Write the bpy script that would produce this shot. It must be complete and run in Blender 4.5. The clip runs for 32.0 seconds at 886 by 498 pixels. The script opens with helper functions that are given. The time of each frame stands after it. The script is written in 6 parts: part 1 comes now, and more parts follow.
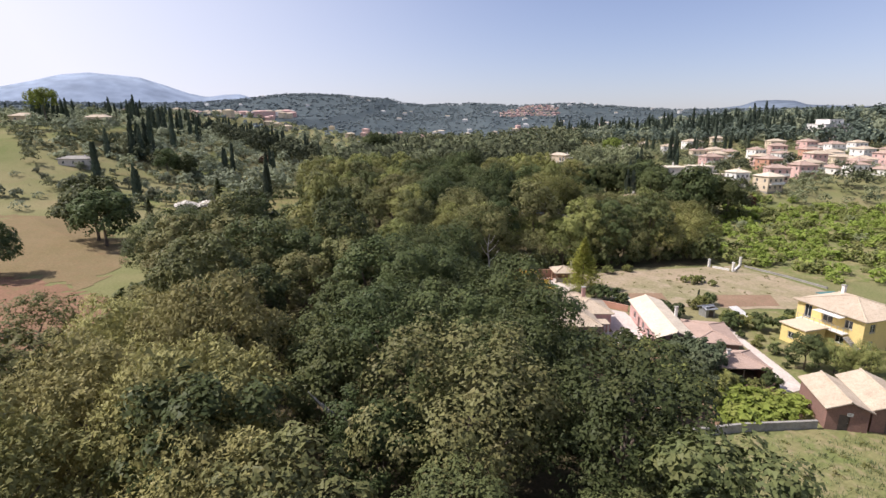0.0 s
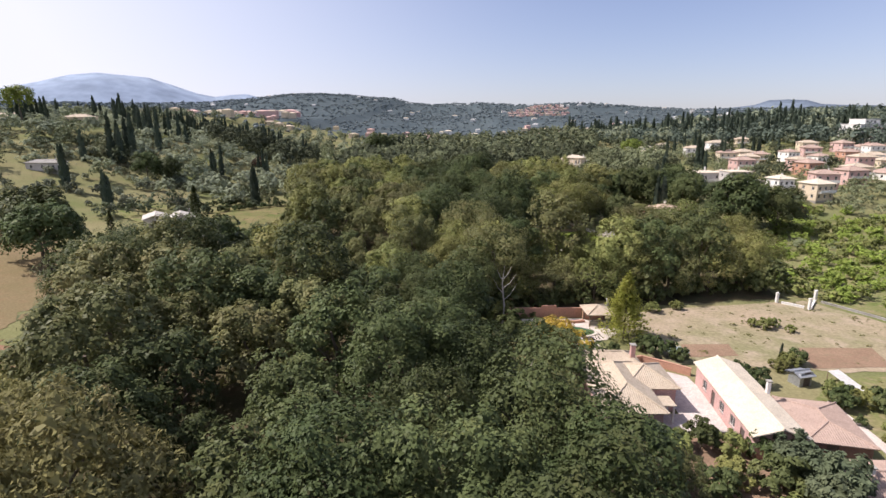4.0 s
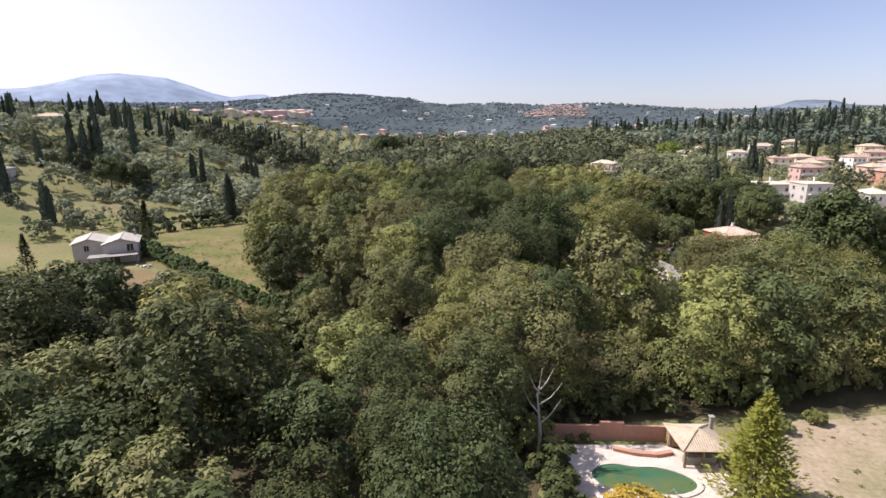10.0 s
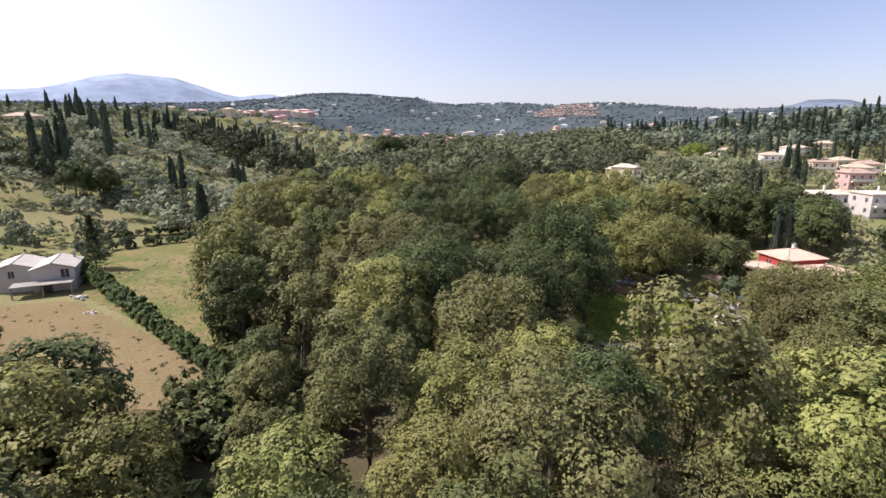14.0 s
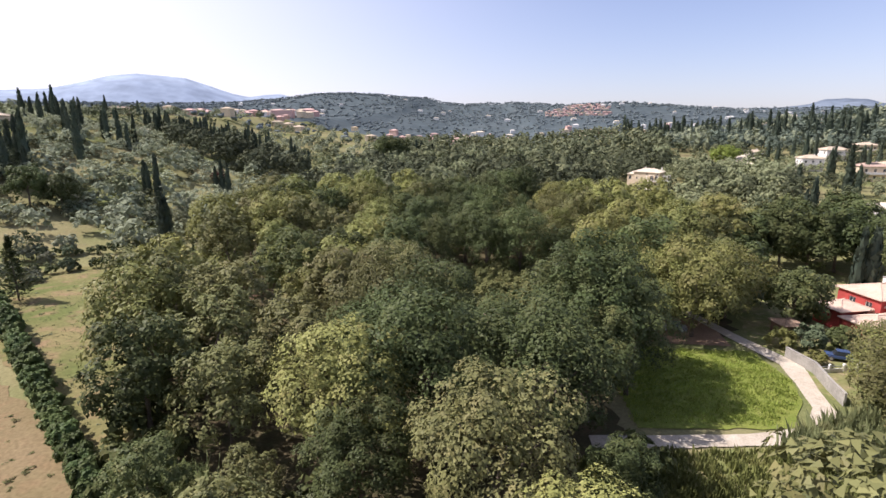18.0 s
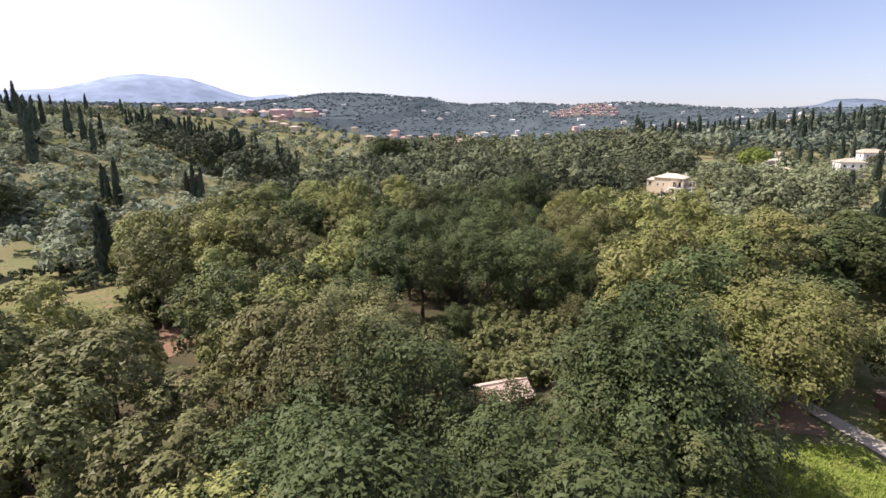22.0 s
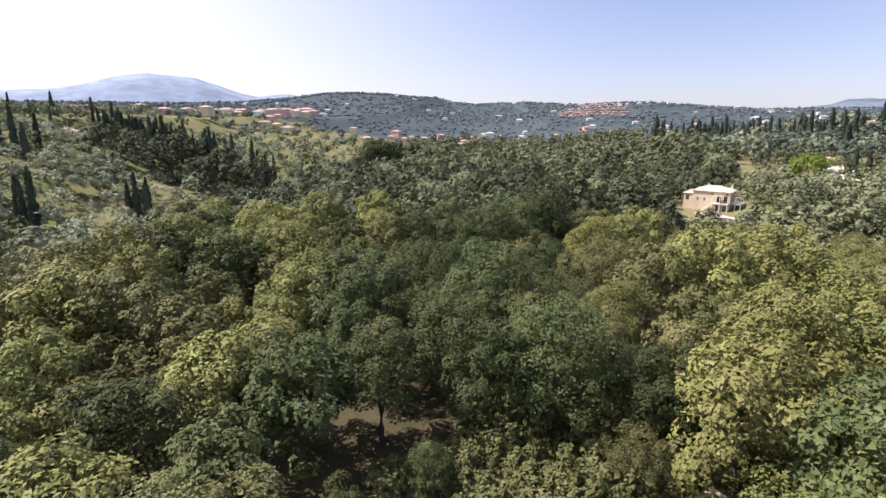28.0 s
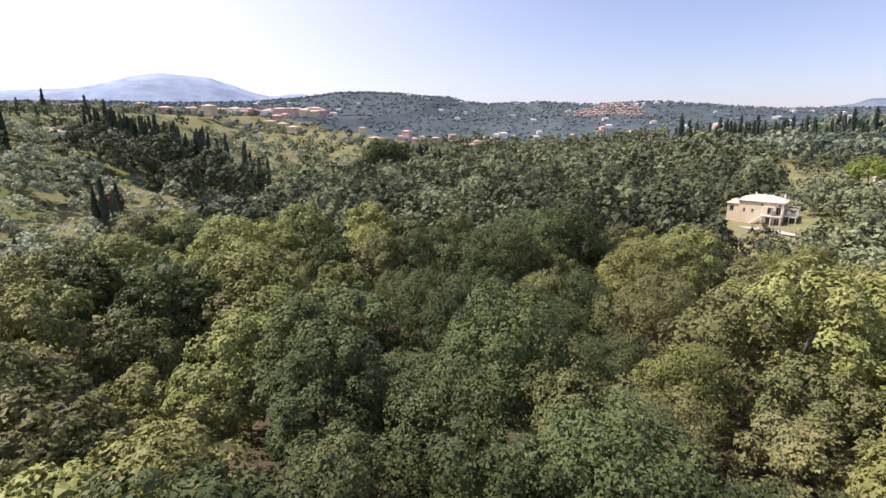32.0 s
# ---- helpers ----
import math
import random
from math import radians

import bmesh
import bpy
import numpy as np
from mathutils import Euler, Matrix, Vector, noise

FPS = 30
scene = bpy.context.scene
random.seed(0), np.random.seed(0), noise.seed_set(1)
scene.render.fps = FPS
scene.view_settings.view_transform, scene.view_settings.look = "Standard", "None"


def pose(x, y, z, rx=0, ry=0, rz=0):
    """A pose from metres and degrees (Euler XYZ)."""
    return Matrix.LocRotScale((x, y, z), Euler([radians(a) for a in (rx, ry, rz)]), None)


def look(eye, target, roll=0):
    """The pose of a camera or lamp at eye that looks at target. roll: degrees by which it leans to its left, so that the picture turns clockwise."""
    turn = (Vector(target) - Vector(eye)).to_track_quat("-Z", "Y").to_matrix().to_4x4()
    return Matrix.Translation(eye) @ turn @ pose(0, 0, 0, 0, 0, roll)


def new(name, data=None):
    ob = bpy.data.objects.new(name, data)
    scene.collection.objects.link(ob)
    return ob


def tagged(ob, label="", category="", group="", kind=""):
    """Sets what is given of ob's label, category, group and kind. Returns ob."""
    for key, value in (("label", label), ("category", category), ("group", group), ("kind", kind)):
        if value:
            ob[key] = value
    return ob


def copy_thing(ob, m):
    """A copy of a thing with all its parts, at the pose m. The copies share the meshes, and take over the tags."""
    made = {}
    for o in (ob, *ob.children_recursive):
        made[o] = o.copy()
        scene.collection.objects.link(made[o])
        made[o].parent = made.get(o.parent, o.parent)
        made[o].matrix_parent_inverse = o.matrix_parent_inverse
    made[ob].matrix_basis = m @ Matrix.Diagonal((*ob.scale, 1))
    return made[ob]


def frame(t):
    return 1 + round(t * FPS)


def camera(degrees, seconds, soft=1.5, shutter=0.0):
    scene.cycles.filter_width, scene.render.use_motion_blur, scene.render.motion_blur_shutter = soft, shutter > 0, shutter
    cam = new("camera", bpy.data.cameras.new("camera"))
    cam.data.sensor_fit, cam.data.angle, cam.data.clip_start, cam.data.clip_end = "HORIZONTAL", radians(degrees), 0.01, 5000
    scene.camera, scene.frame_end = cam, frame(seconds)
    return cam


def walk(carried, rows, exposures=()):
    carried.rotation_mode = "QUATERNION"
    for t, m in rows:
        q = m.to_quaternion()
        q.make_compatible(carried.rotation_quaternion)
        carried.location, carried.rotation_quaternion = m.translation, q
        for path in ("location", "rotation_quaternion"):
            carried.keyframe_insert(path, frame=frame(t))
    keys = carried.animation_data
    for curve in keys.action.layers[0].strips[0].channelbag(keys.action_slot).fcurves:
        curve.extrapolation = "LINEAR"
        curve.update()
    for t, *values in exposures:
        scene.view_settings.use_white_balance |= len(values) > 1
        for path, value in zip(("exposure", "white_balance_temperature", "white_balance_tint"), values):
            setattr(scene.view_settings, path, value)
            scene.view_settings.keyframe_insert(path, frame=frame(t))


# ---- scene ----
cam = camera(80.7, 32.0)
METRES, EYE, TILT, LEAN, TURN = 190.0, 34.0, -13.7, 0.0, 0.0
ROWS = [
    (0.0, 0.0, 0.0, 0.0, 0.0, 0.0, -0.0),
    (0.5, 0.0006, 0.0157, 0.0041, 0.1, -0.01, -0.01),
    (1.0, 0.0012, 0.0313, 0.0081, 0.26, -0.01, -0.05),
    (1.5, 0.0017, 0.0468, 0.0122, 0.42, -0.0, -0.08),
    (2.0, 0.0023, 0.0624, 0.0163, 0.51, -0.01, -0.1),
    (2.5, 0.0028, 0.0779, 0.0202, 0.64, -0.0, -0.13),
    (3.0, 0.0033, 0.0934, 0.0239, 0.69, -0.02, -0.14),
    (3.5, 0.0038, 0.109, 0.0274, 0.74, -0.01, -0.15),
    (5.5, 0.0066, 0.1719, 0.041, 1.27, -0.02, -0.33),
    (6.0, 0.0072, 0.1877, 0.0443, 1.5, 0.01, -0.37),
    (6.5, 0.0078, 0.2035, 0.0476, 1.64, 0.0, -0.41),
    (7.0, 0.0084, 0.2192, 0.0511, 1.77, 0.01, -0.46),
    (7.5, 0.0089, 0.2347, 0.055, 1.95, 0.01, -0.52),
    (8.0, 0.0094, 0.2501, 0.0594, 2.07, 0.0, -0.56),
    (8.5, 0.01, 0.2656, 0.0639, 2.17, 0.03, -0.56),
    (9.0, 0.0106, 0.281, 0.0683, 2.21, 0.02, -0.59),
    (9.5, 0.0113, 0.2965, 0.0724, 2.33, 0.02, -0.59),
    (10.0, 0.0119, 0.3121, 0.0761, 2.44, 0.02, -0.65),
    (10.5, 0.0123, 0.3277, 0.0793, 2.56, 0.03, -0.67),
    (11.0, 0.0128, 0.3431, 0.0824, 2.61, 0.03, -0.69),
    (11.5, 0.0133, 0.3588, 0.0856, 2.66, 0.02, -0.69),
    (12.0, 0.0138, 0.3742, 0.0894, 2.8, 0.03, -0.72),
    (12.5, 0.0145, 0.3896, 0.0936, 2.97, 0.02, -0.76),
    (13.0, 0.0151, 0.4051, 0.0978, 3.09, 0.01, -0.79),
    (13.5, 0.0156, 0.4202, 0.102, 3.24, -0.0, -0.83),
    (14.0, 0.0161, 0.4353, 0.106, 3.33, 0.01, -0.85),
    (14.5, 0.0166, 0.4503, 0.11, 3.43, 0.0, -0.89),
    (16.5, 0.0184, 0.5124, 0.1248, 3.96, -0.02, -1.01),
    (17.0, 0.019, 0.5279, 0.1287, 4.13, -0.04, -1.05),
    (17.5, 0.0195, 0.5433, 0.1326, 4.28, -0.05, -1.09),
    (18.0, 0.0201, 0.5588, 0.1366, 4.32, -0.03, -1.07),
    (18.5, 0.0207, 0.5744, 0.1402, 4.38, -0.03, -1.1),
    (19.0, 0.0212, 0.5897, 0.1437, 4.49, -0.05, -1.11),
    (19.5, 0.0218, 0.6053, 0.147, 4.58, -0.03, -1.15),
    (20.0, 0.0223, 0.6207, 0.1503, 4.65, -0.04, -1.17),
    (20.5, 0.0228, 0.6361, 0.1537, 4.75, -0.0, -1.17),
    (21.0, 0.0232, 0.6516, 0.1572, 4.78, -0.01, -1.16),
    (21.5, 0.0236, 0.6669, 0.1611, 4.8, -0.0, -1.2),
    (22.0, 0.024, 0.6821, 0.1651, 4.81, 0.01, -1.2),
    (22.5, 0.0245, 0.6971, 0.1693, 4.86, 0.02, -1.2),
    (23.0, 0.0249, 0.7123, 0.1734, 4.91, 0.01, -1.24),
    (23.5, 0.0253, 0.7274, 0.1776, 4.92, -0.01, -1.25),
    (24.0, 0.0258, 0.7426, 0.1813, 5.04, -0.02, -1.29),
    (24.5, 0.0262, 0.7575, 0.1851, 5.18, -0.04, -1.34),
    (25.0, 0.0266, 0.7725, 0.1889, 5.27, -0.03, -1.36),
    (25.5, 0.0266, 0.7875, 0.1927, 5.19, -0.0, -1.35),
    (27.5, 0.0272, 0.8473, 0.2079, 5.37, -0.05, -1.38),
    (28.0, 0.0274, 0.8627, 0.2116, 5.48, -0.03, -1.42),
    (28.5, 0.0276, 0.878, 0.2154, 5.58, -0.05, -1.43),
    (29.0, 0.0279, 0.8933, 0.2192, 5.69, -0.04, -1.48),
    (29.5, 0.0281, 0.9086, 0.2233, 6.3, -0.07, -1.69),
    (30.0, 0.028, 0.9239, 0.2272, 6.67, -0.08, -1.79),
    (30.5, 0.0274, 0.939, 0.2315, 6.69, -0.08, -1.79),
    (31.0, 0.0266, 0.9525, 0.2352, 6.67, -0.06, -1.77),
    (31.5, 0.0255, 0.9628, 0.237, 6.7, -0.07, -1.75),
    (32.0, 0.0241, 0.9703, 0.2369, 6.82, -0.09, -1.77),
]
walk(cam, [(t, pose(0, 0, EYE, TILT, LEAN, TURN) @ pose(METRES * x, METRES * y, METRES * z, 90 + pitch, roll, yaw)) for t, x, y, z, yaw, pitch, roll in ROWS], exposures=[(0.0, 0.29, 6200, 18), (9.0, 0.43, 6200, 19), (14.0, 0.52, 6200, 20), (32.0, 0.6, 6200, 21)])

# ---- light: a hazy late-summer sky, the sun high on the left ----
SUN_AZ, SUN_EL = -87.0, 51.0
world = bpy.data.worlds.new("sky")
scene.world = world
world.use_nodes = True
wn = world.node_tree.nodes
sky = wn.new("ShaderNodeTexSky")
sky.sky_type = "NISHITA"
sky.sun_disc = False
sky.sun_elevation, sky.sun_rotation = radians(SUN_EL), radians(SUN_AZ)
sky.air_density, sky.dust_density, sky.ozone_density, sky.altitude = 1.0, 0.8, 1.2, 50
wn["Background"].inputs["Strength"].default_value = 0.12
wl = world.node_tree.links
# bright summer haze: thick near the horizon, and on the sun's side of the sky
way = wn.new("ShaderNodeTexCoord")
split = wn.new("ShaderNodeSeparateXYZ")
wl.new(way.outputs["Generated"], split.inputs[0])


def wmath(op, a, b):
    n = wn.new("ShaderNodeMath")
    n.operation = op
    for socket, value in zip(n.inputs, (a, b)):
        if isinstance(value, (int, float)):
            socket.default_value = value
        else:
            wl.new(value, socket)
    return n.outputs[0]


low_haze = wmath("POWER", wmath("SUBTRACT", 1.0, wmath("MINIMUM", wmath("ABSOLUTE", split.outputs[2], 0.0), 1.0)), 7.0)
side_haze = wmath("POWER", wmath("MULTIPLY", wmath("SUBTRACT", 1.0, split.outputs[0]), 0.5), 3.0)
far_side = wmath("MULTIPLY", wmath("POWER", wmath("MAXIMUM", split.outputs[0], 0.0), 2.0), 0.35)
haze = wmath("MINIMUM", wmath("ADD", wmath("ADD", wmath("MULTIPLY", low_haze, 0.22), wmath("MULTIPLY", side_haze, 1.75)), far_side), 0.97)
thin = wn.new("ShaderNodeMix")
thin.data_type, thin.blend_type = "RGBA", "MULTIPLY"
thin.inputs[0].default_value = 1.0
wl.new(sky.outputs[0], thin.inputs[6])
thin.inputs[7].default_value = (0.67, 0.68, 0.79, 1)
veil = wn.new("ShaderNodeMix")
veil.data_type = "RGBA"
wl.new(haze, veil.inputs[0])
wl.new(thin.outputs[2], veil.inputs[6])
veil.inputs[7].default_value = (6.4, 6.5, 6.9, 1)
wl.new(veil.outputs[2], wn["Background"].inputs["Color"])
sun_data = bpy.data.lights.new("sun", "SUN")
sun_data.energy, sun_data.angle, sun_data.color = 5.0, radians(0.6), (1.0, 0.94, 0.84)
sun = new("sun", sun_data)
SUN_DIR = Vector((math.sin(radians(SUN_AZ)) * math.cos(radians(SUN_EL)), math.cos(radians(SUN_AZ)) * math.cos(radians(SUN_EL)), math.sin(radians(SUN_EL))))
sun.matrix_world = look(SUN_DIR * 300, (0, 0, 0))


# ---- materials ----
def mat(name, rough=0.8, metal=0.0):
    m = bpy.data.materials.new(name)
    m.use_nodes = True
    b = m.node_tree.nodes["Principled BSDF"]
    b.inputs["Roughness"].default_value, b.inputs["Metallic"].default_value = rough, metal
    b.inputs["Specular IOR Level"].default_value = 0.25
    return m, m.node_tree.nodes, m.node_tree.links, b


def mixed(nodes, links, fac, a, b, kind="MIX"):
    """A colour mix node; a and b are colours or sockets."""
    n = nodes.new("ShaderNodeMix")
    n.data_type, n.blend_type = "RGBA", kind
    for socket, value in ((n.inputs[0], fac), (n.inputs[6], a), (n.inputs[7], b)):
        if hasattr(value, "is_output"):
            links.new(value, socket)
        elif isinstance(value, (int, float)):
            socket.default_value = value
        else:
            socket.default_value = (*value, 1)
    return n.outputs[2]


def noise_of(nodes, links, scale, detail=4.0, low=0.35, high=0.65, coords="Object"):
    tex = nodes.new("ShaderNodeTexNoise")
    tex.inputs["Scale"].default_value, tex.inputs["Detail"].default_value = scale, detail
    if coords == "World":
        links.new(nodes.new("ShaderNodeNewGeometry").outputs["Position"], tex.inputs["Vector"])
    else:
        links.new(nodes.new("ShaderNodeTexCoord").outputs[coords], tex.inputs["Vector"])
    ramp = nodes.new("ShaderNodeMapRange")
    ramp.inputs[1].default_value, ramp.inputs[2].default_value = low, high
    links.new(tex.outputs["Fac"], ramp.inputs[0])
    return ramp.outputs[0]


def bumped(nodes, links, b, height, strength=0.4, distance=0.05):
    n = nodes.new("ShaderNodeBump")
    n.inputs["Strength"].default_value, n.inputs["Distance"].default_value = strength, distance
    links.new(height, n.inputs["Height"])
    links.new(n.outputs[0], b.inputs["Normal"])


def surface(name, a, b_col, dirt, scale=0.6, fine=9.0, rough=0.85, bump=0.3, coords="World", stain=0.45, metal=0.0):
    """A surface with two colours mixed at a coarse scale, a third in stains, and a fine grain."""
    m, n, l, b = mat(name, rough, metal)
    if rough >= 0.95:
        b.inputs["Specular IOR Level"].default_value = 0.02
    coarse = mixed(n, l, noise_of(n, l, scale, 5, 0.35, 0.65, coords), a, b_col)
    st = n.new("ShaderNodeMath")
    st.operation = "MULTIPLY"
    st.inputs[1].default_value = stain
    l.new(noise_of(n, l, scale * 3.3, 6, 0.5, 0.72, coords), st.inputs[0])
    stained = mixed(n, l, st.outputs[0], coarse, dirt)
    grain = noise_of(n, l, fine, 5, 0.2, 0.8, coords)
    g = n.new("ShaderNodeMapRange")
    g.inputs[3].default_value, g.inputs[4].default_value = 0.72, 1.22
    l.new(grain, g.inputs[0])
    hsv = n.new("ShaderNodeHueSaturation")
    l.new(g.outputs[0], hsv.inputs["Value"])
    l.new(stained, hsv.inputs["Color"])
    l.new(hsv.outputs[0], b.inputs["Base Color"])
    if bump:
        bumped(n, l, b, grain, bump, 0.08)
    return m


def leaves(name, dark, light, odd, trans=0.3, rough=0.5):
    """Foliage: every leaf spray a shade of its own, every tree a tint of its own."""
    m, n, l, b = mat(name, rough)
    b.inputs["Specular IOR Level"].default_value = 0.09
    geo, info = n.new("ShaderNodeNewGeometry"), n.new("ShaderNodeObjectInfo")
    calm = n.new("ShaderNodeMapRange")
    calm.inputs[3].default_value, calm.inputs[4].default_value = 0.25, 0.75
    l.new(geo.outputs["Random Per Island"], calm.inputs[0])
    spray = mixed(n, l, calm.outputs[0], dark, light)
    patch = mixed(n, l, noise_of(n, l, 0.55, 3, 0.5, 0.75), spray, odd)
    tint = n.new("ShaderNodeMapRange")
    tint.inputs[3].default_value, tint.inputs[4].default_value = 0.72, 1.28
    l.new(info.outputs["Random"], tint.inputs[0])
    hue = n.new("ShaderNodeMapRange")
    hue.inputs[3].default_value, hue.inputs[4].default_value = 0.48, 0.512
    wn_ = n.new("ShaderNodeTexWhiteNoise")
    wn_.noise_dimensions = "1D"
    l.new(info.outputs["Random"], wn_.inputs["W"])
    l.new(wn_.outputs["Value"], hue.inputs[0])
    hsv = n.new("ShaderNodeHueSaturation")
    stand = n.new("ShaderNodeMapRange")
    stand.inputs[3].default_value, stand.inputs[4].default_value = 0.8, 1.2
    l.new(noise_of(n, l, 0.11, 2, 0.3, 0.7, "World"), stand.inputs[0])
    both = n.new("ShaderNodeMath")
    both.operation = "MULTIPLY"
    l.new(tint.outputs[0], both.inputs[0])
    l.new(stand.outputs[0], both.inputs[1])
    hsv.inputs["Saturation"].default_value = 1.02
    l.new(hue.outputs[0], hsv.inputs["Hue"])
    l.new(both.outputs[0], hsv.inputs["Value"])
    l.new(patch, hsv.inputs["Color"])
    l.new(hsv.outputs[0], b.inputs["Base Color"])
    tr = n.new("ShaderNodeBsdfTranslucent")
    l.new(hsv.outputs[0], tr.inputs["Color"])
    mix = n.new("ShaderNodeMixShader")
    mix.inputs[0].default_value = trans
    l.new(b.outputs[0], mix.inputs[1])
    l.new(tr.outputs[0], mix.inputs[2])
    l.new(mix.outputs[0], n["Material Output"].inputs["Surface"])
    return m


LEAF_DARK = leaves("dark green leaves", (0.045, 0.059, 0.024), (0.108, 0.133, 0.051), (0.125, 0.134, 0.052), 0.16)
LEAF_OLIVE = leaves("olive green leaves", (0.088, 0.095, 0.038), (0.2, 0.203, 0.081), (0.208, 0.189, 0.078), 0.15)
LEAF_WILLOW = leaves("pale olive willow leaves", (0.19, 0.19, 0.068), (0.355, 0.345, 0.132), (0.31, 0.285, 0.115), 0.22)
LEAF_LIGHT = leaves("light green leaves", (0.13, 0.143, 0.047), (0.26, 0.272, 0.092), (0.262, 0.242, 0.09), 0.16)
LEAF_BRIGHT = leaves("bright green vine leaves", (0.155, 0.20, 0.04), (0.30, 0.36, 0.085), (0.29, 0.31, 0.09))
# grey-green of olives, brightened further to carry the left hill's haze
LEAF_GREY = leaves("grey-green olive leaves", (0.14, 0.155, 0.10), (0.26, 0.278, 0.18), (0.22, 0.222, 0.135), 0.2)
LEAF_CYPRESS = leaves("dark bluish green cypress needles", (0.05, 0.068, 0.05), (0.092, 0.116, 0.08), (0.09, 0.105, 0.068), 0.1, 0.7)
LEAF_PINE = leaves("yellow-green conifer needles", (0.20, 0.23, 0.05), (0.36, 0.385, 0.09), (0.34, 0.33, 0.09), 0.4)
LEAF_GOLD = leaves("golden orange leaves", (0.30, 0.21, 0.04), (0.52, 0.38, 0.07), (0.22, 0.20, 0.06), 0.3)
LEAF_PURPLE = leaves("purple plum leaves", (0.07, 0.03, 0.025), (0.13, 0.06, 0.045), (0.09, 0.06, 0.03), 0.2)
LEAF_HEDGE = leaves("fresh green conifer hedge", (0.06, 0.092, 0.034), (0.135, 0.18, 0.066), (0.13, 0.16, 0.06), 0.15)
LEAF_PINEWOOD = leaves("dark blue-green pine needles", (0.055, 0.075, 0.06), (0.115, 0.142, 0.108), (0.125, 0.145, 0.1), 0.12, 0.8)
LEAF_REED = leaves("pale reed blades", (0.15, 0.19, 0.08), (0.30, 0.34, 0.17), (0.25, 0.25, 0.12), 0.3)
# mid-distance foliage, some haze mixed into both leaf colours
LEAF_MID = leaves("deep green leaves blued for haze", (0.062, 0.079, 0.046), (0.142, 0.168, 0.094), (0.15, 0.162, 0.09), 0.15, 0.7)
LEAF_MID_PALE = leaves("olive leaves paled and blued for haze", (0.115, 0.132, 0.074), (0.24, 0.258, 0.14), (0.245, 0.24, 0.13), 0.18, 0.7)
# grey-green foliage made paler and bluer, haze painted into the leaves
LEAF_HAZE = leaves("grey-green leaves paled for haze", (0.20, 0.222, 0.15), (0.38, 0.405, 0.265), (0.36, 0.365, 0.225), 0.2, 0.8)
# far woods: leaf colour lightened and blued in place of distance haze
LEAF_FAR = leaves("hill woods with blue haze in the colour", (0.155, 0.19, 0.20), (0.215, 0.25, 0.25), (0.22, 0.245, 0.235), 0.0, 0.9)
BARK = surface("bark", (0.12, 0.09, 0.065), (0.17, 0.14, 0.11), (0.07, 0.06, 0.045), 1.5, 14, 0.9, 0.6, "Object")
DEADWOOD = surface("bleached dead wood", (0.36, 0.32, 0.27), (0.45, 0.42, 0.37), (0.25, 0.22, 0.18), 2, 14, 0.85, 0.4, "Object")
GROUND = surface("scrub and dry grass ground", (0.15, 0.165, 0.065), (0.24, 0.215, 0.11), (0.25, 0.19, 0.11), 0.035, 2.2, 0.95, 0.5)
FOREST_FLOOR = surface("leaf litter of the wood floor", (0.07, 0.065, 0.035), (0.11, 0.085, 0.05), (0.06, 0.08, 0.03), 0.2, 3.5, 0.95, 0.5)
DRY_FIELD = surface("dry weedy field", (0.37, 0.29, 0.20), (0.225, 0.21, 0.11), (0.42, 0.33, 0.245), 0.075, 1.8, 0.95, 0.6, stain=0.7)
BROWN_FIELD = surface("mown brown grass", (0.216, 0.164, 0.092), (0.192, 0.152, 0.08), (0.24, 0.152, 0.088), 0.12, 2.4, 0.95, 0.5)
MEADOW = surface("yellow-green meadow grass", (0.21, 0.181, 0.084), (0.126, 0.143, 0.0504), (0.269, 0.176, 0.109), 0.09, 1.6, 0.95, 0.6, stain=0.75)
GREEN_GRASS = surface("green weeds", (0.15, 0.175, 0.06), (0.235, 0.21, 0.10), (0.31, 0.24, 0.15), 0.22, 2.0, 0.95, 0.7, stain=0.8)
CREEPER = surface("low green creeper", (0.15, 0.19, 0.04), (0.19, 0.215, 0.05), (0.20, 0.19, 0.07), 0.5, 4, 0.95, 0.7)
RED_SOIL = surface("red clay soil", (0.272, 0.16, 0.104), (0.216, 0.132, 0.084), (0.192, 0.16, 0.08), 0.1, 2.5, 0.95, 0.5, stain=0.7)
TILLED = surface("tilled brown soil", (0.29, 0.195, 0.13), (0.25, 0.165, 0.11), (0.22, 0.18, 0.11), 0.3, 5, 0.95, 0.5)
ROAD = surface("pale gravel road", (0.52, 0.46, 0.37), (0.43, 0.37, 0.29), (0.34, 0.29, 0.21), 0.3, 5, 0.95, 0.3)
PAVING = surface("sun-bleached pool paving", (0.64, 0.56, 0.49), (0.56, 0.48, 0.41), (0.42, 0.36, 0.30), 0.4, 6, 0.8, 0.2)
PATIO = surface("pale concrete patio", (0.60, 0.53, 0.48), (0.53, 0.46, 0.41), (0.40, 0.35, 0.31), 0.4, 5, 0.85, 0.2)
CONCRETE = surface("grey weathered concrete", (0.36, 0.34, 0.30), (0.28, 0.26, 0.23), (0.18, 0.16, 0.14), 0.5, 6, 0.9, 0.3)
PINK = surface("faded pink plaster", (0.56, 0.36, 0.32), (0.50, 0.31, 0.28), (0.38, 0.27, 0.24), 0.4, 8, 0.9, 0.1, stain=0.3)
SALMON = surface("salmon plaster", (0.52, 0.29, 0.20), (0.46, 0.25, 0.17), (0.36, 0.22, 0.15), 0.5, 8, 0.9, 0.1)
CREAM = surface("cream plaster", (0.66, 0.55, 0.40), (0.60, 0.49, 0.35), (0.50, 0.41, 0.29), 0.3, 8, 0.9, 0.1, stain=0.3)
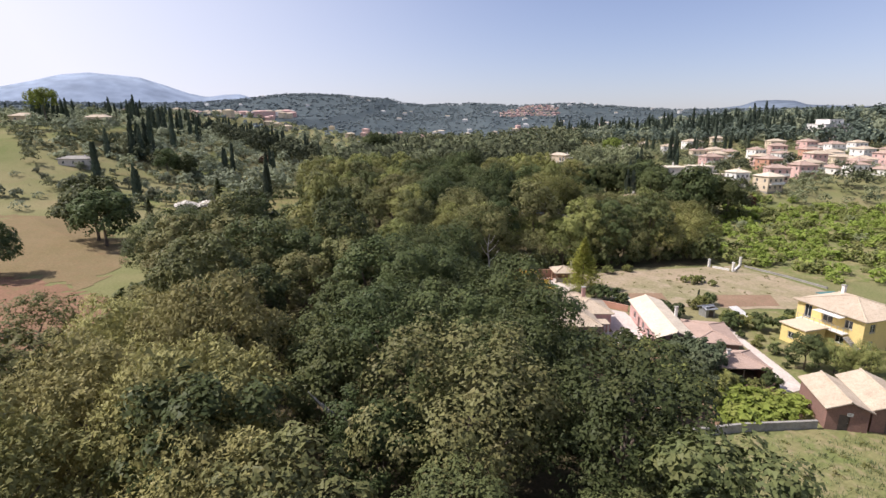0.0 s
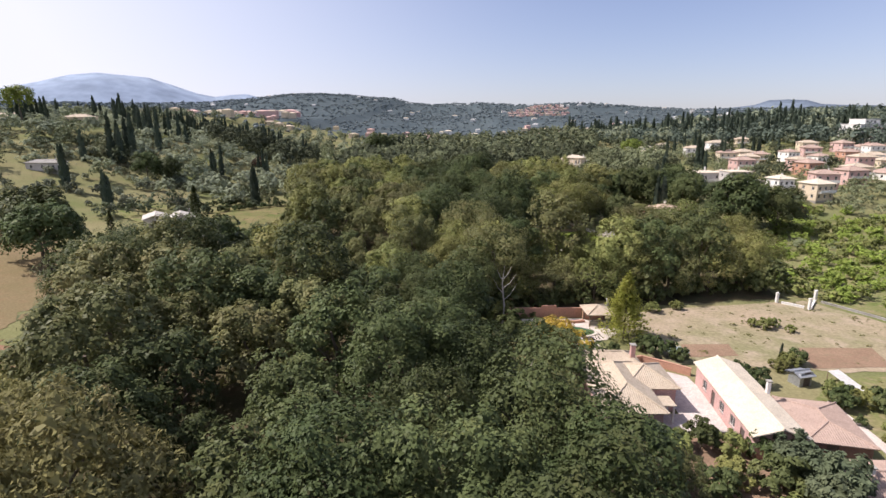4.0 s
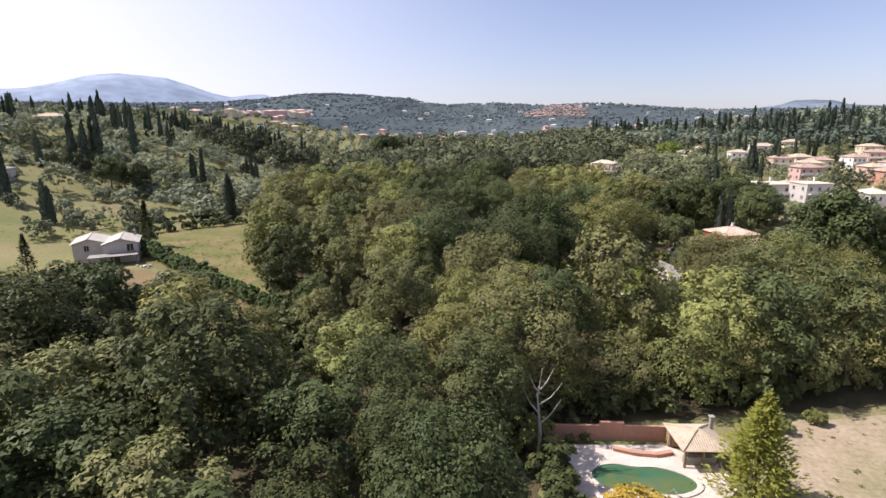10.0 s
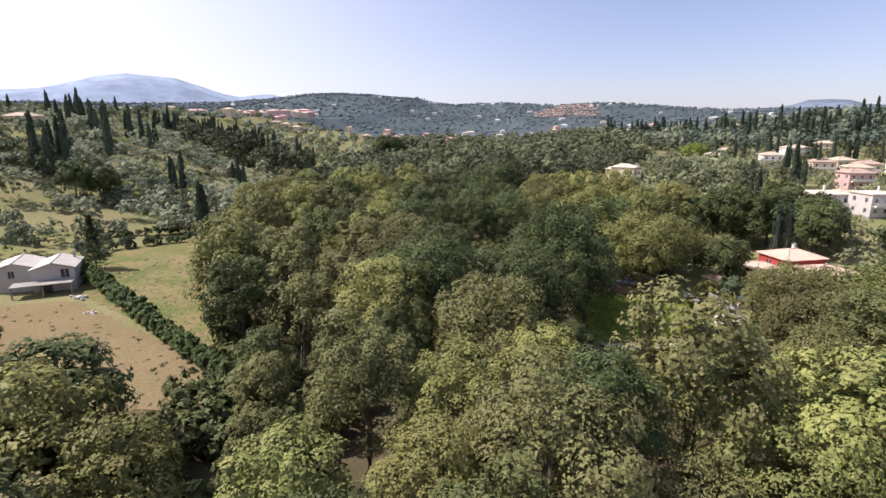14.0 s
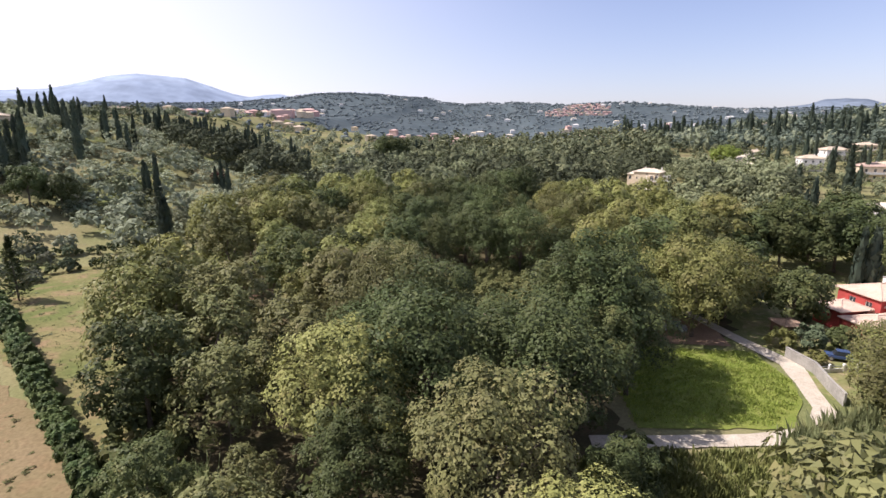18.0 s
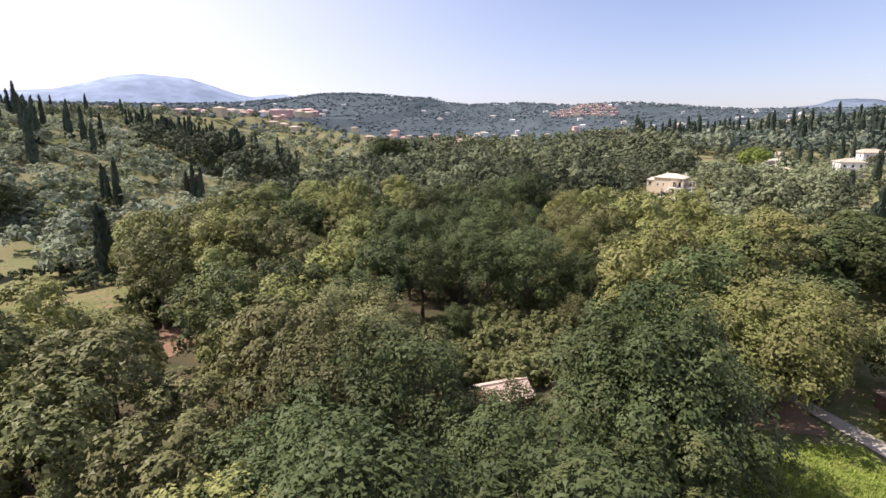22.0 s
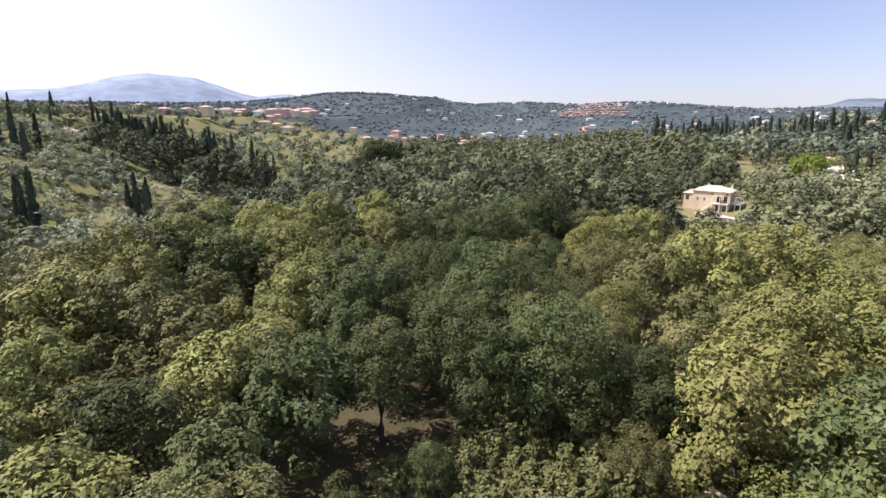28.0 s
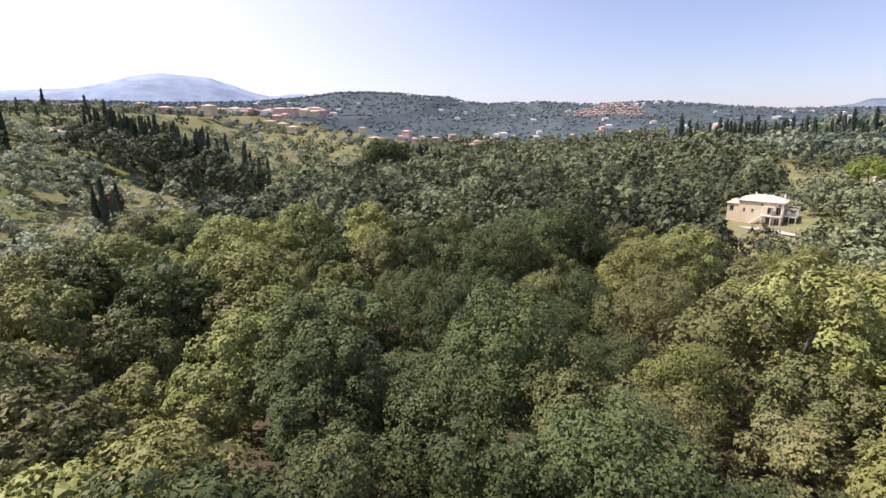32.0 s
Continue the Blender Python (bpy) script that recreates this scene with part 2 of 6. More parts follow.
WHITE = surface("white plaster", (0.78, 0.75, 0.70), (0.72, 0.69, 0.64), (0.55, 0.52, 0.47), 0.3, 8, 0.9, 0.1, stain=0.3)
YELLOW = surface("pale yellow plaster", (0.72, 0.57, 0.23), (0.68, 0.53, 0.22), (0.55, 0.43, 0.20), 0.3, 8, 0.9, 0.1, stain=0.25)
RED = surface("crimson plaster", (0.42, 0.07, 0.06), (0.36, 0.06, 0.05), (0.27, 0.07, 0.06), 0.4, 8, 0.9, 0.1, stain=0.3)
ROSE = surface("dusty rose plaster", (0.62, 0.42, 0.37), (0.56, 0.37, 0.33), (0.45, 0.31, 0.27), 0.3, 8, 0.9, 0.1)
BROWN_WALL = surface("dull red-brown render", (0.26, 0.15, 0.12), (0.22, 0.13, 0.105), (0.17, 0.12, 0.10), 0.4, 8, 0.9, 0.1)
GREY_WALL = surface("pale grey render", (0.56, 0.52, 0.48), (0.50, 0.46, 0.43), (0.40, 0.37, 0.34), 0.4, 8, 0.9, 0.1)
TILE_PALE = surface("sun-bleached clay roof tiles", (0.53, 0.44, 0.33), (0.47, 0.38, 0.28), (0.33, 0.26, 0.19), 0.5, 7, 0.85, 0.3)
TILE_CREAM = surface("cream clay roof tiles", (0.68, 0.59, 0.46), (0.61, 0.52, 0.40), (0.48, 0.40, 0.30), 0.5, 7, 0.85, 0.3)
TILE_BROWN = surface("brown clay roof tiles", (0.36, 0.25, 0.18), (0.30, 0.21, 0.15), (0.20, 0.15, 0.11), 0.5, 7, 0.85, 0.3)
TILE_ORANGE = surface("weathered orange clay roof tiles", (0.44, 0.32, 0.255), (0.38, 0.275, 0.22), (0.30, 0.22, 0.175), 0.4, 7, 0.85, 0.3)
TILE_ROSE = surface("faded salmon clay roof tiles", (0.60, 0.45, 0.35), (0.54, 0.39, 0.30), (0.42, 0.30, 0.23), 0.5, 7, 0.85, 0.3)
TARP_TEAL = surface("teal tarpaulin", (0.06, 0.17, 0.17), (0.08, 0.21, 0.20), (0.05, 0.12, 0.12), 1, 6, 0.5, 0.2)
SHUTTER = surface("dark shutters", (0.10, 0.08, 0.07), (0.13, 0.10, 0.085), (0.07, 0.06, 0.05), 2, 12, 0.6, 0.1)
METAL = surface("dull galvanised metal", (0.42, 0.43, 0.44), (0.36, 0.37, 0.38), (0.28, 0.26, 0.24), 1, 9, 0.45, 0.1, metal=0.6)
WOOD = surface("weathered timber", (0.22, 0.16, 0.11), (0.27, 0.20, 0.14), (0.14, 0.10, 0.07), 1.5, 12, 0.8, 0.3)
PLASTIC = surface("faded white plastic", (0.62, 0.60, 0.56), (0.56, 0.54, 0.50), (0.42, 0.40, 0.37), 1, 9, 0.5, 0.1)
CAR_BLUE = surface("dark blue car paint", (0.05, 0.08, 0.16), (0.06, 0.09, 0.18), (0.09, 0.1, 0.14), 1, 9, 0.25, 0.0)
GREY_CLOTH = surface("grey-green tarpaulin", (0.20, 0.24, 0.23), (0.25, 0.29, 0.28), (0.16, 0.18, 0.17), 1, 6, 0.6, 0.3)
# backdrop colours with the blue of distance haze painted in
MOUNTAIN = surface("mountain in blue haze colour", (0.24, 0.29, 0.37), (0.25, 0.30, 0.38), (0.235, 0.285, 0.36), 0.0015, 0.01, 1.0, 0.0)
RIDGE = surface("ridge in grey-blue haze colour", (0.16, 0.195, 0.24), (0.175, 0.21, 0.255), (0.15, 0.185, 0.225), 0.004, 0.02, 1.0, 0.0)
# far hillsides: scrub colour blued to stand in for haze
HILL_FAR = surface("hillside scrub with blue haze in the colour", (0.068, 0.088, 0.096), (0.09, 0.11, 0.114), (0.115, 0.13, 0.128), 0.012, 0.06, 1.0, 0.0)

GLASS, n_, l_, b_ = mat("dark window glass", 0.08)
b_.inputs["Base Color"].default_value = (0.03, 0.035, 0.04, 1)
b_.inputs["Specular IOR Level"].default_value = 0.6
POOL, n_, l_, b_ = mat("green pool water", 0.06)
b_.inputs["Specular IOR Level"].default_value = 0.5
l_.new(mixed(n_, l_, noise_of(n_, l_, 0.35, 3, 0.35, 0.65), (0.045, 0.13, 0.075), (0.13, 0.15, 0.045)), b_.inputs["Base Color"])
bumped(n_, l_, b_, noise_of(n_, l_, 2.0, 2, 0.0, 1.0), 0.05, 0.05)


# ---- building blocks ----
def mesh_of(name, verts, faces, material, smooth=False):
    me = bpy.data.meshes.new(name)
    me.from_pydata([tuple(v) for v in verts], [], [tuple(f) for f in faces])
    me.materials.append(material)
    if smooth:
        me.polygons.foreach_set("use_smooth", [True] * len(me.polygons))
    me.update()
    return me


def part(name, bm, material, parent, label="", at=None):
    """Links a bmesh or a ready mesh as one mesh object under a thing or a part."""
    if isinstance(bm, bmesh.types.BMesh):
        me = bpy.data.meshes.new(name)
        bm.normal_update()
        bm.to_mesh(me)
        bm.free()
        me.materials.append(material)
    else:
        me = bm
    ob = new(name, me)
    ob.parent = parent
    if at is not None:
        ob.matrix_basis = at
    if label:
        tagged(ob, label)
    return ob


def empty(name, x, y, z=0.0, turn=0.0, label="", category="", group="", kind=""):
    ob = new(name)
    ob.matrix_basis = pose(x, y, z, 0, 0, turn)
    return tagged(ob, label, category, group, kind)


def add_box(bm, x0, x1, y0, y1, z0, z1):
    m = Matrix.LocRotScale(((x0 + x1) / 2, (y0 + y1) / 2, (z0 + z1) / 2), None, (abs(x1 - x0), abs(y1 - y0), abs(z1 - z0)))
    bmesh.ops.create_cube(bm, size=1, matrix=m)
    return bm


def box(*span, bevel=0.0):
    bm = add_box(bmesh.new(), *span)
    if bevel:
        bmesh.ops.bevel(bm, geom=bm.edges[:], offset=bevel, segments=2, affect="EDGES")
    return bm


def smooth01(v):
    v = np.clip(v, 0, 1)
    return v * v * (3 - 2 * v)


# skyline of the far hills: bearing in degrees, slope of the sight line to the crest
SKY_AZ = (-60, -45, -30, -24, -21, -18.7, -16.5, -13, -10.3, -8, -3.8, 0, 4.5, 7, 12.7, 17, 23.5, 30, 38, 45, 60)
SKY_UP = (0.008, 0.008, 0.013, 0.016, 0.021, 0.0255, 0.0315, 0.0322, 0.0305, 0.0265, 0.024, 0.029, 0.025, 0.0205, 0.0225, 0.0175, 0.012, 0.012, 0.012, 0.01, 0.01)


def height(x, y):
    """The lie of the land."""
    x, y = np.asarray(x, float), np.asarray(y, float)
    d = np.hypot(x, y)
    az = np.degrees(np.arctan2(x, np.maximum(y, 1e-3)))
    left = 33 * smooth01((-x - 84 + 15 * smooth01((y - 250) / 150)) / 135) * smooth01((y - 110) / 220) * (1 - 0.5 * smooth01((y - 330) / 120) * smooth01((x + 260) / 60))
    right = 8.5 * smooth01((x - 72) / 45) * smooth01((y - 185) / 60) + 5 * smooth01((x - 180) / 120) * smooth01((y - 300) / 120)
    ridge = 17 * smooth01((az - 14) / 22) * smooth01((d - 470) / 230) * (1 - smooth01((d - 800) / 500))
    plain = 6 * smooth01((y - 260) / 250)
    crest = (34 + d * np.interp(az, SKY_AZ, SKY_UP))
    far = crest * smooth01((d - 900) / 1750) * (1 - smooth01((d - 2700) / 900)) * (y > 0)
    roll = np.sin(x / 170 + 1.3) * np.cos(y / 210) * 14 * smooth01((d - 1000) / 600) * (1 - smooth01((d - 2100) / 500))
    mound = 5.5 * np.exp(-(((x - 74) ** 2 + (y - 338) ** 2) / 900) ** 2)
    resort = 20 * np.exp(-((x - 292) ** 2 + (y - 1840) ** 2) / (2 * 170 ** 2))
    small = (np.sin(x / 17 + y / 31) + np.sin(y / 13 - x / 41)) * 0.5 * smooth01((d - 330) / 200)
    return left + right + ridge + plain + far + roll + small + mound + resort


def ground_at(x, y):
    return float(height(x, y))


def axis(low, fine_low, fine_high, high, step):
    inner = np.arange(fine_low, fine_high + step, step)
    def out(a, b):
        n, s, r = [a], step, 1.13
        while n[-1] < b:
            s *= r
            n.append(min(b, n[-1] + s))
        return np.array(n[1:])
    return np.concatenate([(fine_low - out(0, fine_low - low))[::-1], inner, fine_high + out(0, high - fine_high)])


gx, gy = axis(-4800, -220, 260, 4800, 5.0), axis(-2500, -40, 480, 4700, 5.0)
GX, GY = np.meshgrid(gx, gy)
GZ = height(GX, GY)
nx = len(gx)
quads = [(j * nx + i, j * nx + i + 1, (j + 1) * nx + i + 1, (j + 1) * nx + i) for j in range(len(gy) - 1) for i in range(nx - 1)]
ground_mesh = mesh_of("ground", np.stack([GX, GY, GZ], -1).reshape(-1, 3), quads, GROUND, True)
# beyond 820 m the ground takes the haze-tinted hill colour
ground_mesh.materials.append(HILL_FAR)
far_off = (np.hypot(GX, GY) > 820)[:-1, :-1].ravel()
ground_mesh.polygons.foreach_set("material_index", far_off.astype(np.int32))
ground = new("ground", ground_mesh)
tagged(ground, "scrubby green and dry grass ground with hills", "ground", kind="structure")

# the far mountain, a backdrop beyond the hills, with haze put into its colours
MT_AZ = (-60, -50, -44, -41, -39.5, -37, -35, -33, -31, -29, -27, -25, -23.5, -22, -20.5, -19, -16, -13, 14, 19, 24, 27, 29, 30, 31.5, 33, 34, 36, 39, 46)
MT_UP = (0.01, 0.03, 0.042, 0.0455, 0.0475, 0.0585, 0.069, 0.0735, 0.0715, 0.069, 0.058, 0.046, 0.041, 0.045, 0.0465, 0.038, 0.03, 0.01, 0.012, 0.021, 0.0195, 0.022, 0.026, 0.033, 0.0335, 0.032, 0.026, 0.024, 0.022, 0.01)
R_MT = 4600
mv, mf = [], []
steps = 300
for i in range(steps + 1):
    a = -60 + 106 * i / steps
    up = np.interp(a, MT_AZ, MT_UP) + 0.0003 * noise.noise((a * 0.9, 3, 0)) + 0.0002 * noise.noise((a * 3, 7, 0))
    for r, k in ((R_MT - 900, -0.02), (R_MT - 500, 0.45), (R_MT - 250, 0.75), (R_MT, 1.0), (R_MT + 60, -0.1)):
        wob = 1 + (0.008 * noise.noise((a * 0.5, r / 200, 1)) if 0 < k < 1 else 0)
        mv.append((r * math.sin(radians(a)), r * math.cos(radians(a)), 34 + R_MT * up * k * wob if k > 0 else -5))
for i in range(steps):
    for j in range(4):
        p = i * 5 + j
        mf.append((p, p + 1, p + 6, p + 5))
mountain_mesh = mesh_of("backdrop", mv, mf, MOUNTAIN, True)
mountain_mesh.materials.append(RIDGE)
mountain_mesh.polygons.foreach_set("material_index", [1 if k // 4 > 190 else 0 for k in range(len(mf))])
tagged(new("backdrop", mountain_mesh), "far mountain with pale blue haze painted in", "mountain", kind="structure")


# ---- fields, roads and paving, laid on the ground ----
def patch(name, outline, material, lift, label, category, ragged=0.6, kind="structure", z=None):
    """A sheet of ground cover with an uneven edge."""
    pts = []
    for k, (x, y) in enumerate(outline):
        x2, y2 = outline[(k + 1) % len(outline)]
        n = max(1, int(math.hypot(x2 - x, y2 - y) / 1.2))
        for i in range(n):
            u = i / n
            px, py = x + (x2 - x) * u, y + (y2 - y) * u
            if ragged:
                px += ragged * (noise.noise((px * 0.4, py * 0.4, 1)) + 0.6 * noise.noise((px * 1.3, py * 1.3, 5)))
                py += ragged * (noise.noise((px * 0.4, py * 0.4, 9)) + 0.6 * noise.noise((px * 1.3, py * 1.3, 13)))
            pts.append((px, py))
    bm = bmesh.new()
    f = bm.faces.new([bm.verts.new((px, py, (ground_at(px, py) if z is None else z) + lift)) for px, py in pts])
    bm.normal_update()
    if f.normal.z < 0:
        f.normal_flip()
    bmesh.ops.triangulate(bm, faces=[f])
    ob = part(name, bm, material, None)
    return tagged(ob, label, category, kind=kind)


patch("woodland_floor", [(-44, -30), (30, -30), (20, 40), (16, 74), (10, 100), (9, 114), (68, 124), (60, 150), (20, 152), (20, 188), (46, 192), (62, 290), (-62, 290), (-60, 210), (-46, 170), (-32, 146), (-58, 132), (-54, 112), (-46, 92), (-42, 60)], FOREST_FLOOR, 0.04, "dark leaf litter on the woodland floor", "ground", 1.6)
patch("grass_verge", [(16, 20), (75, 20), (75, 51.5), (42, 52.6), (26, 50.4), (20, 48), (15, 40)], GREEN_GRASS, 0.06, "weedy green grass with dry patches", "grass", 1.2)
patch("garden_soil", [(27, 51.6), (42, 53.6), (46, 62), (36, 76), (18, 75.6), (20, 64), (24, 58)], TILLED, 0.07, "bare brown garden soil between fruit trees", "soil")
patch("dry_field", [(30.5, 93.5), (36, 94.5), (56, 92), (70, 92), (80, 99), (76, 112), (70, 122), (40, 117), (30, 113)], DRY_FIELD, 0.06, "dry weedy field with tan soil", "field")
patch("tilled_bed", [(37, 101), (44.6, 101.2), (44, 97), (36.6, 96.4)], TILLED, 0.10, "rectangular bed of tilled brown soil", "soil", 0.15)
patch("tilled_bed", [(54.6, 100), (66, 100), (64, 93.6), (52.4, 93)], TILLED, 0.10, "rectangular bed of tilled brown soil", "soil", 0.15)
patch("lawn", [(46, 84), (54, 90), (72, 92), (72, 66), (56, 60), (48, 62), (46, 70)], GREEN_GRASS, 0.05, "rough green lawn with shrubs", "grass")
patch("clay_field", [(-160, 118), (-92, 112), (-74, 101), (-61, 92), (-58, 78), (-64, 58), (-110, 50), (-170, 80)], RED_SOIL, 0.05, "bare red clay field with dry tufts", "field", 4.5)
patch("bare_field", [(-165, 175), (-118, 176), (-92, 146), (-80, 128), (-74, 104), (-92, 113), (-160, 119)], BROWN_FIELD, 0.07, "bare grey-brown field", "field", 4.0)
patch("brown_field", [(-92, 172), (-74, 177), (-34, 151.5), (-30, 140), (-52, 138), (-70, 150), (-90, 162)], BROWN_FIELD, 0.08, "mown brown grass field beside the hedge", "field", 0.8)
patch("meadow", [(-84, 188), (-72, 178.5), (-33, 152.5), (-28, 150), (-40, 172), (-50, 192), (-58, 214), (-66, 244), (-86, 236), (-96, 214)], MEADOW, 0.09, "yellow-green meadow below the orchard", "field", 0.8)
patch("terrace_grass", [(-104, 196), (-90, 200), (-98, 222), (-120, 226), (-126, 210)], GREEN_GRASS, 0.3, "green terrace grass under olive trees", "grass", 1.5)
patch("dark_weeds", [(22, 164), (39.6, 165), (44.4, 172), (46, 178), (45, 186), (22, 187)], CREEPER, 0.12, "bright green creeper field beside the road", "grass", 0.4)
patch("weeds", [(14, 148), (44, 148), (42, 161), (34, 161), (20, 159.4), (14, 157)], GREEN_GRASS, 0.06, "bright green weeds below the road", "grass", 0.5)
patch("gravel_road", [(16, 159.6), (24, 160.2), (34, 161.4), (40.5, 162), (43.6, 164.4), (46.6, 169), (48, 175), (50, 182), (46, 192), (42, 204), (40, 204), (43.6, 192), (46.8, 182), (45.9, 176.5), (44.4, 170), (41.3, 165.5), (34, 163.6), (24, 162.6), (16, 162.0)], ROAD, 0.16, "pale sunlit gravel road", "road", 0.12)
# gravel yard in the darker soil colour, to imitate tree shade
patch("car_yard", [(24, 189), (43, 188), (43, 200), (24, 200)], TILLED, 0.1, "gravel parking yard with tree shade in its brown colour", "road", 0.4)
patch("red_clearing", [(-52, 198), (-42, 199), (-40, 210), (-50, 212)], RED_SOIL, 0.12, "patch of red clay seen between the trees", "soil", 0.6)
patch("red_garden", [(48, 172), (75, 178), (86, 204), (84, 232), (58, 224), (47, 192)], GREEN_GRASS, 0.05, "green garden lawn round the red house", "grass")
patch("green_scrub_field", [(70, 124), (84, 108), (150, 120), (170, 190), (130, 200), (84, 178), (64, 150)], GREEN_GRASS, 0.05, "light green overgrown field", "grass", 1.5)

# ---- plants ----
rng = np.random.default_rng(4)


def lobes_of(r, a, c, zc, count):
    """Boughs of a crown: centres and radii, spread over an egg-shaped crown."""
    out = []
    for k in range(count):
        w = 1 - 1.7 * (k + 0.5) / count
        t = k * 2.39996 + r.uniform(-0.4, 0.4)
        h = math.sqrt(max(0.0, 1 - w * w))
        s = r.uniform(0.5, 0.78)
        out.append((a * s * h * math.cos(t), a * s * h * math.sin(t), zc + c * s * w, a * r.uniform(0.34, 0.52)))
    out.append((0, 0, zc, a * 0.55))
    return np.array(out)


def crown_mesh(name, seed, a, c, zc, boughs, count, size, material, core=0, slim=0.6, droop=0.0, lift=0.35, mess=0.3, tufts=9):
    """A crown of leaf sprays: boughs spread over an egg-shaped crown, each bough a cluster of rounded tufts with dark gaps between."""
    r = np.random.default_rng(seed)
    lob = lobes_of(r, a, c, zc, boughs)
    V, F = [], []
    if core:
        bm = bmesh.new()
        for x, y, z, rad in lob:
            k = rad * 0.85
            bmesh.ops.create_icosphere(bm, subdivisions=core, radius=1, matrix=Matrix.LocRotScale((x, y, z), Euler((r.uniform(0, 6), 0, r.uniform(0, 6))), (k, k, k * 0.85)))
        V = [tuple(np.array(v.co) * (1 + 0.03 * r.standard_normal())) for v in bm.verts]
        F = [tuple(v.index for v in f.verts) for f in bm.faces]
        bm.free()
    # tufts: centres on the outer side of every bough
    way = r.standard_normal((len(lob), tufts, 3))
    way[:, :, 2] += 0.55
    way += 0.9 * ((lob[:, :3] - np.array((0, 0, zc - 0.3 * c))) / (np.linalg.norm(lob[:, :3] - np.array((0, 0, zc - 0.3 * c)), axis=1, keepdims=True) + 1e-6))[:, None, :]
    way /= np.linalg.norm(way, axis=2, keepdims=True)
    centre = (lob[:, None, :3] + way * (lob[:, None, None, 3] * r.uniform(0.6, 0.98, (len(lob), tufts, 1)))).reshape(-1, 3)
    rad = (lob[:, None, 3] * r.uniform(0.3, 0.52, (len(lob), tufts))).reshape(-1)
    way = way.reshape(-1, 3)
    n = int(count * 2.2)
    pick = r.choice(len(rad), n, p=rad ** 2 / (rad ** 2).sum())
    d = r.standard_normal((n, 3)) + 0.75 * way[pick]
    d /= np.linalg.norm(d, axis=1, keepdims=True)
    inner = r.uniform(0, 1, n) < 0.14
    P = centre[pick] + d * (rad[pick] * np.where(inner, r.uniform(0.1, 0.6, n), r.uniform(0.82, 1.1, n)))[:, None]
    dist = np.full(n, 9.0)
    for k in range(len(rad)):
        away = np.linalg.norm(P - centre[k], axis=1) / rad[k]
        dist = np.where(pick == k, dist, np.minimum(dist, away))
    keep = (dist > np.where(inner, 0.3, 0.78)) & (d[:, 2] > -0.7)
    P, d, inner, out = P[keep][:count], d[keep][:count], inner[keep][:count], way[pick][keep][:count]
    n = len(P)
    N = 0.75 * d + 0.45 * out + np.array((0, 0, lift)) + mess * r.standard_normal((n, 3))
    N /= np.linalg.norm(N, axis=1, keepdims=True)
    T = np.cross(N, r.standard_normal((n, 3)))
    T /= np.linalg.norm(T, axis=1, keepdims=True) + 1e-9
    if droop:
        T = T * (1 - droop) + np.array((0, 0, -droop))
        T /= np.linalg.norm(T, axis=1, keepdims=True)
    B = np.cross(N, T)
    L = (size * r.uniform(0.6, 1.35, n) * np.where(inner, 1.4, 1.0))[:, None]
    W = L * np.where(inner, 0.8, slim)[:, None]
    base = len(V)
    cards = np.stack([P + T * L * 0.6 - N * L * 0.12, P - T * L * 0.4 + B * W * 0.6, P - T * L * 0.4 - B * W * 0.6], 1).reshape(-1, 3)
    V = V + cards.tolist()
    F = F + [(base + 3 * i, base + 3 * i + 1, base + 3 * i + 2) for i in range(n)]
    return mesh_of(name, V, F, material)


def tube(bm, points, radii, sides=6):
    rings = []
    for k, (p, rad) in enumerate(zip(points, radii)):
        ahead = Vector(points[min(k + 1, len(points) - 1)]) - Vector(points[max(k - 1, 0)])
        q = ahead.to_track_quat("Z", "Y")
        rings.append([bm.verts.new(Vector(p) + q @ Vector((rad * math.cos(2 * math.pi * i / sides), rad * math.sin(2 * math.pi * i / sides), 0))) for i in range(sides)])
    for a, b in zip(rings, rings[1:]):
        for i in range(sides):
            bm.faces.new((a[i], a[(i + 1) % sides], b[(i + 1) % sides], b[i]))
    bm.faces.new(rings[0][::-1])
    bm.faces.new(rings[-1])
    return bm


def trunk_mesh(seed, h, rad, sides=6):
    r = np.random.default_rng(seed)
    pts = [(r.uniform(-0.06, 0.06) * h * k / 4, r.uniform(-0.06, 0.06) * h * k / 4, h * k / 4 - 0.2) for k in range(5)]
    return tube(bmesh.new(), pts, [rad * 1.3, rad, rad * 0.85, rad * 0.65, rad * 0.4], sides)


def limb_mesh(seed, z, reach, rise, rad, angle):
    r = np.random.default_rng(seed)
    c, s = math.cos(angle), math.sin(angle)
    pts = [(c * reach * k + r.uniform(-0.1, 0.1), s * reach * k + r.uniform(-0.1, 0.1), z + rise * k ** 0.8) for k in (0, 0.35, 0.7, 1.0)]
    return tube(bmesh.new(), pts, [rad, rad * 0.75, rad * 0.5, rad * 0.22], 5)


def tree_kind(name, label, category, seed, h, a, material, count, size, boughs=15, core=0, limbs=3, group="", **more):
    """One tree, built once at the origin and copied from there. Crown base at about a third of the height."""
    thing = empty(name, 0, 0, 0, 0, label, category, group)
    c = h * 0.43
    part("crown", crown_mesh("crown", seed, a, c, h - c * 1.06, boughs, count, size, material, core, **more), None, thing)
    part("trunk", trunk_mesh(seed, h * 0.62, 0.022 * h), BARK, thing, "ridged grey-brown trunk")
    for k in range(limbs):
        part("limb", limb_mesh(seed + k, h * (0.3 + 0.08 * k), a * 0.62, h * 0.3, 0.011 * h, k * 2.2 + seed), BARK, thing)
    return thing


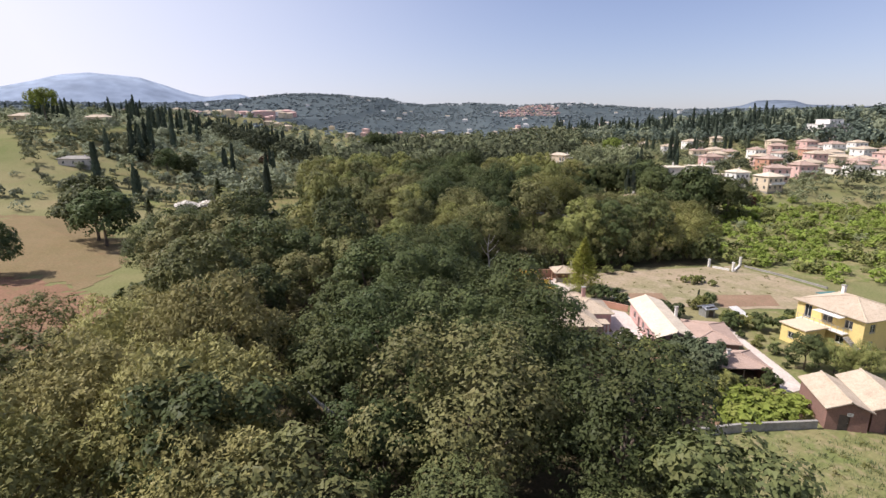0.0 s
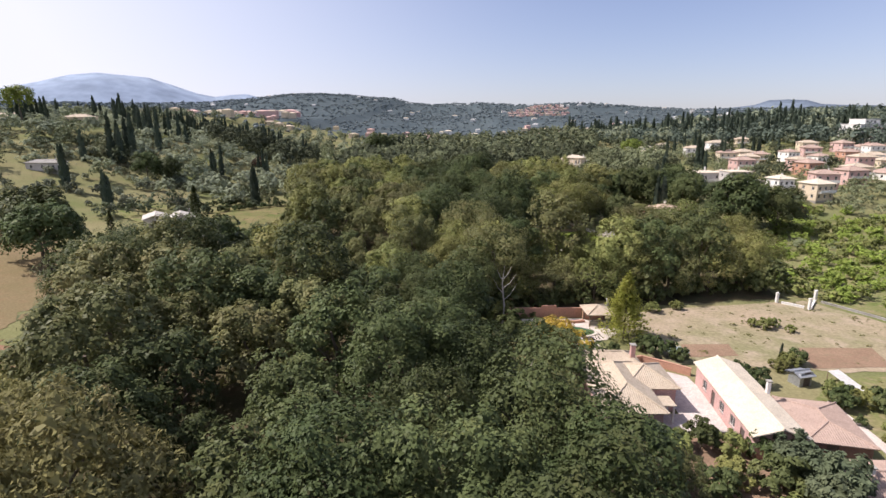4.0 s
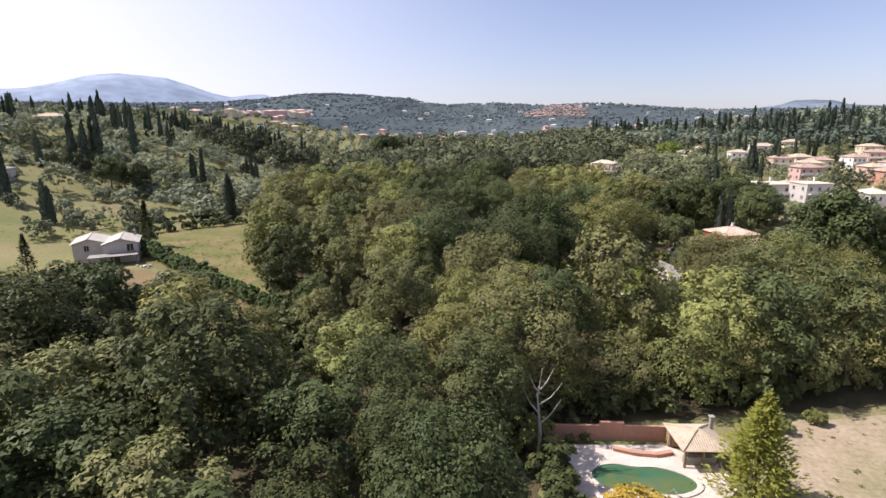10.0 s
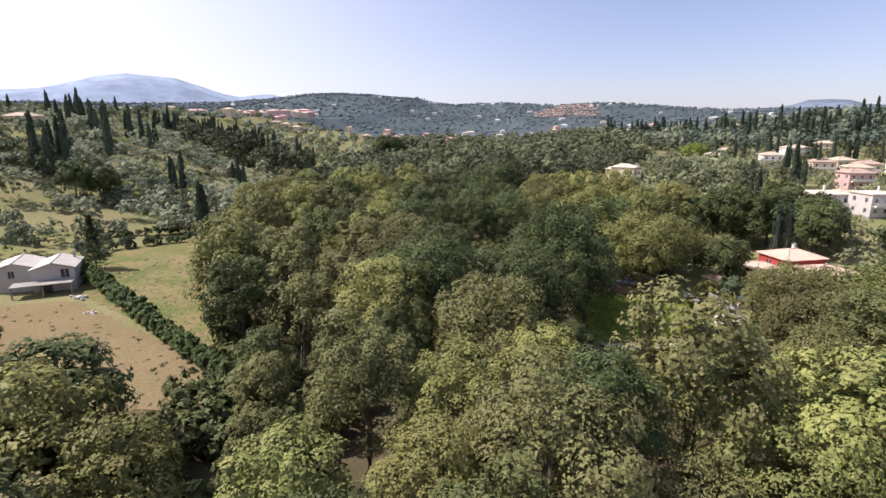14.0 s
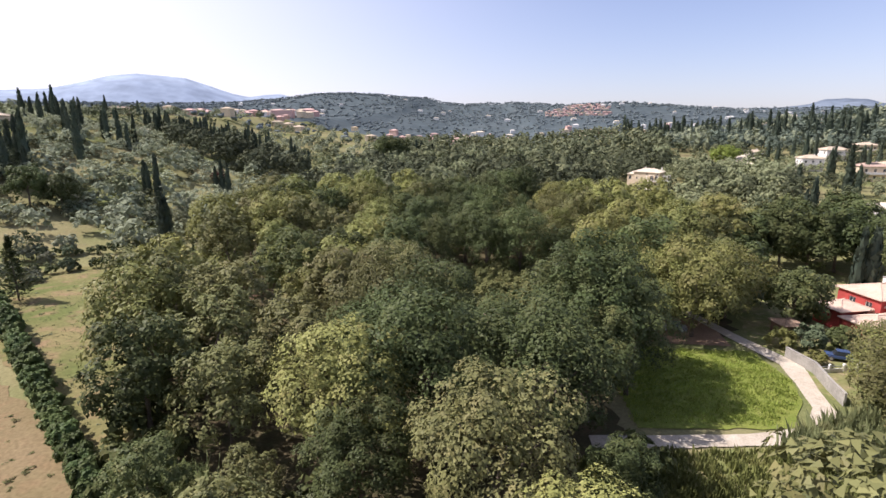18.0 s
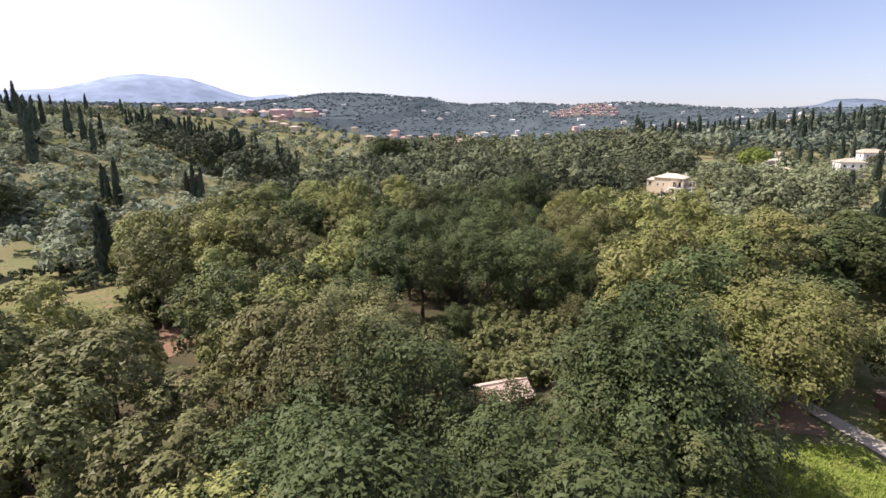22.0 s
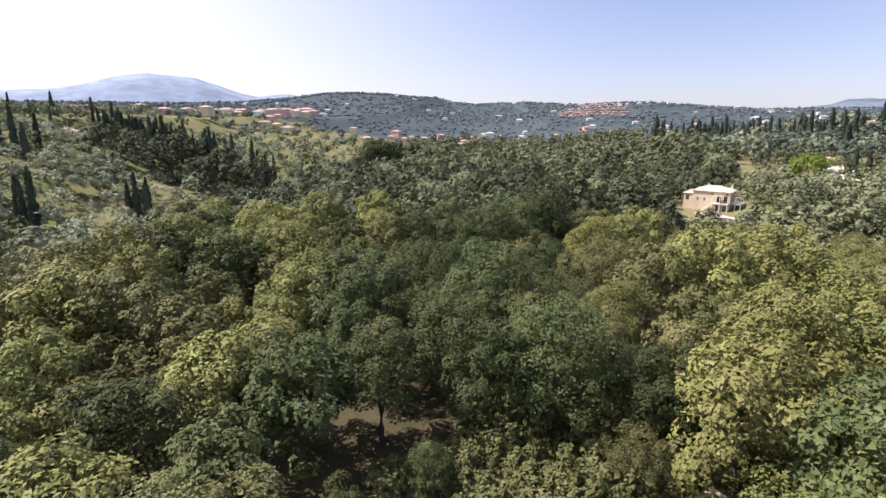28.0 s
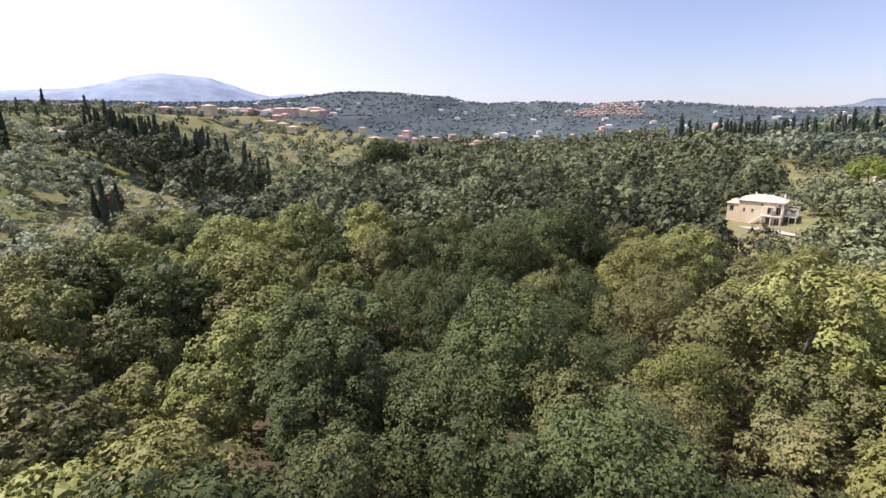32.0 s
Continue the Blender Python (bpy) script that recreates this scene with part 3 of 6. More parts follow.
def cypress_kind(seed, h, a, count, size):
    thing = empty("cypress", 0, 0, 0, 0, "slender dark green columnar cypress", "cypress", "cypresses")
    r = np.random.default_rng(seed)
    z = np.sort(r.uniform(0.03, 1, count)) ** 1.0
    prof = a * np.minimum(1, (z / 0.12) ** 0.5) * (1 - z ** 2.2) ** 0.75 + 0.05
    t = r.uniform(0, 2 * math.pi, count)
    rad = prof * r.uniform(0.8, 1.08, count)
    P = np.stack([rad * np.cos(t), rad * np.sin(t), z * h], 1)
    T = np.stack([0.25 * np.cos(t), 0.25 * np.sin(t), np.ones(count)], 1) + 0.2 * r.standard_normal((count, 3))
    T /= np.linalg.norm(T, axis=1, keepdims=True)
    B = np.stack([-np.sin(t), np.cos(t), np.zeros(count)], 1) + 0.3 * r.standard_normal((count, 3))
    L = size * r.uniform(0.7, 1.4, count)[:, None]
    cards = np.stack([P - T * L * 0.5, P + B * L * 0.22, P + T * L * 0.6, P - B * L * 0.22], 1).reshape(-1, 3)
    V, F = cards.tolist(), [(4 * i, 4 * i + 1, 4 * i + 2, 4 * i + 3) for i in range(count)]
    base, rings = len(V), 9
    for k in range(rings):
        w = 0.02 + 0.96 * k / (rings - 1)
        pr = 0.82 * (a * min(1, (w / 0.12) ** 0.5) * max(0.02, 1 - w ** 2.2) ** 0.75)
        for i in range(7):
            V.append((pr * math.cos(i * 0.8976), pr * math.sin(i * 0.8976), w * h))
    for k in range(rings - 1):
        for i in range(7):
            p, q = base + k * 7 + i, base + k * 7 + (i + 1) % 7
            F.append((p, q, q + 7, p + 7))
    part("crown", mesh_of("crown", V, F, LEAF_CYPRESS), None, thing)
    part("trunk", tube(bmesh.new(), [(0, 0, -0.2), (0, 0, h * 0.3)], [0.16, 0.1], 6), BARK, thing)
    return thing


def place(kind, x, y, s=1.0, turn=None, sink=0.0):
    """A copy of a plant on the ground at (x, y)."""
    ob = copy_thing(kind, Matrix.Identity(4))
    ob.matrix_basis = pose(x, y, ground_at(x, y) - sink, 0, 0, rng.uniform(0, 360) if turn is None else turn) @ Matrix.Diagonal((s, s, s * rng.uniform(0.93, 1.07), 1))
    return ob


def retire(kinds):
    """Takes the pattern plants away once they have been copied."""
    for k in kinds:
        for o in (*k.children_recursive, k):
            bpy.data.objects.remove(o)


def inside(x, y, poly):
    hit = False
    for k, (x1, y1) in enumerate(poly):
        x2, y2 = poly[k - 1]
        if (y1 > y) != (y2 > y) and x < (x2 - x1) * (y - y1) / (y2 - y1) + x1:
            hit = not hit
    return hit


SPECIES = [("dark green broad-leaved woodland tree", LEAF_DARK), ("olive-brown broad-leaved woodland tree", LEAF_OLIVE), ("lighter green broad-leaved woodland tree", LEAF_LIGHT)]
near_kinds = [[tree_kind("broadleaf_tree", label, "tree", 20 + 7 * si + k, 17.4, 5.5 + 0.45 * k, leaf, 12000, 0.285, 20 + 3 * k, 0, 2, "woodland trees") for k in range(3)] for si, (label, leaf) in enumerate(SPECIES)]
side_kinds = [[tree_kind("broadleaf_tree", label, "tree", 120 + 7 * si + k, 17.2, 5.6 + 0.45 * k, leaf, 4700, 0.45, 18 + 2 * k, 0, 1, tufts=6, group="woodland trees") for k in range(2)] for si, (label, leaf) in enumerate(SPECIES)]


def raw(seed, h, a, count, size, boughs, wide=0.75, core=0, mess=0.3):
    """Bare arrays of one simple tree for the joined woods."""
    me = crown_mesh("pattern", seed, a, h * 0.47, h * 0.5, boughs, count, size, BARK, core, wide, mess=mess, tufts=5)
    arrays = raw_of(me)
    bpy.data.meshes.remove(me)
    return arrays


def raw_of(me):
    """Bare arrays of a mesh."""
    V = np.empty(len(me.vertices) * 3)
    me.vertices.foreach_get("co", V)
    tot = np.empty(len(me.polygons), np.int32)
    me.polygons.foreach_get("loop_total", tot)
    idx = np.empty(len(me.loops), np.int32)
    me.loops.foreach_get("vertex_index", idx)
    return V.reshape(-1, 3), idx, tot


def joined(name, patterns, where, material, label, category, sink=0.3):
    """Many plants joined into one object of kind stuff; where: (x, y, scale, stretch)."""
    VV, II, TT, base = [], [], [], 0
    for x, y, s, tall in where:
        V, idx, tot = patterns[rng.integers(len(patterns))]
        t = rng.uniform(0, 6.28)
        c, sn = math.cos(t) * s, math.sin(t) * s
        VV.append(np.stack([V[:, 0] * c - V[:, 1] * sn + x, V[:, 0] * sn + V[:, 1] * c + y, V[:, 2] * s * tall + ground_at(x, y) - sink], 1))
        II.append(idx + base)
        TT.append(tot)
        base += len(V)
    if not VV:
        return None
    V, idx, tot = np.concatenate(VV), np.concatenate(II), np.concatenate(TT)
    me = bpy.data.meshes.new(name)
    me.vertices.add(len(V))
    me.vertices.foreach_set("co", V.ravel())
    me.loops.add(len(idx))
    me.loops.foreach_set("vertex_index", idx.astype(np.int32))
    me.polygons.add(len(tot))
    me.polygons.foreach_set("loop_start", np.concatenate([[0], np.cumsum(tot)[:-1]]).astype(np.int32))
    me.polygons.foreach_set("loop_total", tot.astype(np.int32))
    me.materials.append(material)
    me.update(calc_edges=True)
    return tagged(new(name, me), label, category, kind="stuff")


WOOD_EDGE = [(-36, -20), (20, -20), (23, 32), (19, 46), (12, 56), (6.5, 66), (5, 78), (5.5, 90), (5.5, 98), (5, 117), (40, 122), (66, 128), (62, 146), (44, 147), (16, 146), (18, 150), (18, 164), (20, 190), (44, 203), (47, 214), (62, 232), (72, 270), (66, 300), (-66, 300), (-72, 262), (-63, 236), (-54, 214), (-51, 192), (-42, 171), (-27, 148), (-30, 131), (-46, 124), (-60, 112), (-57, 96), (-48, 76), (-42, 60)]
CLEAR = [(-45, 205, 6.0), (8, 204, 8.0), (8.0, 185, 9.0), (17.5, 186.5, 7.0), (20, 196, 7.0), (18, 205, 6.0), (28, 162, 6.0), (27, 151, 9.0), (20.5, 153, 3.5), (-26, 45, 13.5), (-28, 27, 12.0), (-37, 58, 7.0)]
LOW = [([(-50, 126), (-10, 124), (-6, 152), (-26, 152), (-48, 142)], 0.55), ([(10, 133), (66, 133), (66, 152), (10, 152)], 0.5), ([(-6, 176), (26, 176), (26, 216), (-6, 216)], 0.55), ([(-52, 190), (-34, 190), (-34, 203), (-52, 203)], 0.45), ([(36, 258), (80, 258), (80, 306), (46, 306)], 0.72), ([(-60, 20), (-40, 20), (-46, 90), (-62, 110)], 0.6), ([(2, 168), (14, 168), (14, 176), (2, 176)], 0.72)]


def lowered(x, y):
    """Stands of trees lowered to fit the camera's view of what lies behind."""
    f = 1.0
    for poly, k in LOW:
        if inside(x, y, poly):
            f = min(f, k)
    return f


spots = []
step = 9.7
for j in range(int(330 / (step * 0.95))):
    for i in range(int(150 / step)):
        x = -74 + (i + 0.5 * (j % 2)) * step + rng.uniform(-2.3, 2.3)
        y = -20 + j * step * 0.95 + rng.uniform(-2.3, 2.3)
        if inside(x, y, WOOD_EDGE) and all(math.hypot(x - cx, y - cy) > cr for cx, cy, cr in CLEAR):
            f = noise.noise((x / 28, y / 28, 2.0))
            u = rng.uniform(0, 1) + 0.25 * f
            # leaf colour by region: lighter mixes imitate haze, darker ones imitate shade
            dark, mixed_in = (0.95, 1.0) if (-15 < x < 7 and y > 208) or (-4 < x < 18 and 138 < y < 186) else (0.15, 0.6) if (x < -14 and 158 < y <= 205) else (0.12, 0.55) if (x > 28 and y > 206) else (0.38, 0.8) if (x > 7 and y > 206) else (0.42, 0.8) if (x > 8 and 112 < y < 150) else (0.03, 0.42) if (x < -16 and y > 205) else (0.12, 0.55) if (x < 8 and 112 < y < 138) or (x < 6 and 186 < y < 206) else ((0.55, 1.1) if y < 112 and x < -14 else (0.95, 1.2) if y < 106 else (0.7, 0.9))
            si = 0 if u < dark else (1 if u < mixed_in else 2)
            tall = (0.97 + 0.24 * noise.noise((x / 18, y / 18, 7.0)) + rng.uniform(-0.26, 0.16)) * lowered(x, y)
            spots.append((abs(x - 3 - 0.02 * y) - 0.04 * y + (60 if y < 12 else 0), x, y, si, tall))
spots.sort()
for k, (_, x, y, si, tall) in enumerate(spots[:292]):
    place(near_kinds[si][rng.integers(3)] if k < 84 else side_kinds[si][rng.integers(2)], x, y, tall)
mid_raw = [raw(60 + k, 16.8, 5.6 + 0.4 * k, 1700, 0.74, 15 + k) for k in range(3)]
for si, (label, leaf) in enumerate(SPECIES):
    joined("woodland", mid_raw, [(x, y, tall, 1.0) for _, x, y, s_, tall in spots[292:] if s_ == si], leaf, "thick stand of " + label.replace("tree", "trees"), "woodland")

# ---- buildings ----
def wall_panel(bm, m, w, h, holes, thick=0.25):
    """A wall of width w along x with openings (u, v, width, height) right through it; its outer face is y = 0."""
    us = sorted({0.0, w, *[u for u, v, a, b in holes], *[u + a for u, v, a, b in holes]})
    vs = sorted({0.0, h, *[v for u, v, a, b in holes], *[v + b for u, v, a, b in holes]})
    for u0, u1 in zip(us, us[1:]):
        for v0, v1 in zip(vs, vs[1:]):
            uc, vc = (u0 + u1) / 2, (v0 + v1) / 2
            if any(u < uc < u + a and v < vc < v + b for u, v, a, b in holes):
                continue
            cell = Matrix.LocRotScale((uc, thick / 2, vc), None, (u1 - u0, thick, v1 - v0))
            bmesh.ops.create_cube(bm, size=1, matrix=m @ cell)
    bmesh.ops.remove_doubles(bm, verts=bm.verts[:], dist=0.0005)


def window(parent, m, u, v, a, b, shutters=False, arch=False):
    """A window set back in its opening: frame, mullion, pane, sill, and shutters where it has them."""
    frame_bm = bmesh.new()
    for x0, x1, z0, z1 in ((0, 0.07, 0, b), (a - 0.07, a, 0, b), (0.07, a - 0.07, 0, 0.07), (0.07, a - 0.07, b - 0.07, b), (a / 2 - 0.03, a / 2 + 0.03, 0.07, b - 0.07)):
        add_box(frame_bm, x0, x1, 0.08, 0.14, z0, z1)
    at = m @ Matrix.Translation((u, 0, v))
    win = part("window", frame_bm, PLASTIC, parent, at=at)
    part("pane", box(0.05, a - 0.05, 0.11, 0.125, 0.05, b - 0.05), GLASS, win)
    part("sill", box(-0.06, a + 0.06, -0.06, 0.10, -0.07, -0.002), CONCRETE, win)
    if shutters:
        for x0 in (-a * 0.5 - 0.03, a + 0.03):
            part("shutter", box(x0, x0 + a * 0.5, -0.05, -0.004, 0, b, bevel=0.01), SHUTTER, win)
    return win


def slope(bm, a, b, c, d, pitch=0.24, rise=0.045, thick=0.12):
    """One tiled slope: eave a to b, top edge d to c; round tile columns run up it."""
    a, b, c, d = (Vector(v) for v in (a, b, c, d))
    along = (b - a).normalized()
    up = ((d - a) - along * (d - a).dot(along))
    if up.length < 1e-6:
        up = ((c - a) - along * (c - a).dot(along))
    normal = along.cross(up).normalized()
    if normal.z < 0:
        normal = -normal
    n = max(2, int((b - a).length / pitch))
    def top(u):
        """The point of the slope's upper outline above eave position u."""
        L = (b - a).length
        du, cu = (d - a).dot(along), (c - a).dot(along)
        x = u * L
        best = 1.0
        if x < du and du > 1e-6:
            best = x / du
        elif x > cu and L - cu > 1e-6:
            best = (L - x) / (L - cu)
        return a + along * x + up * max(0.0, min(1.0, best))
    low, high = [], []
    for i in range(2 * n + 1):
        u = i / (2 * n)
        lift = normal * (rise if i % 2 else 0.0)
        low.append(bm.verts.new(a + along * ((b - a).length * u) + lift))
        high.append(bm.verts.new(top(u) + lift))
    for i in range(2 * n):
        bm.faces.new((low[i], low[i + 1], high[i + 1], high[i]))
    under = [bm.verts.new(v - normal * thick) for v in ((a, b) if (c - d).length < 1e-4 else (a, b))]
    tops = [bm.verts.new(v - normal * thick) for v in ((c,) if (c - d).length < 1e-4 else (c, d))]
    bm.faces.new((*under, *tops))
    for p, q in ((low[0], low[-1]),):
        bm.faces.new((under[0], under[1], q, p))


def ridge_cap(bm, p, q, rad=0.13):
    tube(bm, [Vector(p) + Vector((0, 0, 0.03)), Vector(q) + Vector((0, 0, 0.03))], [rad, rad], 6)


def hip_roof(parent, x0, x1, y0, y1, z, rise, material, over=0.45, label="", kind="hip", pitch=0.24):
    """A tiled hip, gable or lean-to roof over a rectangle."""
    x0, x1, y0, y1 = x0 - over, x1 + over, y0 - over, y1 + over
    w, d = x1 - x0, y1 - y0
    bm = bmesh.new()
    lengthwise = d >= w
    run = (w if lengthwise else d) / 2
    inset = run if kind == "hip" else 0.0
    if kind == "shed":
        slope(bm, (x0, y0, z), (x0, y1, z), (x1, y1, z + rise), (x1, y0, z + rise), pitch)
        sides = []
    elif lengthwise:
        xm = (x0 + x1) / 2
        p, q = Vector((xm, y0 + inset, z + rise)), Vector((xm, y1 - inset, z + rise))
        slope(bm, (x1, y0, z), (x1, y1, z), q, p, pitch)
        slope(bm, (x0, y1, z), (x0, y0, z), p, q, pitch)
        sides = [((x0, y0, z), (x1, y0, z), p), ((x1, y1, z), (x0, y1, z), q)]
    else:
        ym = (y0 + y1) / 2
        p, q = Vector((x0 + inset, ym, z + rise)), Vector((x1 - inset, ym, z + rise))
        slope(bm, (x0, y0, z), (x1, y0, z), q, p, pitch)
        slope(bm, (x1, y1, z), (x0, y1, z), p, q, pitch)
        sides = [((x1, y0, z), (x1, y1, z), q), ((x0, y1, z), (x0, y0, z), p)]
    if kind == "hip":
        for a, b, c in sides:
            slope(bm, a, b, c, c, pitch)
    roof = part("roof", bm, material, parent, label)
    if kind != "shed":
        cap = bmesh.new()
        ridge_cap(cap, p, q)
        if kind == "hip":
            for a, b, c in sides:
                ridge_cap(cap, a, c)
                ridge_cap(cap, b, c)
        part("ridge_tiles", cap, material, roof)
    return roof


def gable_end(bm, x0, x1, y, z, rise, thick=0.25):
    """The triangle of wall under a gable, facing along y."""
    xm = (x0 + x1) / 2
    f = [bm.verts.new(v) for v in ((x0, y, z), (x1, y, z), (xm, y, z + rise))]
    g = [bm.verts.new(v) for v in ((x0, y + thick, z), (x1, y + thick, z), (xm, y + thick, z + rise))]
    bm.faces.new(f)
    bm.faces.new(g[::-1])
    for i in range(3):
        bm.faces.new((f[i], g[i], g[(i + 1) % 3], f[(i + 1) % 3]))


def chimney(parent, x, y, z, h=1.3, w=0.55, material=None):
    ch = part("chimney", box(x - w / 2, x + w / 2, y - w / 2, y + w / 2, z - 0.8, z + h, bevel=0.02), material or WHITE, parent)
    part("cap", box(x - w / 2 - 0.1, x + w / 2 + 0.1, y - w / 2 - 0.1, y + w / 2 + 0.1, z + h + 0.002, z + h + 0.14, bevel=0.02), CONCRETE, ch)


def block(parent, x0, x1, y0, y1, z0, h, material, front=(), right=(), left=(), back=(), shutters=False, label="", name="wall"):
    """Four walls round a rectangle with windows (u, v, width, height) on each side; doors start at v = 0."""
    bm = bmesh.new()
    w, d = x1 - x0, y1 - y0
    sides = ((front, Matrix.Translation((x0, y0, z0)), w), (back, Matrix.Translation((x1, y1, z0)) @ Matrix.Rotation(math.pi, 4, "Z"), w),
             (right, Matrix.Translation((x1, y0 + 0.25, z0)) @ Matrix.Rotation(math.pi / 2, 4, "Z"), d - 0.5), (left, Matrix.Translation((x0, y1 - 0.25, z0)) @ Matrix.Rotation(-math.pi / 2, 4, "Z"), d - 0.5))
    for holes, m, length in sides:
        wall_panel(bm, m, length, h, holes)
    add_box(bm, x0 + 0.25, x1 - 0.25, y0 + 0.25, y1 - 0.25, z0, z0 + 0.1)
    part(name, bm, material, parent, label)
    for holes, m, length in sides:
        for u, v, a, b in holes:
            if v < 0.05:
                at = m @ Matrix.Translation((u, 0, v))
                door = part("door", box(0.02, a - 0.02, 0.09, 0.15, 0.01, b - 0.02, bevel=0.01), SHUTTER, parent, at=at)
                part("handle", box(a - 0.2, a - 0.12, 0.03, 0.088, 1.0, 1.05), METAL, door)
            else:
                window(parent, m, u, v, a, b, shutters)


# the pink house: a front block and a wing, hipped roofs, terrace to its right
pink_house = empty("house", 0, 0, 0, 0, "single-storey faded pink house with hipped clay tile roof", "house")
block(pink_house, 18.0, 24.4, 76.2, 88.0, 0, 3.1, PINK, front=((1.0, 0.9, 1.5, 1.25), (4.2, 0.9, 1.5, 1.25)), right=((1.2, 0.0, 1.0, 2.1),))
hip_roof(pink_house, 18.0, 24.4, 76.2, 88.0, 3.1, 1.75, TILE_PALE, 0.45, "sun-bleached hipped clay tile roof")
block(pink_house, 24.42, 27.9, 81.4, 87.6, 0, 3.0, PINK, front=((1.2, 0.9, 1.2, 1.2),), right=((1.0, 0.9, 1.3, 1.2),), name="wing")
hip_roof(pink_house, 22.0, 27.9, 81.6, 87.6, 3.15, 1.5, TILE_PALE, 0.45)
block(pink_house, 19.2, 26.0, 88.05, 92.0, 0, 2.8, PINK, name="rear_wing")
hip_roof(pink_house, 19.2, 26.0, 88.4, 92.0, 2.75, 1.1, TILE_PALE, 0.4)
part("porch_roof", box(24.43, 26.9, 78.6, 80.9, 2.3, 2.42, bevel=0.02), TILE_PALE, pink_house, "small tiled porch canopy")
part("porch_post", box(26.6, 26.8, 78.8, 79.0, 0, 2.3), WHITE, pink_house)
part("porch_post", box(26.6, 26.8, 80.5, 80.7, 0, 2.3), WHITE, pink_house)
chimney(pink_house, 25.3, 89.4, 3.6, 1.5, 0.6, PINK)

# the long low pink outbuilding with a shallow sloping roof
long_house = empty("outbuilding", 0, 0, 0, 4, "long pink outbuilding with pale sloping tile roof", "building")
long_house.matrix_basis = pose(32.0, 72.0, 0, 0, 0, -5.5)
block(long_house, 0, 5.0, 0, 16.4, 0, 3.0, PINK, left=((2.2, 0.9, 1.3, 1.2), (5.0, 0.0, 1.0, 2.1), (7.4, 0.9, 1.3, 1.2), (10.4, 0.9, 1.3, 1.2), (13.0, 0.0, 1.0, 2.1)), front=((1.2, 0.0, 2.4, 2.2),))
hip_roof(long_house, 0, 5.0, 0, 16.4, 3.05, 1.0, TILE_CREAM, 0.4, "pale sun-bleached shallow gable roof", "gable")
for y in (0, 16.15):
    gb = bmesh.new()
    gable_end(gb, 0, 5.0, y, 3.0, 0.85)
    part("gable", gb, PINK, long_house)
chimney(long_house, 5.3, 9.0, 3.4, 1.2, 0.4)


def shed(name, x, y, w, d, h, turn, wall_m, roof_m, label, rise=0.9, kind="gable", open_front=False, over=0.35):
    s = empty(name, x, y, ground_at(x, y), turn, label, name.replace("_", " "))
    if open_front:
        for px in (0.1, w / 2, w - 0.25):
            part("post", box(px, px + 0.15, 0.1, 0.25, 0, h), WOOD, s)
        bm = bmesh.new()
        wall_panel(bm, Matrix.Translation((w, d, 0)) @ Matrix.Rotation(math.pi, 4, "Z"), w, h, ())
        wall_panel(bm, Matrix.Translation((w, 0, 0)) @ Matrix.Rotation(math.pi / 2, 4, "Z"), d - 0.26, h, ())
        part("wall", bm, wall_m, s)
    else:
        block(s, 0, w, 0, d, 0, h, wall_m, front=((w * 0.3, 0.0, 1.1, 2.0),))
    hip_roof(s, 0, w, 0, d, h + 0.03, rise, roof_m, over, "", kind)
    if kind == "gable":
        for gy in (0, d - 0.25) if d >= w else ():
            gb = bmesh.new()
            gable_end(gb, 0, w, gy, h, rise * 0.9)
            part("gable", gb, wall_m, s)
    return s


shed("tiled_shed", 38.0, 72.8, 6.0, 8.6, 2.0, -12, BROWN_WALL, TILE_ORANGE, "low shed under a wide weathered tile roof", 0.7, "hip")
shed("open_barn", 37.2, 64.0, 6.2, 5.2, 2.1, -2, BROWN_WALL, TILE_ORANGE, "open-fronted barn with hipped weathered tile roof", 0.9, "hip", True)
barn = bpy.data.objects["open_barn"]
chimney(barn, 1.9, 2.2, 2.7, 0.9, 0.35)
g1 = shed("garage", 43.4, 52.9, 4.2, 7.2, 2.7, -14, BROWN_WALL, TILE_PALE, "dull red-brown garage with pale gable roof", 1.0)
g2 = shed("garage", 48.0, 52.2, 4.6, 8.2, 2.8, -14, BROWN_WALL, TILE_PALE, "larger dull red-brown garage with gable roof", 1.1)
tagged(part("notice", box(2.0, 2.6, -0.03, -0.004, 1.9, 2.3), WHITE, g1, "small white notice with grey bars"))
part("bar", box(2.08, 2.52, -0.036, -0.0302, 2.14, 2.2), CONCRETE, bpy.data.objects["notice"])
part("bar", box(2.08, 2.4, -0.036, -0.0302, 2.02, 2.07), CONCRETE, bpy.data.objects["notice"])
shed("garden_hut", 46.9, 87.6, 1.9, 1.8, 1.5, 14, METAL, METAL, "small grey corrugated metal hut in the garden", 0.4)
frame_cover = empty("cold_frame", 53.4, 88.0, 0.05, 14, "sloping translucent plastic sheet over a garden frame", "cold frame")
part("sheet", box(-0.9, 0.9, -2.2, 2.2, 0, 0.04, bevel=0.01), PLASTIC, frame_cover, at=pose(0, 0, 0.72, 13, 0, 0))
for px in (-0.85, 0.85):
    for py, ph in ((-2.1, 0.2), (2.1, 1.15)):
        part("post", box(px - 0.04, px + 0.04, py - 0.04, py + 0.04, 0, ph), WOOD, frame_cover)
awning = empty("tarpaulin_shelter", 74.6, 95.2, 0.05, 8, "teal tarpaulin shelter on posts at the field edge", "shelter")
part("sheet", box(-2.0, 2.0, -1.6, 1.6, 1.75, 1.8, bevel=0.01), TARP_TEAL, awning)
for px in (-1.9, 1.9):
    for py in (-1.5, 1.5):
        part("post", box(px - 0.04, px + 0.04, py - 0.04, py + 0.04, 0, 1.75), METAL, awning)
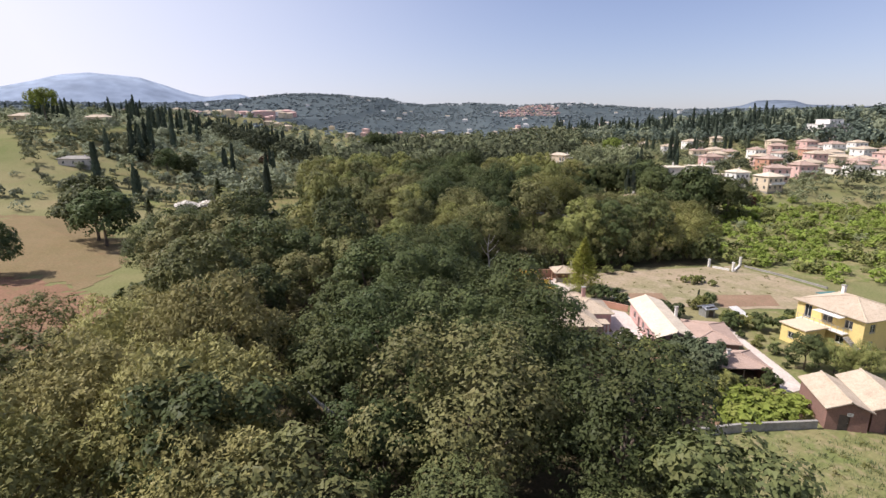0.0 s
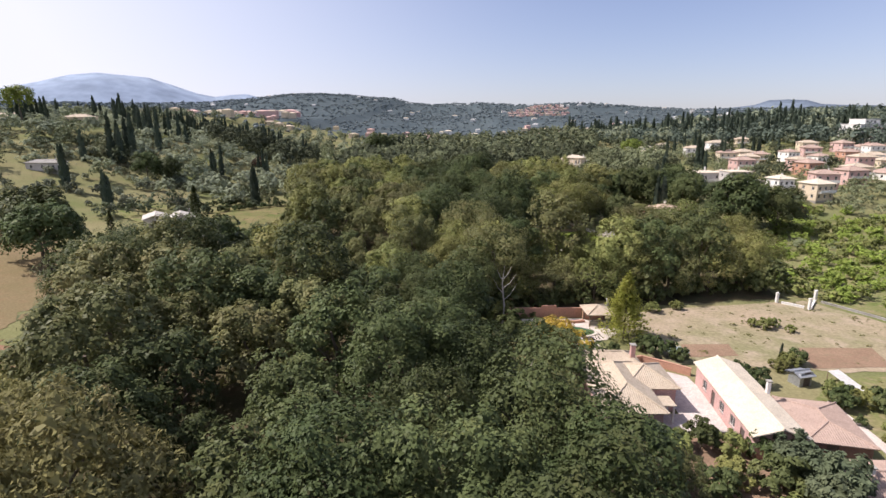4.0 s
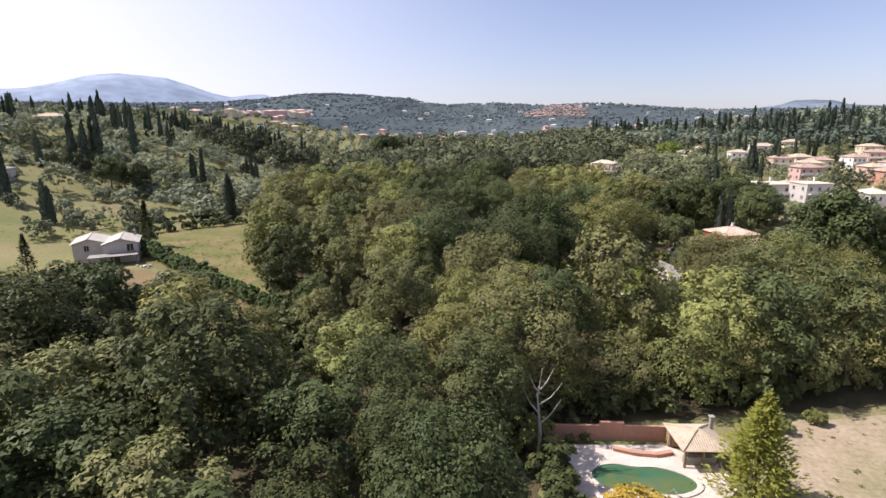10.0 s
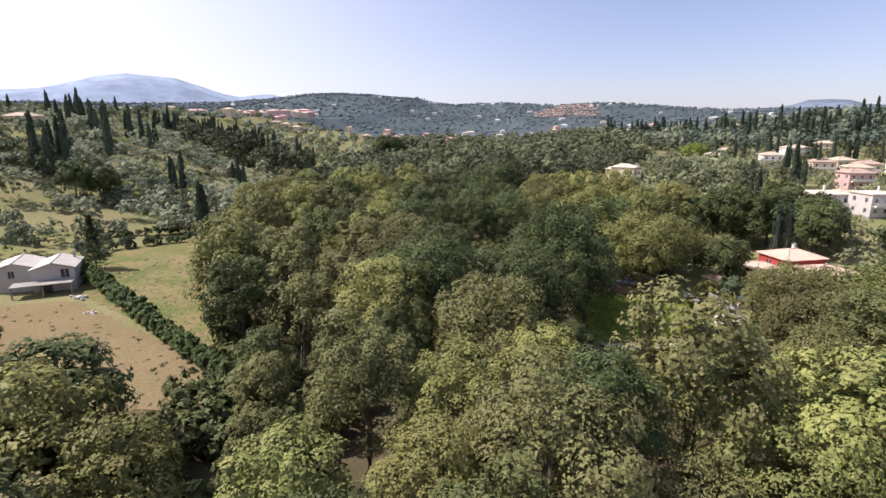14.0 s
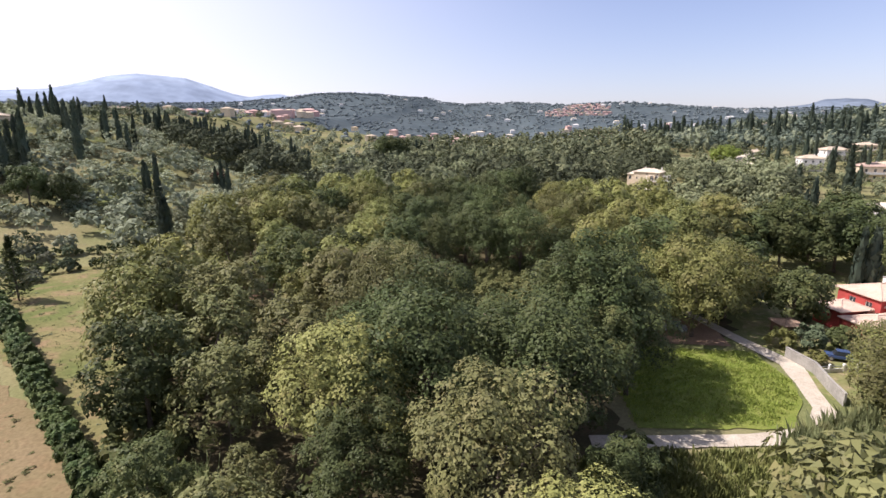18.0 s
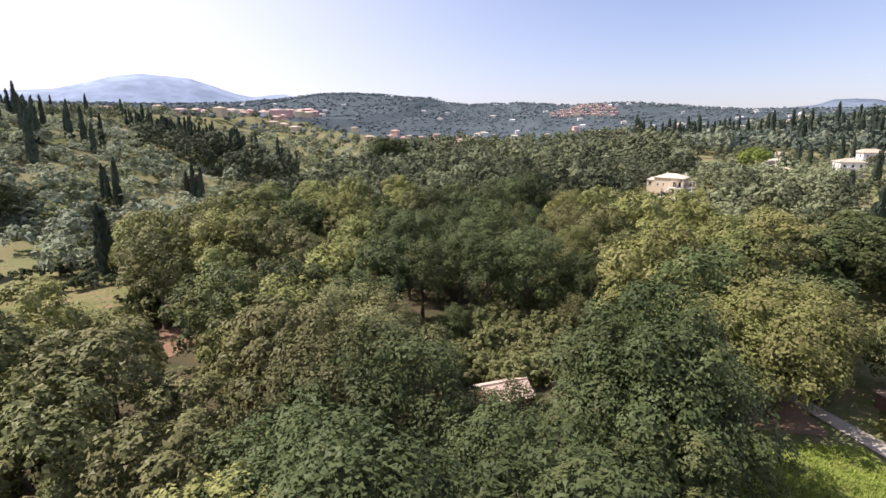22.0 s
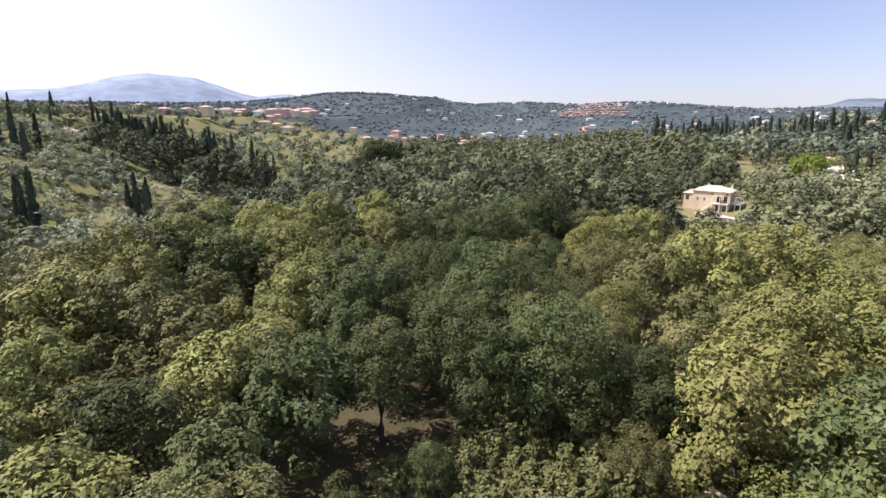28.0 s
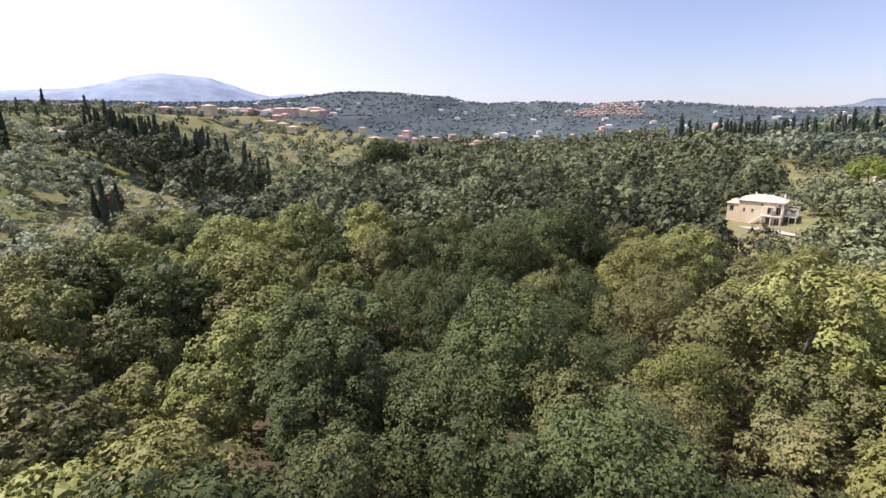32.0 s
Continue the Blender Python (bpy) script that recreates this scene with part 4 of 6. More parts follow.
cover = empty("pit_cover", 35.4, 98.6, 0.06, 12, "dark grey-green tarpaulin spread beside the hedge", "tarpaulin")
part("sheet", box(-1.5, 1.5, -1.2, 1.2, 0.02, 0.12, bevel=0.04), GREY_CLOTH, cover)

# the yellow house with balcony, outside stair and flat annex
yellow = empty("house", 61.9, 71.6, 0, 18, "two-storey pale yellow house with balcony and outside stair", "house")
block(yellow, 0, 9.5, 0, 10.5, 0, 5.6, YELLOW, front=((1.2, 3.6, 1.2, 1.3), (6.0, 3.6, 1.2, 1.3), (1.2, 0.9, 1.2, 1.3), (5.6, 0.0, 1.1, 2.1)), left=((1.0, 3.1, 1.2, 2.2), (4.0, 3.6, 1.6, 1.3), (7.4, 3.6, 1.2, 1.3), (2.0, 0.9, 1.3, 1.2), (6.4, 0.9, 1.3, 1.2)))
hip_roof(yellow, 0, 9.5, 0, 10.5, 5.65, 1.7, TILE_PALE, 0.6, "pale brown hipped tile roof")
part("balcony", box(-1.19, -0.005, 2.0, 9.6, 2.75, 2.92, bevel=0.02), WHITE, yellow, "white balcony slab")
part("awning", box(-1.7, -0.005, 2.6, 6.8, 5.25, 5.33, bevel=0.02), WHITE, yellow, "white awning over the balcony")
for k in range(9):
    part("baluster", box(-1.16, -1.10, 2.05 + k * 0.92, 2.11 + k * 0.92, 2.925, 3.8), METAL, yellow)
part("handrail", box(-1.17, -1.09, 2.0, 9.55, 3.802, 3.86), METAL, yellow)
for k in range(15):
    part("step", box(-1.3, -0.3, 1.9 - 0.27 * (k + 1), 1.9 - 0.27 * k, 2.55 - 0.18 * k - 0.18, 2.74 - 0.18 * k - 0.18), CONCRETE, yellow)
block(yellow, -5.4, -1.2, 4.6, 8.6, 0, 2.9, YELLOW, front=((0.6, 1.0, 1.0, 1.0), (2.4, 0.0, 1.0, 2.1)), left=((1.0, 1.0, 1.0, 1.0),), name="annex")
part("annex_roof", box(-5.7, -0.9, 4.3, 8.9, 2.902, 3.12, bevel=0.03), CREAM, yellow, "flat cream roof slab")
chimney(yellow, 7.6, 8.8, 6.6, 1.1, 0.5)

# ---- pool terrace ----
patch("pool_deck", [(13, 103), (13, 111.4), (19, 111.6), (23.8, 111.8), (28.6, 108.6), (28.4, 105), (26, 102.6), (22, 101.2), (17, 101.6)], PAVING, 0.14, "bleached stone paving round the pool", "paving", 0.1)
swim = []
for k in range(40):
    t = 2 * math.pi * k / 40
    waist = 1 - 0.22 * math.exp(-((math.cos(t) + 0.05) / 0.33) ** 2)
    swim.append((19.9 + 4.9 * math.cos(t), 105.9 + 2.25 * math.sin(t) * waist * (1.05 - 0.12 * math.cos(t)) + 0.35 * math.cos(t) * -1))
pool = empty("swimming_pool", 0, 0, 0, 0, "kidney-shaped pool of stagnant green water", "swimming pool")
bm = bmesh.new()
bm.faces.new([bm.verts.new((x, y, 0.18)) for x, y in swim])
bmesh.ops.triangulate(bm, faces=bm.faces[:])
part("water", bm, POOL, pool)
bm = bmesh.new()
outer = [(19.9 + (x - 19.9) * 1.12, 105.7 + (y - 105.7) * 1.22) for x, y in swim]
lo = [[bm.verts.new((x, y, z)) for x, y in pts] for pts, z in ((swim, 0.15), (swim, 0.27), (outer, 0.27), (outer, 0.12))]
for a, b in zip(lo, lo[1:]):
    for k in range(40):
        bm.faces.new((a[k], a[(k + 1) % 40], b[(k + 1) % 40], b[k]))
part("coping", bm, PAVING, pool, "pale stone coping")
bm = bmesh.new()
tube(bm, [(21.9, 102.6, 0.25), (21.9, 102.9, 1.0), (21.8, 103.6, 1.05), (21.7, 104.1, 0.2)], [0.035] * 4, 6)
part("ladder", bm, METAL, pool, "curved pool ladder rail")


def sun_bed(x, y, turn, cover):
    bed = empty("sun_lounger", x, y, 0.15, turn, "low sun lounger with weathered slatted frame", "sun lounger", "loungers by the pool")
    part("frame", box(-0.32, 0.32, -0.95, 0.95, 0.24, 0.3, bevel=0.01), cover, bed)
    for sx in (-0.28, 0.28):
        for sy in (-0.85, 0.8):
            part("leg", box(sx - 0.03, sx + 0.03, sy - 0.03, sy + 0.03, 0, 0.239), WOOD, bed)
    part("backrest", box(-0.31, 0.31, 0.0, 0.7, 0, 0.05, bevel=0.01), cover, bed, at=pose(0, 0.35, 0.31, 28, 0, 0))


sun_bed(20.6, 102.2, 78, CONCRETE)
sun_bed(23.0, 102.6, 84, SHUTTER)
pavilion = empty("pavilion", 24.4, 107.8, 0, 2, "open poolside barbecue pavilion with hipped tile roof", "pavilion")
for px, py in ((0.1, 0.1), (3.7, 0.1), (0.1, 3.6), (3.7, 3.6), (1.9, 0.1)):
    part("post", box(px, px + 0.2, py, py + 0.2, 0.1, 2.4), WOOD, pavilion)
bm = bmesh.new()
wall_panel(bm, Matrix.Translation((4.0, 4.0, 0)) @ Matrix.Rotation(math.pi, 4, "Z"), 4.0, 2.4, ())
part("wall", bm, SALMON, pavilion)
part("counter", box(0.4, 3.6, 0.6, 1.2, 0.1, 1.0, bevel=0.02), CONCRETE, pavilion)
hip_roof(pavilion, 0, 4.0, 0, 4.0, 2.42, 1.0, TILE_PALE, 0.45, "sun-bleached clay tile roof")
chimney(pavilion, 4.1, 3.4, 2.6, 1.3, 0.35, CONCRETE)


def low_wall(name, pts, h, material, label, thick=0.25, cap=None, category="wall"):
    """A garden wall along a line, one length a part, with a coping."""
    w = empty(name, *pts[0], ground_at(*pts[0]), 0, label, category)
    x0, y0 = pts[0]
    for (xa, ya), (xb, yb) in zip(pts, pts[1:]):
        L, ang = math.hypot(xb - xa, yb - ya), math.degrees(math.atan2(yb - ya, xb - xa))
        at = pose(xa - x0, ya - y0, 0, 0, 0, ang)
        part("length", box(0, L, -thick / 2, thick / 2, -0.3, h), material, w, at=at)
        part("coping", box(0, L, -thick / 2 - 0.05, thick / 2 + 0.05, h + 0.002, h + 0.09, bevel=0.015), cap or material, w, at=at)
    return w


low_wall("garden_wall", [(10.5, 112.6), (17.2, 112.7)], 1.7, SALMON, "salmon plastered wall behind the pool")
low_wall("garden_wall", [(17.2, 112.75), (19.8, 112.75)], 2.1, SALMON, "higher salmon wall section behind the pool")
low_wall("garden_wall", [(19.8, 112.7), (24.4, 112.7)], 1.75, SALMON, "salmon plastered wall behind the pool")
low_wall("bench_wall", [(18.2, 110.6), (20.2, 109.9), (22.4, 109.7), (24.2, 110.2)], 0.45, SALMON, "low curved salmon bench wall by the pool", 0.4)
low_wall("garden_wall", [(25.6, 93.4), (28.6, 94.6), (31.5, 92.6), (34.0, 90.6)], 1.1, SALMON, "curved salmon wall along the terrace")
low_wall("boundary_wall", [(25.8, 51.0), (34, 52.4), (42.6, 53.0)], 0.95, CONCRETE, "grey stone garden boundary wall")
low_wall("terrace_wall", [(28.0, 76.6), (34.2, 75.4)], 0.8, CONCRETE, "grey parapet of the terrace")
patch("terrace", [(25.0, 76.8), (34.1, 75.6), (33.4, 90.2), (28.4, 93.4), (28.2, 88), (28.3, 80.8), (25.0, 80.8)], PATIO, 0.1, "sun-bleached concrete terrace between the pink houses", "paving", 0.05)
patch("pool_path", [(12, 92), (19, 93), (26, 94), (24, 101), (19, 101.4), (14, 101)], PAVING, 0.09, "pale stone path to the pool", "paving", 0.3)
patch("lane", [(43.4, 60.2), (47.4, 62.0), (48.0, 66), (48.2, 74), (48.6, 84), (47.4, 84), (46.8, 74), (46.2, 67)], PAVING, 0.09, "pale concrete lane past the sheds", "paving", 0.1)


def gate_post(x, y, h):
    p = empty("gate_post", x, y, 0.06, 8, "white concrete gate post in the field", "post", "gate posts")
    part("shaft", box(-0.22, 0.22, -0.22, 0.22, 0, h, bevel=0.03), WHITE, p)
    part("cap", box(-0.28, 0.28, -0.28, 0.28, h + 0.002, h + 0.1, bevel=0.03), WHITE, p)


gate_post(64.0, 121.0, 1.9)
gate_post(67.6, 117.0, 2.1)
gate_post(72.0, 122.0, 2.1)
low_wall("kerb_wall", [(64.6, 120.4), (67.2, 117.8)], 0.4, WHITE, "low white wall between gate posts")
low_wall("kerb_wall", [(68.2, 117.4), (71.6, 121.4)], 0.4, WHITE, "low white wall between gate posts")
low_wall("field_kerb", [(72.6, 121), (77, 113), (80.4, 104)], 0.35, CONCRETE, "pale concrete edging of the field")

# ---- the unfinished white house by the hedge ----
ROOF_WHITE = surface("whitewashed roof tiles", (0.62, 0.57, 0.50), (0.56, 0.51, 0.44), (0.45, 0.40, 0.34), 0.5, 7, 0.85, 0.2)
white_house = empty("house", -91.5, 177.0, ground_at(-88, 184), 28, "grey rendered house with two pale gable roofs", "house")
block(white_house, 0, 6.4, 3.0, 11, 0, 5.0, GREY_WALL, front=((2.2, 3.0, 1.1, 1.5),))
hip_roof(white_house, 0, 6.4, 3.0, 11, 5.02, 1.2, ROOF_WHITE, 0.4, "pale cream gable roof", "gable")
block(white_house, 6.42, 13.4, 1.0, 9, 0, 4.8, GREY_WALL, front=((4.6, 2.7, 1.5, 1.9), (1.0, 0.0, 2.0, 2.2)), right=((2.0, 3.0, 1.2, 1.3),), name="front_wing")
hip_roof(white_house, 6.42, 13.4, 1.0, 9, 4.82, 1.3, ROOF_WHITE, 0.4, "pale cream gable roof", "gable")
for span in ((0, 6.4, 3.0, 5.0, 1.05), (6.42, 13.4, 1.0, 4.8, 1.15)):
    gb = bmesh.new()
    gable_end(gb, *span)
    part("gable", gb, GREY_WALL, white_house)
part("terrace_slab", box(3.4, 13.4, -2.4, 0.99, 2.3, 2.5, bevel=0.02), CONCRETE, white_house, "bare concrete terrace slab")
for px in (3.6, 8.4, 13.0):
    part("pillar", box(px, px + 0.25, -2.2, -1.95, -0.3, 2.3), CONCRETE, white_house)
chimney(white_house, 12.4, 8.0, 5.6, 1.0, 0.4, CONCRETE)
white_house.scale = (1.05, 1.05, 1.0)


def heap(x, y, n, spread, material, label, category, size=0.35):
    h = empty(category.replace(" ", "_"), x, y, ground_at(x, y) + 0.08, 0, label, category)
    for k in range(n):
        bm = bmesh.new()
        bmesh.ops.create_cube(bm, size=size * rng.uniform(0.6, 1.4))
        for v in bm.verts:
            v.co *= rng.uniform(0.75, 1.15)
        part("block", bm, material, h, at=pose(rng.normal(0, spread), rng.normal(0, spread * 0.5), size * 0.3, rng.uniform(-20, 20), rng.uniform(-20, 20), rng.uniform(0, 90)))


heap(-53.5, 155.0, 9, 0.9, WHITE, "small heap of pale building blocks in the field", "rubble heap")
heap(-66.5, 170.5, 8, 1.1, WHITE, "row of pale rubble blocks beside the field", "rubble heap")
heap(-74.5, 178.8, 8, 1.0, PLASTIC, "scatter of pale building material by the house", "rubble heap", 0.5)

# ---- the red house and its garden ----
red_house = empty("house", 67.8, 189.5, 0, 14, "crimson house with stepped pale tile roofs", "house")
block(red_house, -3.6, 4.5, 0, 6, 0, 3.0, RED, front=((1.0, 1.0, 1.1, 1.1), (4.4, 0.0, 1.0, 2.1)), left=((2.0, 1.0, 1.2, 1.1),))
hip_roof(red_house, -3.6, 4.5, 0, 6, 3.05, 1.2, TILE_ROSE, 0.5, "cream clay tile roof")
block(red_house, 3.5, 13, 6.02, 14, 0, 5.4, RED, front=((1.4, 3.4, 1.1, 1.0), (5.6, 3.4, 1.1, 1.0)), left=((2.0, 3.3, 1.2, 1.2), (5.0, 3.3, 1.2, 1.2)), name="main_wall")
hip_roof(red_house, 3.5, 13, 6.2, 14, 5.45, 1.5, TILE_ROSE, 0.5, "cream hipped tile roof")
block(red_house, 4.52, 13, -1.5, 6.0, 0, 4.2, RED, front=((1.6, 2.4, 1.1, 1.0),), name="side_wing")
hip_roof(red_house, 4.52, 13, -1.5, 5.8, 4.25, 1.1, TILE_ROSE, 0.5)
block(red_house, -2.6, 3.4, 7.4, 12.4, 0, 3.4, RED, front=((1.6, 1.2, 1.1, 1.0),), name="left_wing")
hip_roof(red_house, -2.6, 3.2, 7.4, 12.4, 3.45, 1.0, TILE_ROSE, 0.5)
chimney(red_house, 9.0, 10.6, 6.9, 0.9, 0.6)
chimney(red_house, 3.4, 0.8, 3.7, 1.2, 0.45)
hut = shed("garden_hut", 52.5, 192.0, 3.4, 3.0, 2.1, 8, BROWN_WALL, TILE_BROWN, "small garden hut with brown tile roof", 0.7, "hip")
low_wall("road_wall", [(48.6, 170.8), (49.2, 175), (50.2, 179.6), (49.0, 184.6)], 1.7, CONCRETE, "stained concrete wall beside the road")
fence = empty("garden_fence", 50.4, 179.8, 0, 8, "white balustrade fence with posts", "fence")
for k in range(7):
    part("post", box(k * 2.1 - 0.15, k * 2.1 + 0.15, -0.15, 0.15, 0, 1.3, bevel=0.02), WHITE, fence)
for k in range(6):
    part("panel", box(k * 2.1 + 0.16, k * 2.1 + 1.94, -0.06, 0.06, 0.05, 0.6), WHITE, fence)
    part("rail", box(k * 2.1 + 0.16, k * 2.1 + 1.94, -0.04, 0.04, 0.9, 0.98), METAL, fence)


def car(x, y, turn, paint, label):
    c = empty("car", x, y, 0.12, turn, label, "car")
    bm = box(-0.85, 0.85, -2.1, 2.1, 0.35, 0.85, bevel=0.12)
    part("body", bm, paint, c)
    cab = box(-0.74, 0.74, -1.3, 1.1, 0.80, 1.42, bevel=0.1)
    for v in cab.verts:
        if v.co.z > 1.2:
            v.co.x *= 0.82
            v.co.y = v.co.y * 0.74 - 0.05
    part("cabin", cab, GLASS, c)
    part("car_roof", box(-0.58, 0.58, -0.92, 0.72, 1.423, 1.47, bevel=0.02), paint, c)
    for sx in (-0.8, 0.8):
        for sy in (-1.3, 1.35):
            bm = bmesh.new()
            bmesh.ops.create_cone(bm, cap_ends=True, segments=14, radius1=0.32, radius2=0.32, depth=0.2, matrix=Matrix.Translation((sx, sy, 0.32)) @ Matrix.Rotation(math.pi / 2, 4, "Y"))
            wheel = part("wheel", bm, SHUTTER, c)
            bm = bmesh.new()
            bmesh.ops.create_cone(bm, cap_ends=True, segments=12, radius1=0.19, radius2=0.19, depth=0.23, matrix=Matrix.Translation((sx, sy, 0.32)) @ Matrix.Rotation(math.pi / 2, 4, "Y"))
            part("rim", bm, METAL, wheel)


car(56.6, 184.2, 70, CAR_BLUE, "dark blue car parked by the garden fence")
car(31.0, 193.5, 84, PLASTIC, "pale car parked in tree shade")
car(36.0, 194.0, 80, METAL, "silver grey car parked in tree shade")

# ---- huts among the trees ----
shed("ruined_hut", 5.4, 187.6, 5.4, 4.4, 2.4, 24, BROWN_WALL, TILE_ROSE, "old hut with broken orange tile roof among bushes", 1.1)
hut2 = shed("brick_hut", 18.0, 189.6, 2.4, 2.4, 2.3, 4, SALMON, TILE_BROWN, "small terracotta hut beside the path", 0.4, "hip")
patch("hut_path", [(22, 187.4), (25.4, 187.6), (25.4, 195), (23.2, 195), (22.2, 191)], ROAD, 0.15, "pale path beside the terracotta hut", "road", 0.2)
low_wall("yard_wall", [(13.4, 196.4), (15.4, 196.7)], 0.9, PATIO, "short white wall between bushes")
hut3 = shed("stone_hut", 24.0, 204.0, 4.0, 4.6, 3.0, 20, SALMON, TILE_PALE, "small salmon cottage hidden under trees", 1.0)

# ---- the cream villa above its forecourt ----
villa = empty("villa", 66.7, 344.6, ground_at(74, 338) - 0.2, -32, "two-storey cream villa with terraces and outside stair", "villa")
block(villa, 3.4, 17.5, 0, 9, 0, 6.4, CREAM, front=((1.5, 3.4, 0.8, 0.9), (4.2, 3.4, 0.8, 0.9), (9.2, 3.1, 1.6, 2.1), (11.8, 3.1, 1.6, 2.1), (9.0, 0.0, 1.4, 2.2), (11.6, 0.4, 1.7, 1.7), (7.0, 5.4, 0.7, 0.6), (12.4, 5.4, 0.9, 0.6)), left=((1.5, 3.2, 1.6, 2.0), (5.0, 3.2, 1.6, 2.0)))
hip_roof(villa, 3.4, 17.5, 0, 9, 6.45, 1.4, TILE_CREAM, 0.5, "cream tile roof")
block(villa, -0.6, 3.38, 1.5, 8.5, 0, 5.2, CREAM, front=((0.8, 3.0, 1.4, 1.6),), left=((1.0, 3.0, 1.4, 1.6), (4.0, 3.0, 1.4, 1.6)), name="left_wing")
hip_roof(villa, -0.6, 3.3, 1.5, 8.5, 5.25, 0.9, TILE_CREAM, 0.4)
part("balcony", box(11.0, 17.3, -1.9, -0.01, 2.72, 2.9, bevel=0.02), WHITE, villa, "white front balcony")
for px in (11.1, 14.0, 16.9):
    part("pillar", box(px, px + 0.25, -1.8, -1.55, 0, 2.72), WHITE, villa)
    part("upper_pillar", box(px, px + 0.2, -1.8, -1.6, 2.9, 5.2), WHITE, villa)
part("balcony_roof", box(11.6, 15.0, -2.1, -0.52, 5.2, 5.36, bevel=0.03), TILE_CREAM, villa)
for k in range(14):
    part("step", box(10.9 - 0.28 * (k + 1), 10.9 - 0.28 * k, -1.5, -0.3, 2.5 - 0.19 * k - 0.19, 2.7 - 0.19 * k - 0.19), WHITE, villa)
part("side_terrace", box(17.52, 21.5, 1.0, 7.0, 2.7, 2.9, bevel=0.02), WHITE, villa, "white side terrace on pillars")
for px, py in ((21.2, 1.1), (21.2, 6.6), (19.2, 1.1)):
    part("pillar", box(px, px + 0.22, py, py + 0.22, -0.5, 2.7), WHITE, villa)
    part("pergola_post", box(px, px + 0.16, py, py + 0.16, 2.9, 4.9), WHITE, villa)
part("pergola_beam", box(17.6, 21.5, 1.1, 1.3, 4.9, 5.05), WHITE, villa)
part("pergola_beam", box(17.6, 21.5, 6.6, 6.8, 4.9, 5.05), WHITE, villa)
chimney(villa, 16.6, 6.4, 7.1, 1.2, 0.5)
chimney(villa, 7.4, 7.0, 7.3, 0.9, 0.5)
villa.scale = (0.76, 0.9, 1.0)
zc = ground_at(74, 338) - 0.35
patch("forecourt", [(68, 342.5), (78, 336), (84, 332), (82, 326), (76, 325), (70, 331), (67, 337)], PATIO, 0.25, "pale concrete forecourt below the villa", "paving", 0.2, z=zc)


# ---- village houses ----
def village_house(x, y, w, d, storeys, turn, wall_m, roof_m, label, flat=False, group="village houses", base=None, small=False):
    z = ground_at(x, y) if base is None else base
    hs = empty("house", x, y, z, turn, label, "house", group)
    h = 2.9 * storeys + 0.3
    front = [(w * (k + 0.5) / 3 - 0.5, 1.0 + 2.9 * s, 1.0, 1.25) for s in range(storeys) for k in range(3)]
    side = [(d * (k + 0.5) / 2 - 0.6, 1.0 + 2.9 * s, 1.0, 1.25) for s in range(storeys) for k in range(2)]
    if small:
        block(hs, -w / 2, w / 2, -d / 2, d / 2, -1.5, h + 1.5, wall_m)
    else:
        block(hs, -w / 2, w / 2, -d / 2, d / 2, 0, h, wall_m, front=front, left=side)
        part("foundation", box(-w / 2 + 0.05, w / 2 - 0.05, -d / 2 + 0.05, d / 2 - 0.05, -2.5, -0.004), CONCRETE, hs)
    if flat:
        part("roof", box(-w / 2 - 0.3, w / 2 + 0.3, -d / 2 - 0.3, d / 2 + 0.3, h + 0.002, h + 0.3, bevel=0.04), roof_m, hs, "flat roof slab")
    else:
        hip_roof(hs, -w / 2, w / 2, -d / 2, d / 2, h + 0.03, min(w, d) * 0.2, roof_m, 0.5, pitch=3.0 if small else 0.5)
    if not small:
        if storeys > 1:
            part("balcony", box(-w / 2 + 0.4, w / 2 - 0.4, -d / 2 - 1.3, -d / 2 - 0.01, 2.85, 3.02, bevel=0.02), WHITE, hs)
            part("parapet", box(-w / 2 + 0.4, w / 2 - 0.4, -d / 2 - 1.3, -d / 2 - 1.2, 3.022, 3.85), WHITE, hs)
        chimney(hs, w * 0.25, d * 0.2, h + min(w, d) * 0.12, 0.9, 0.45)
    return hs


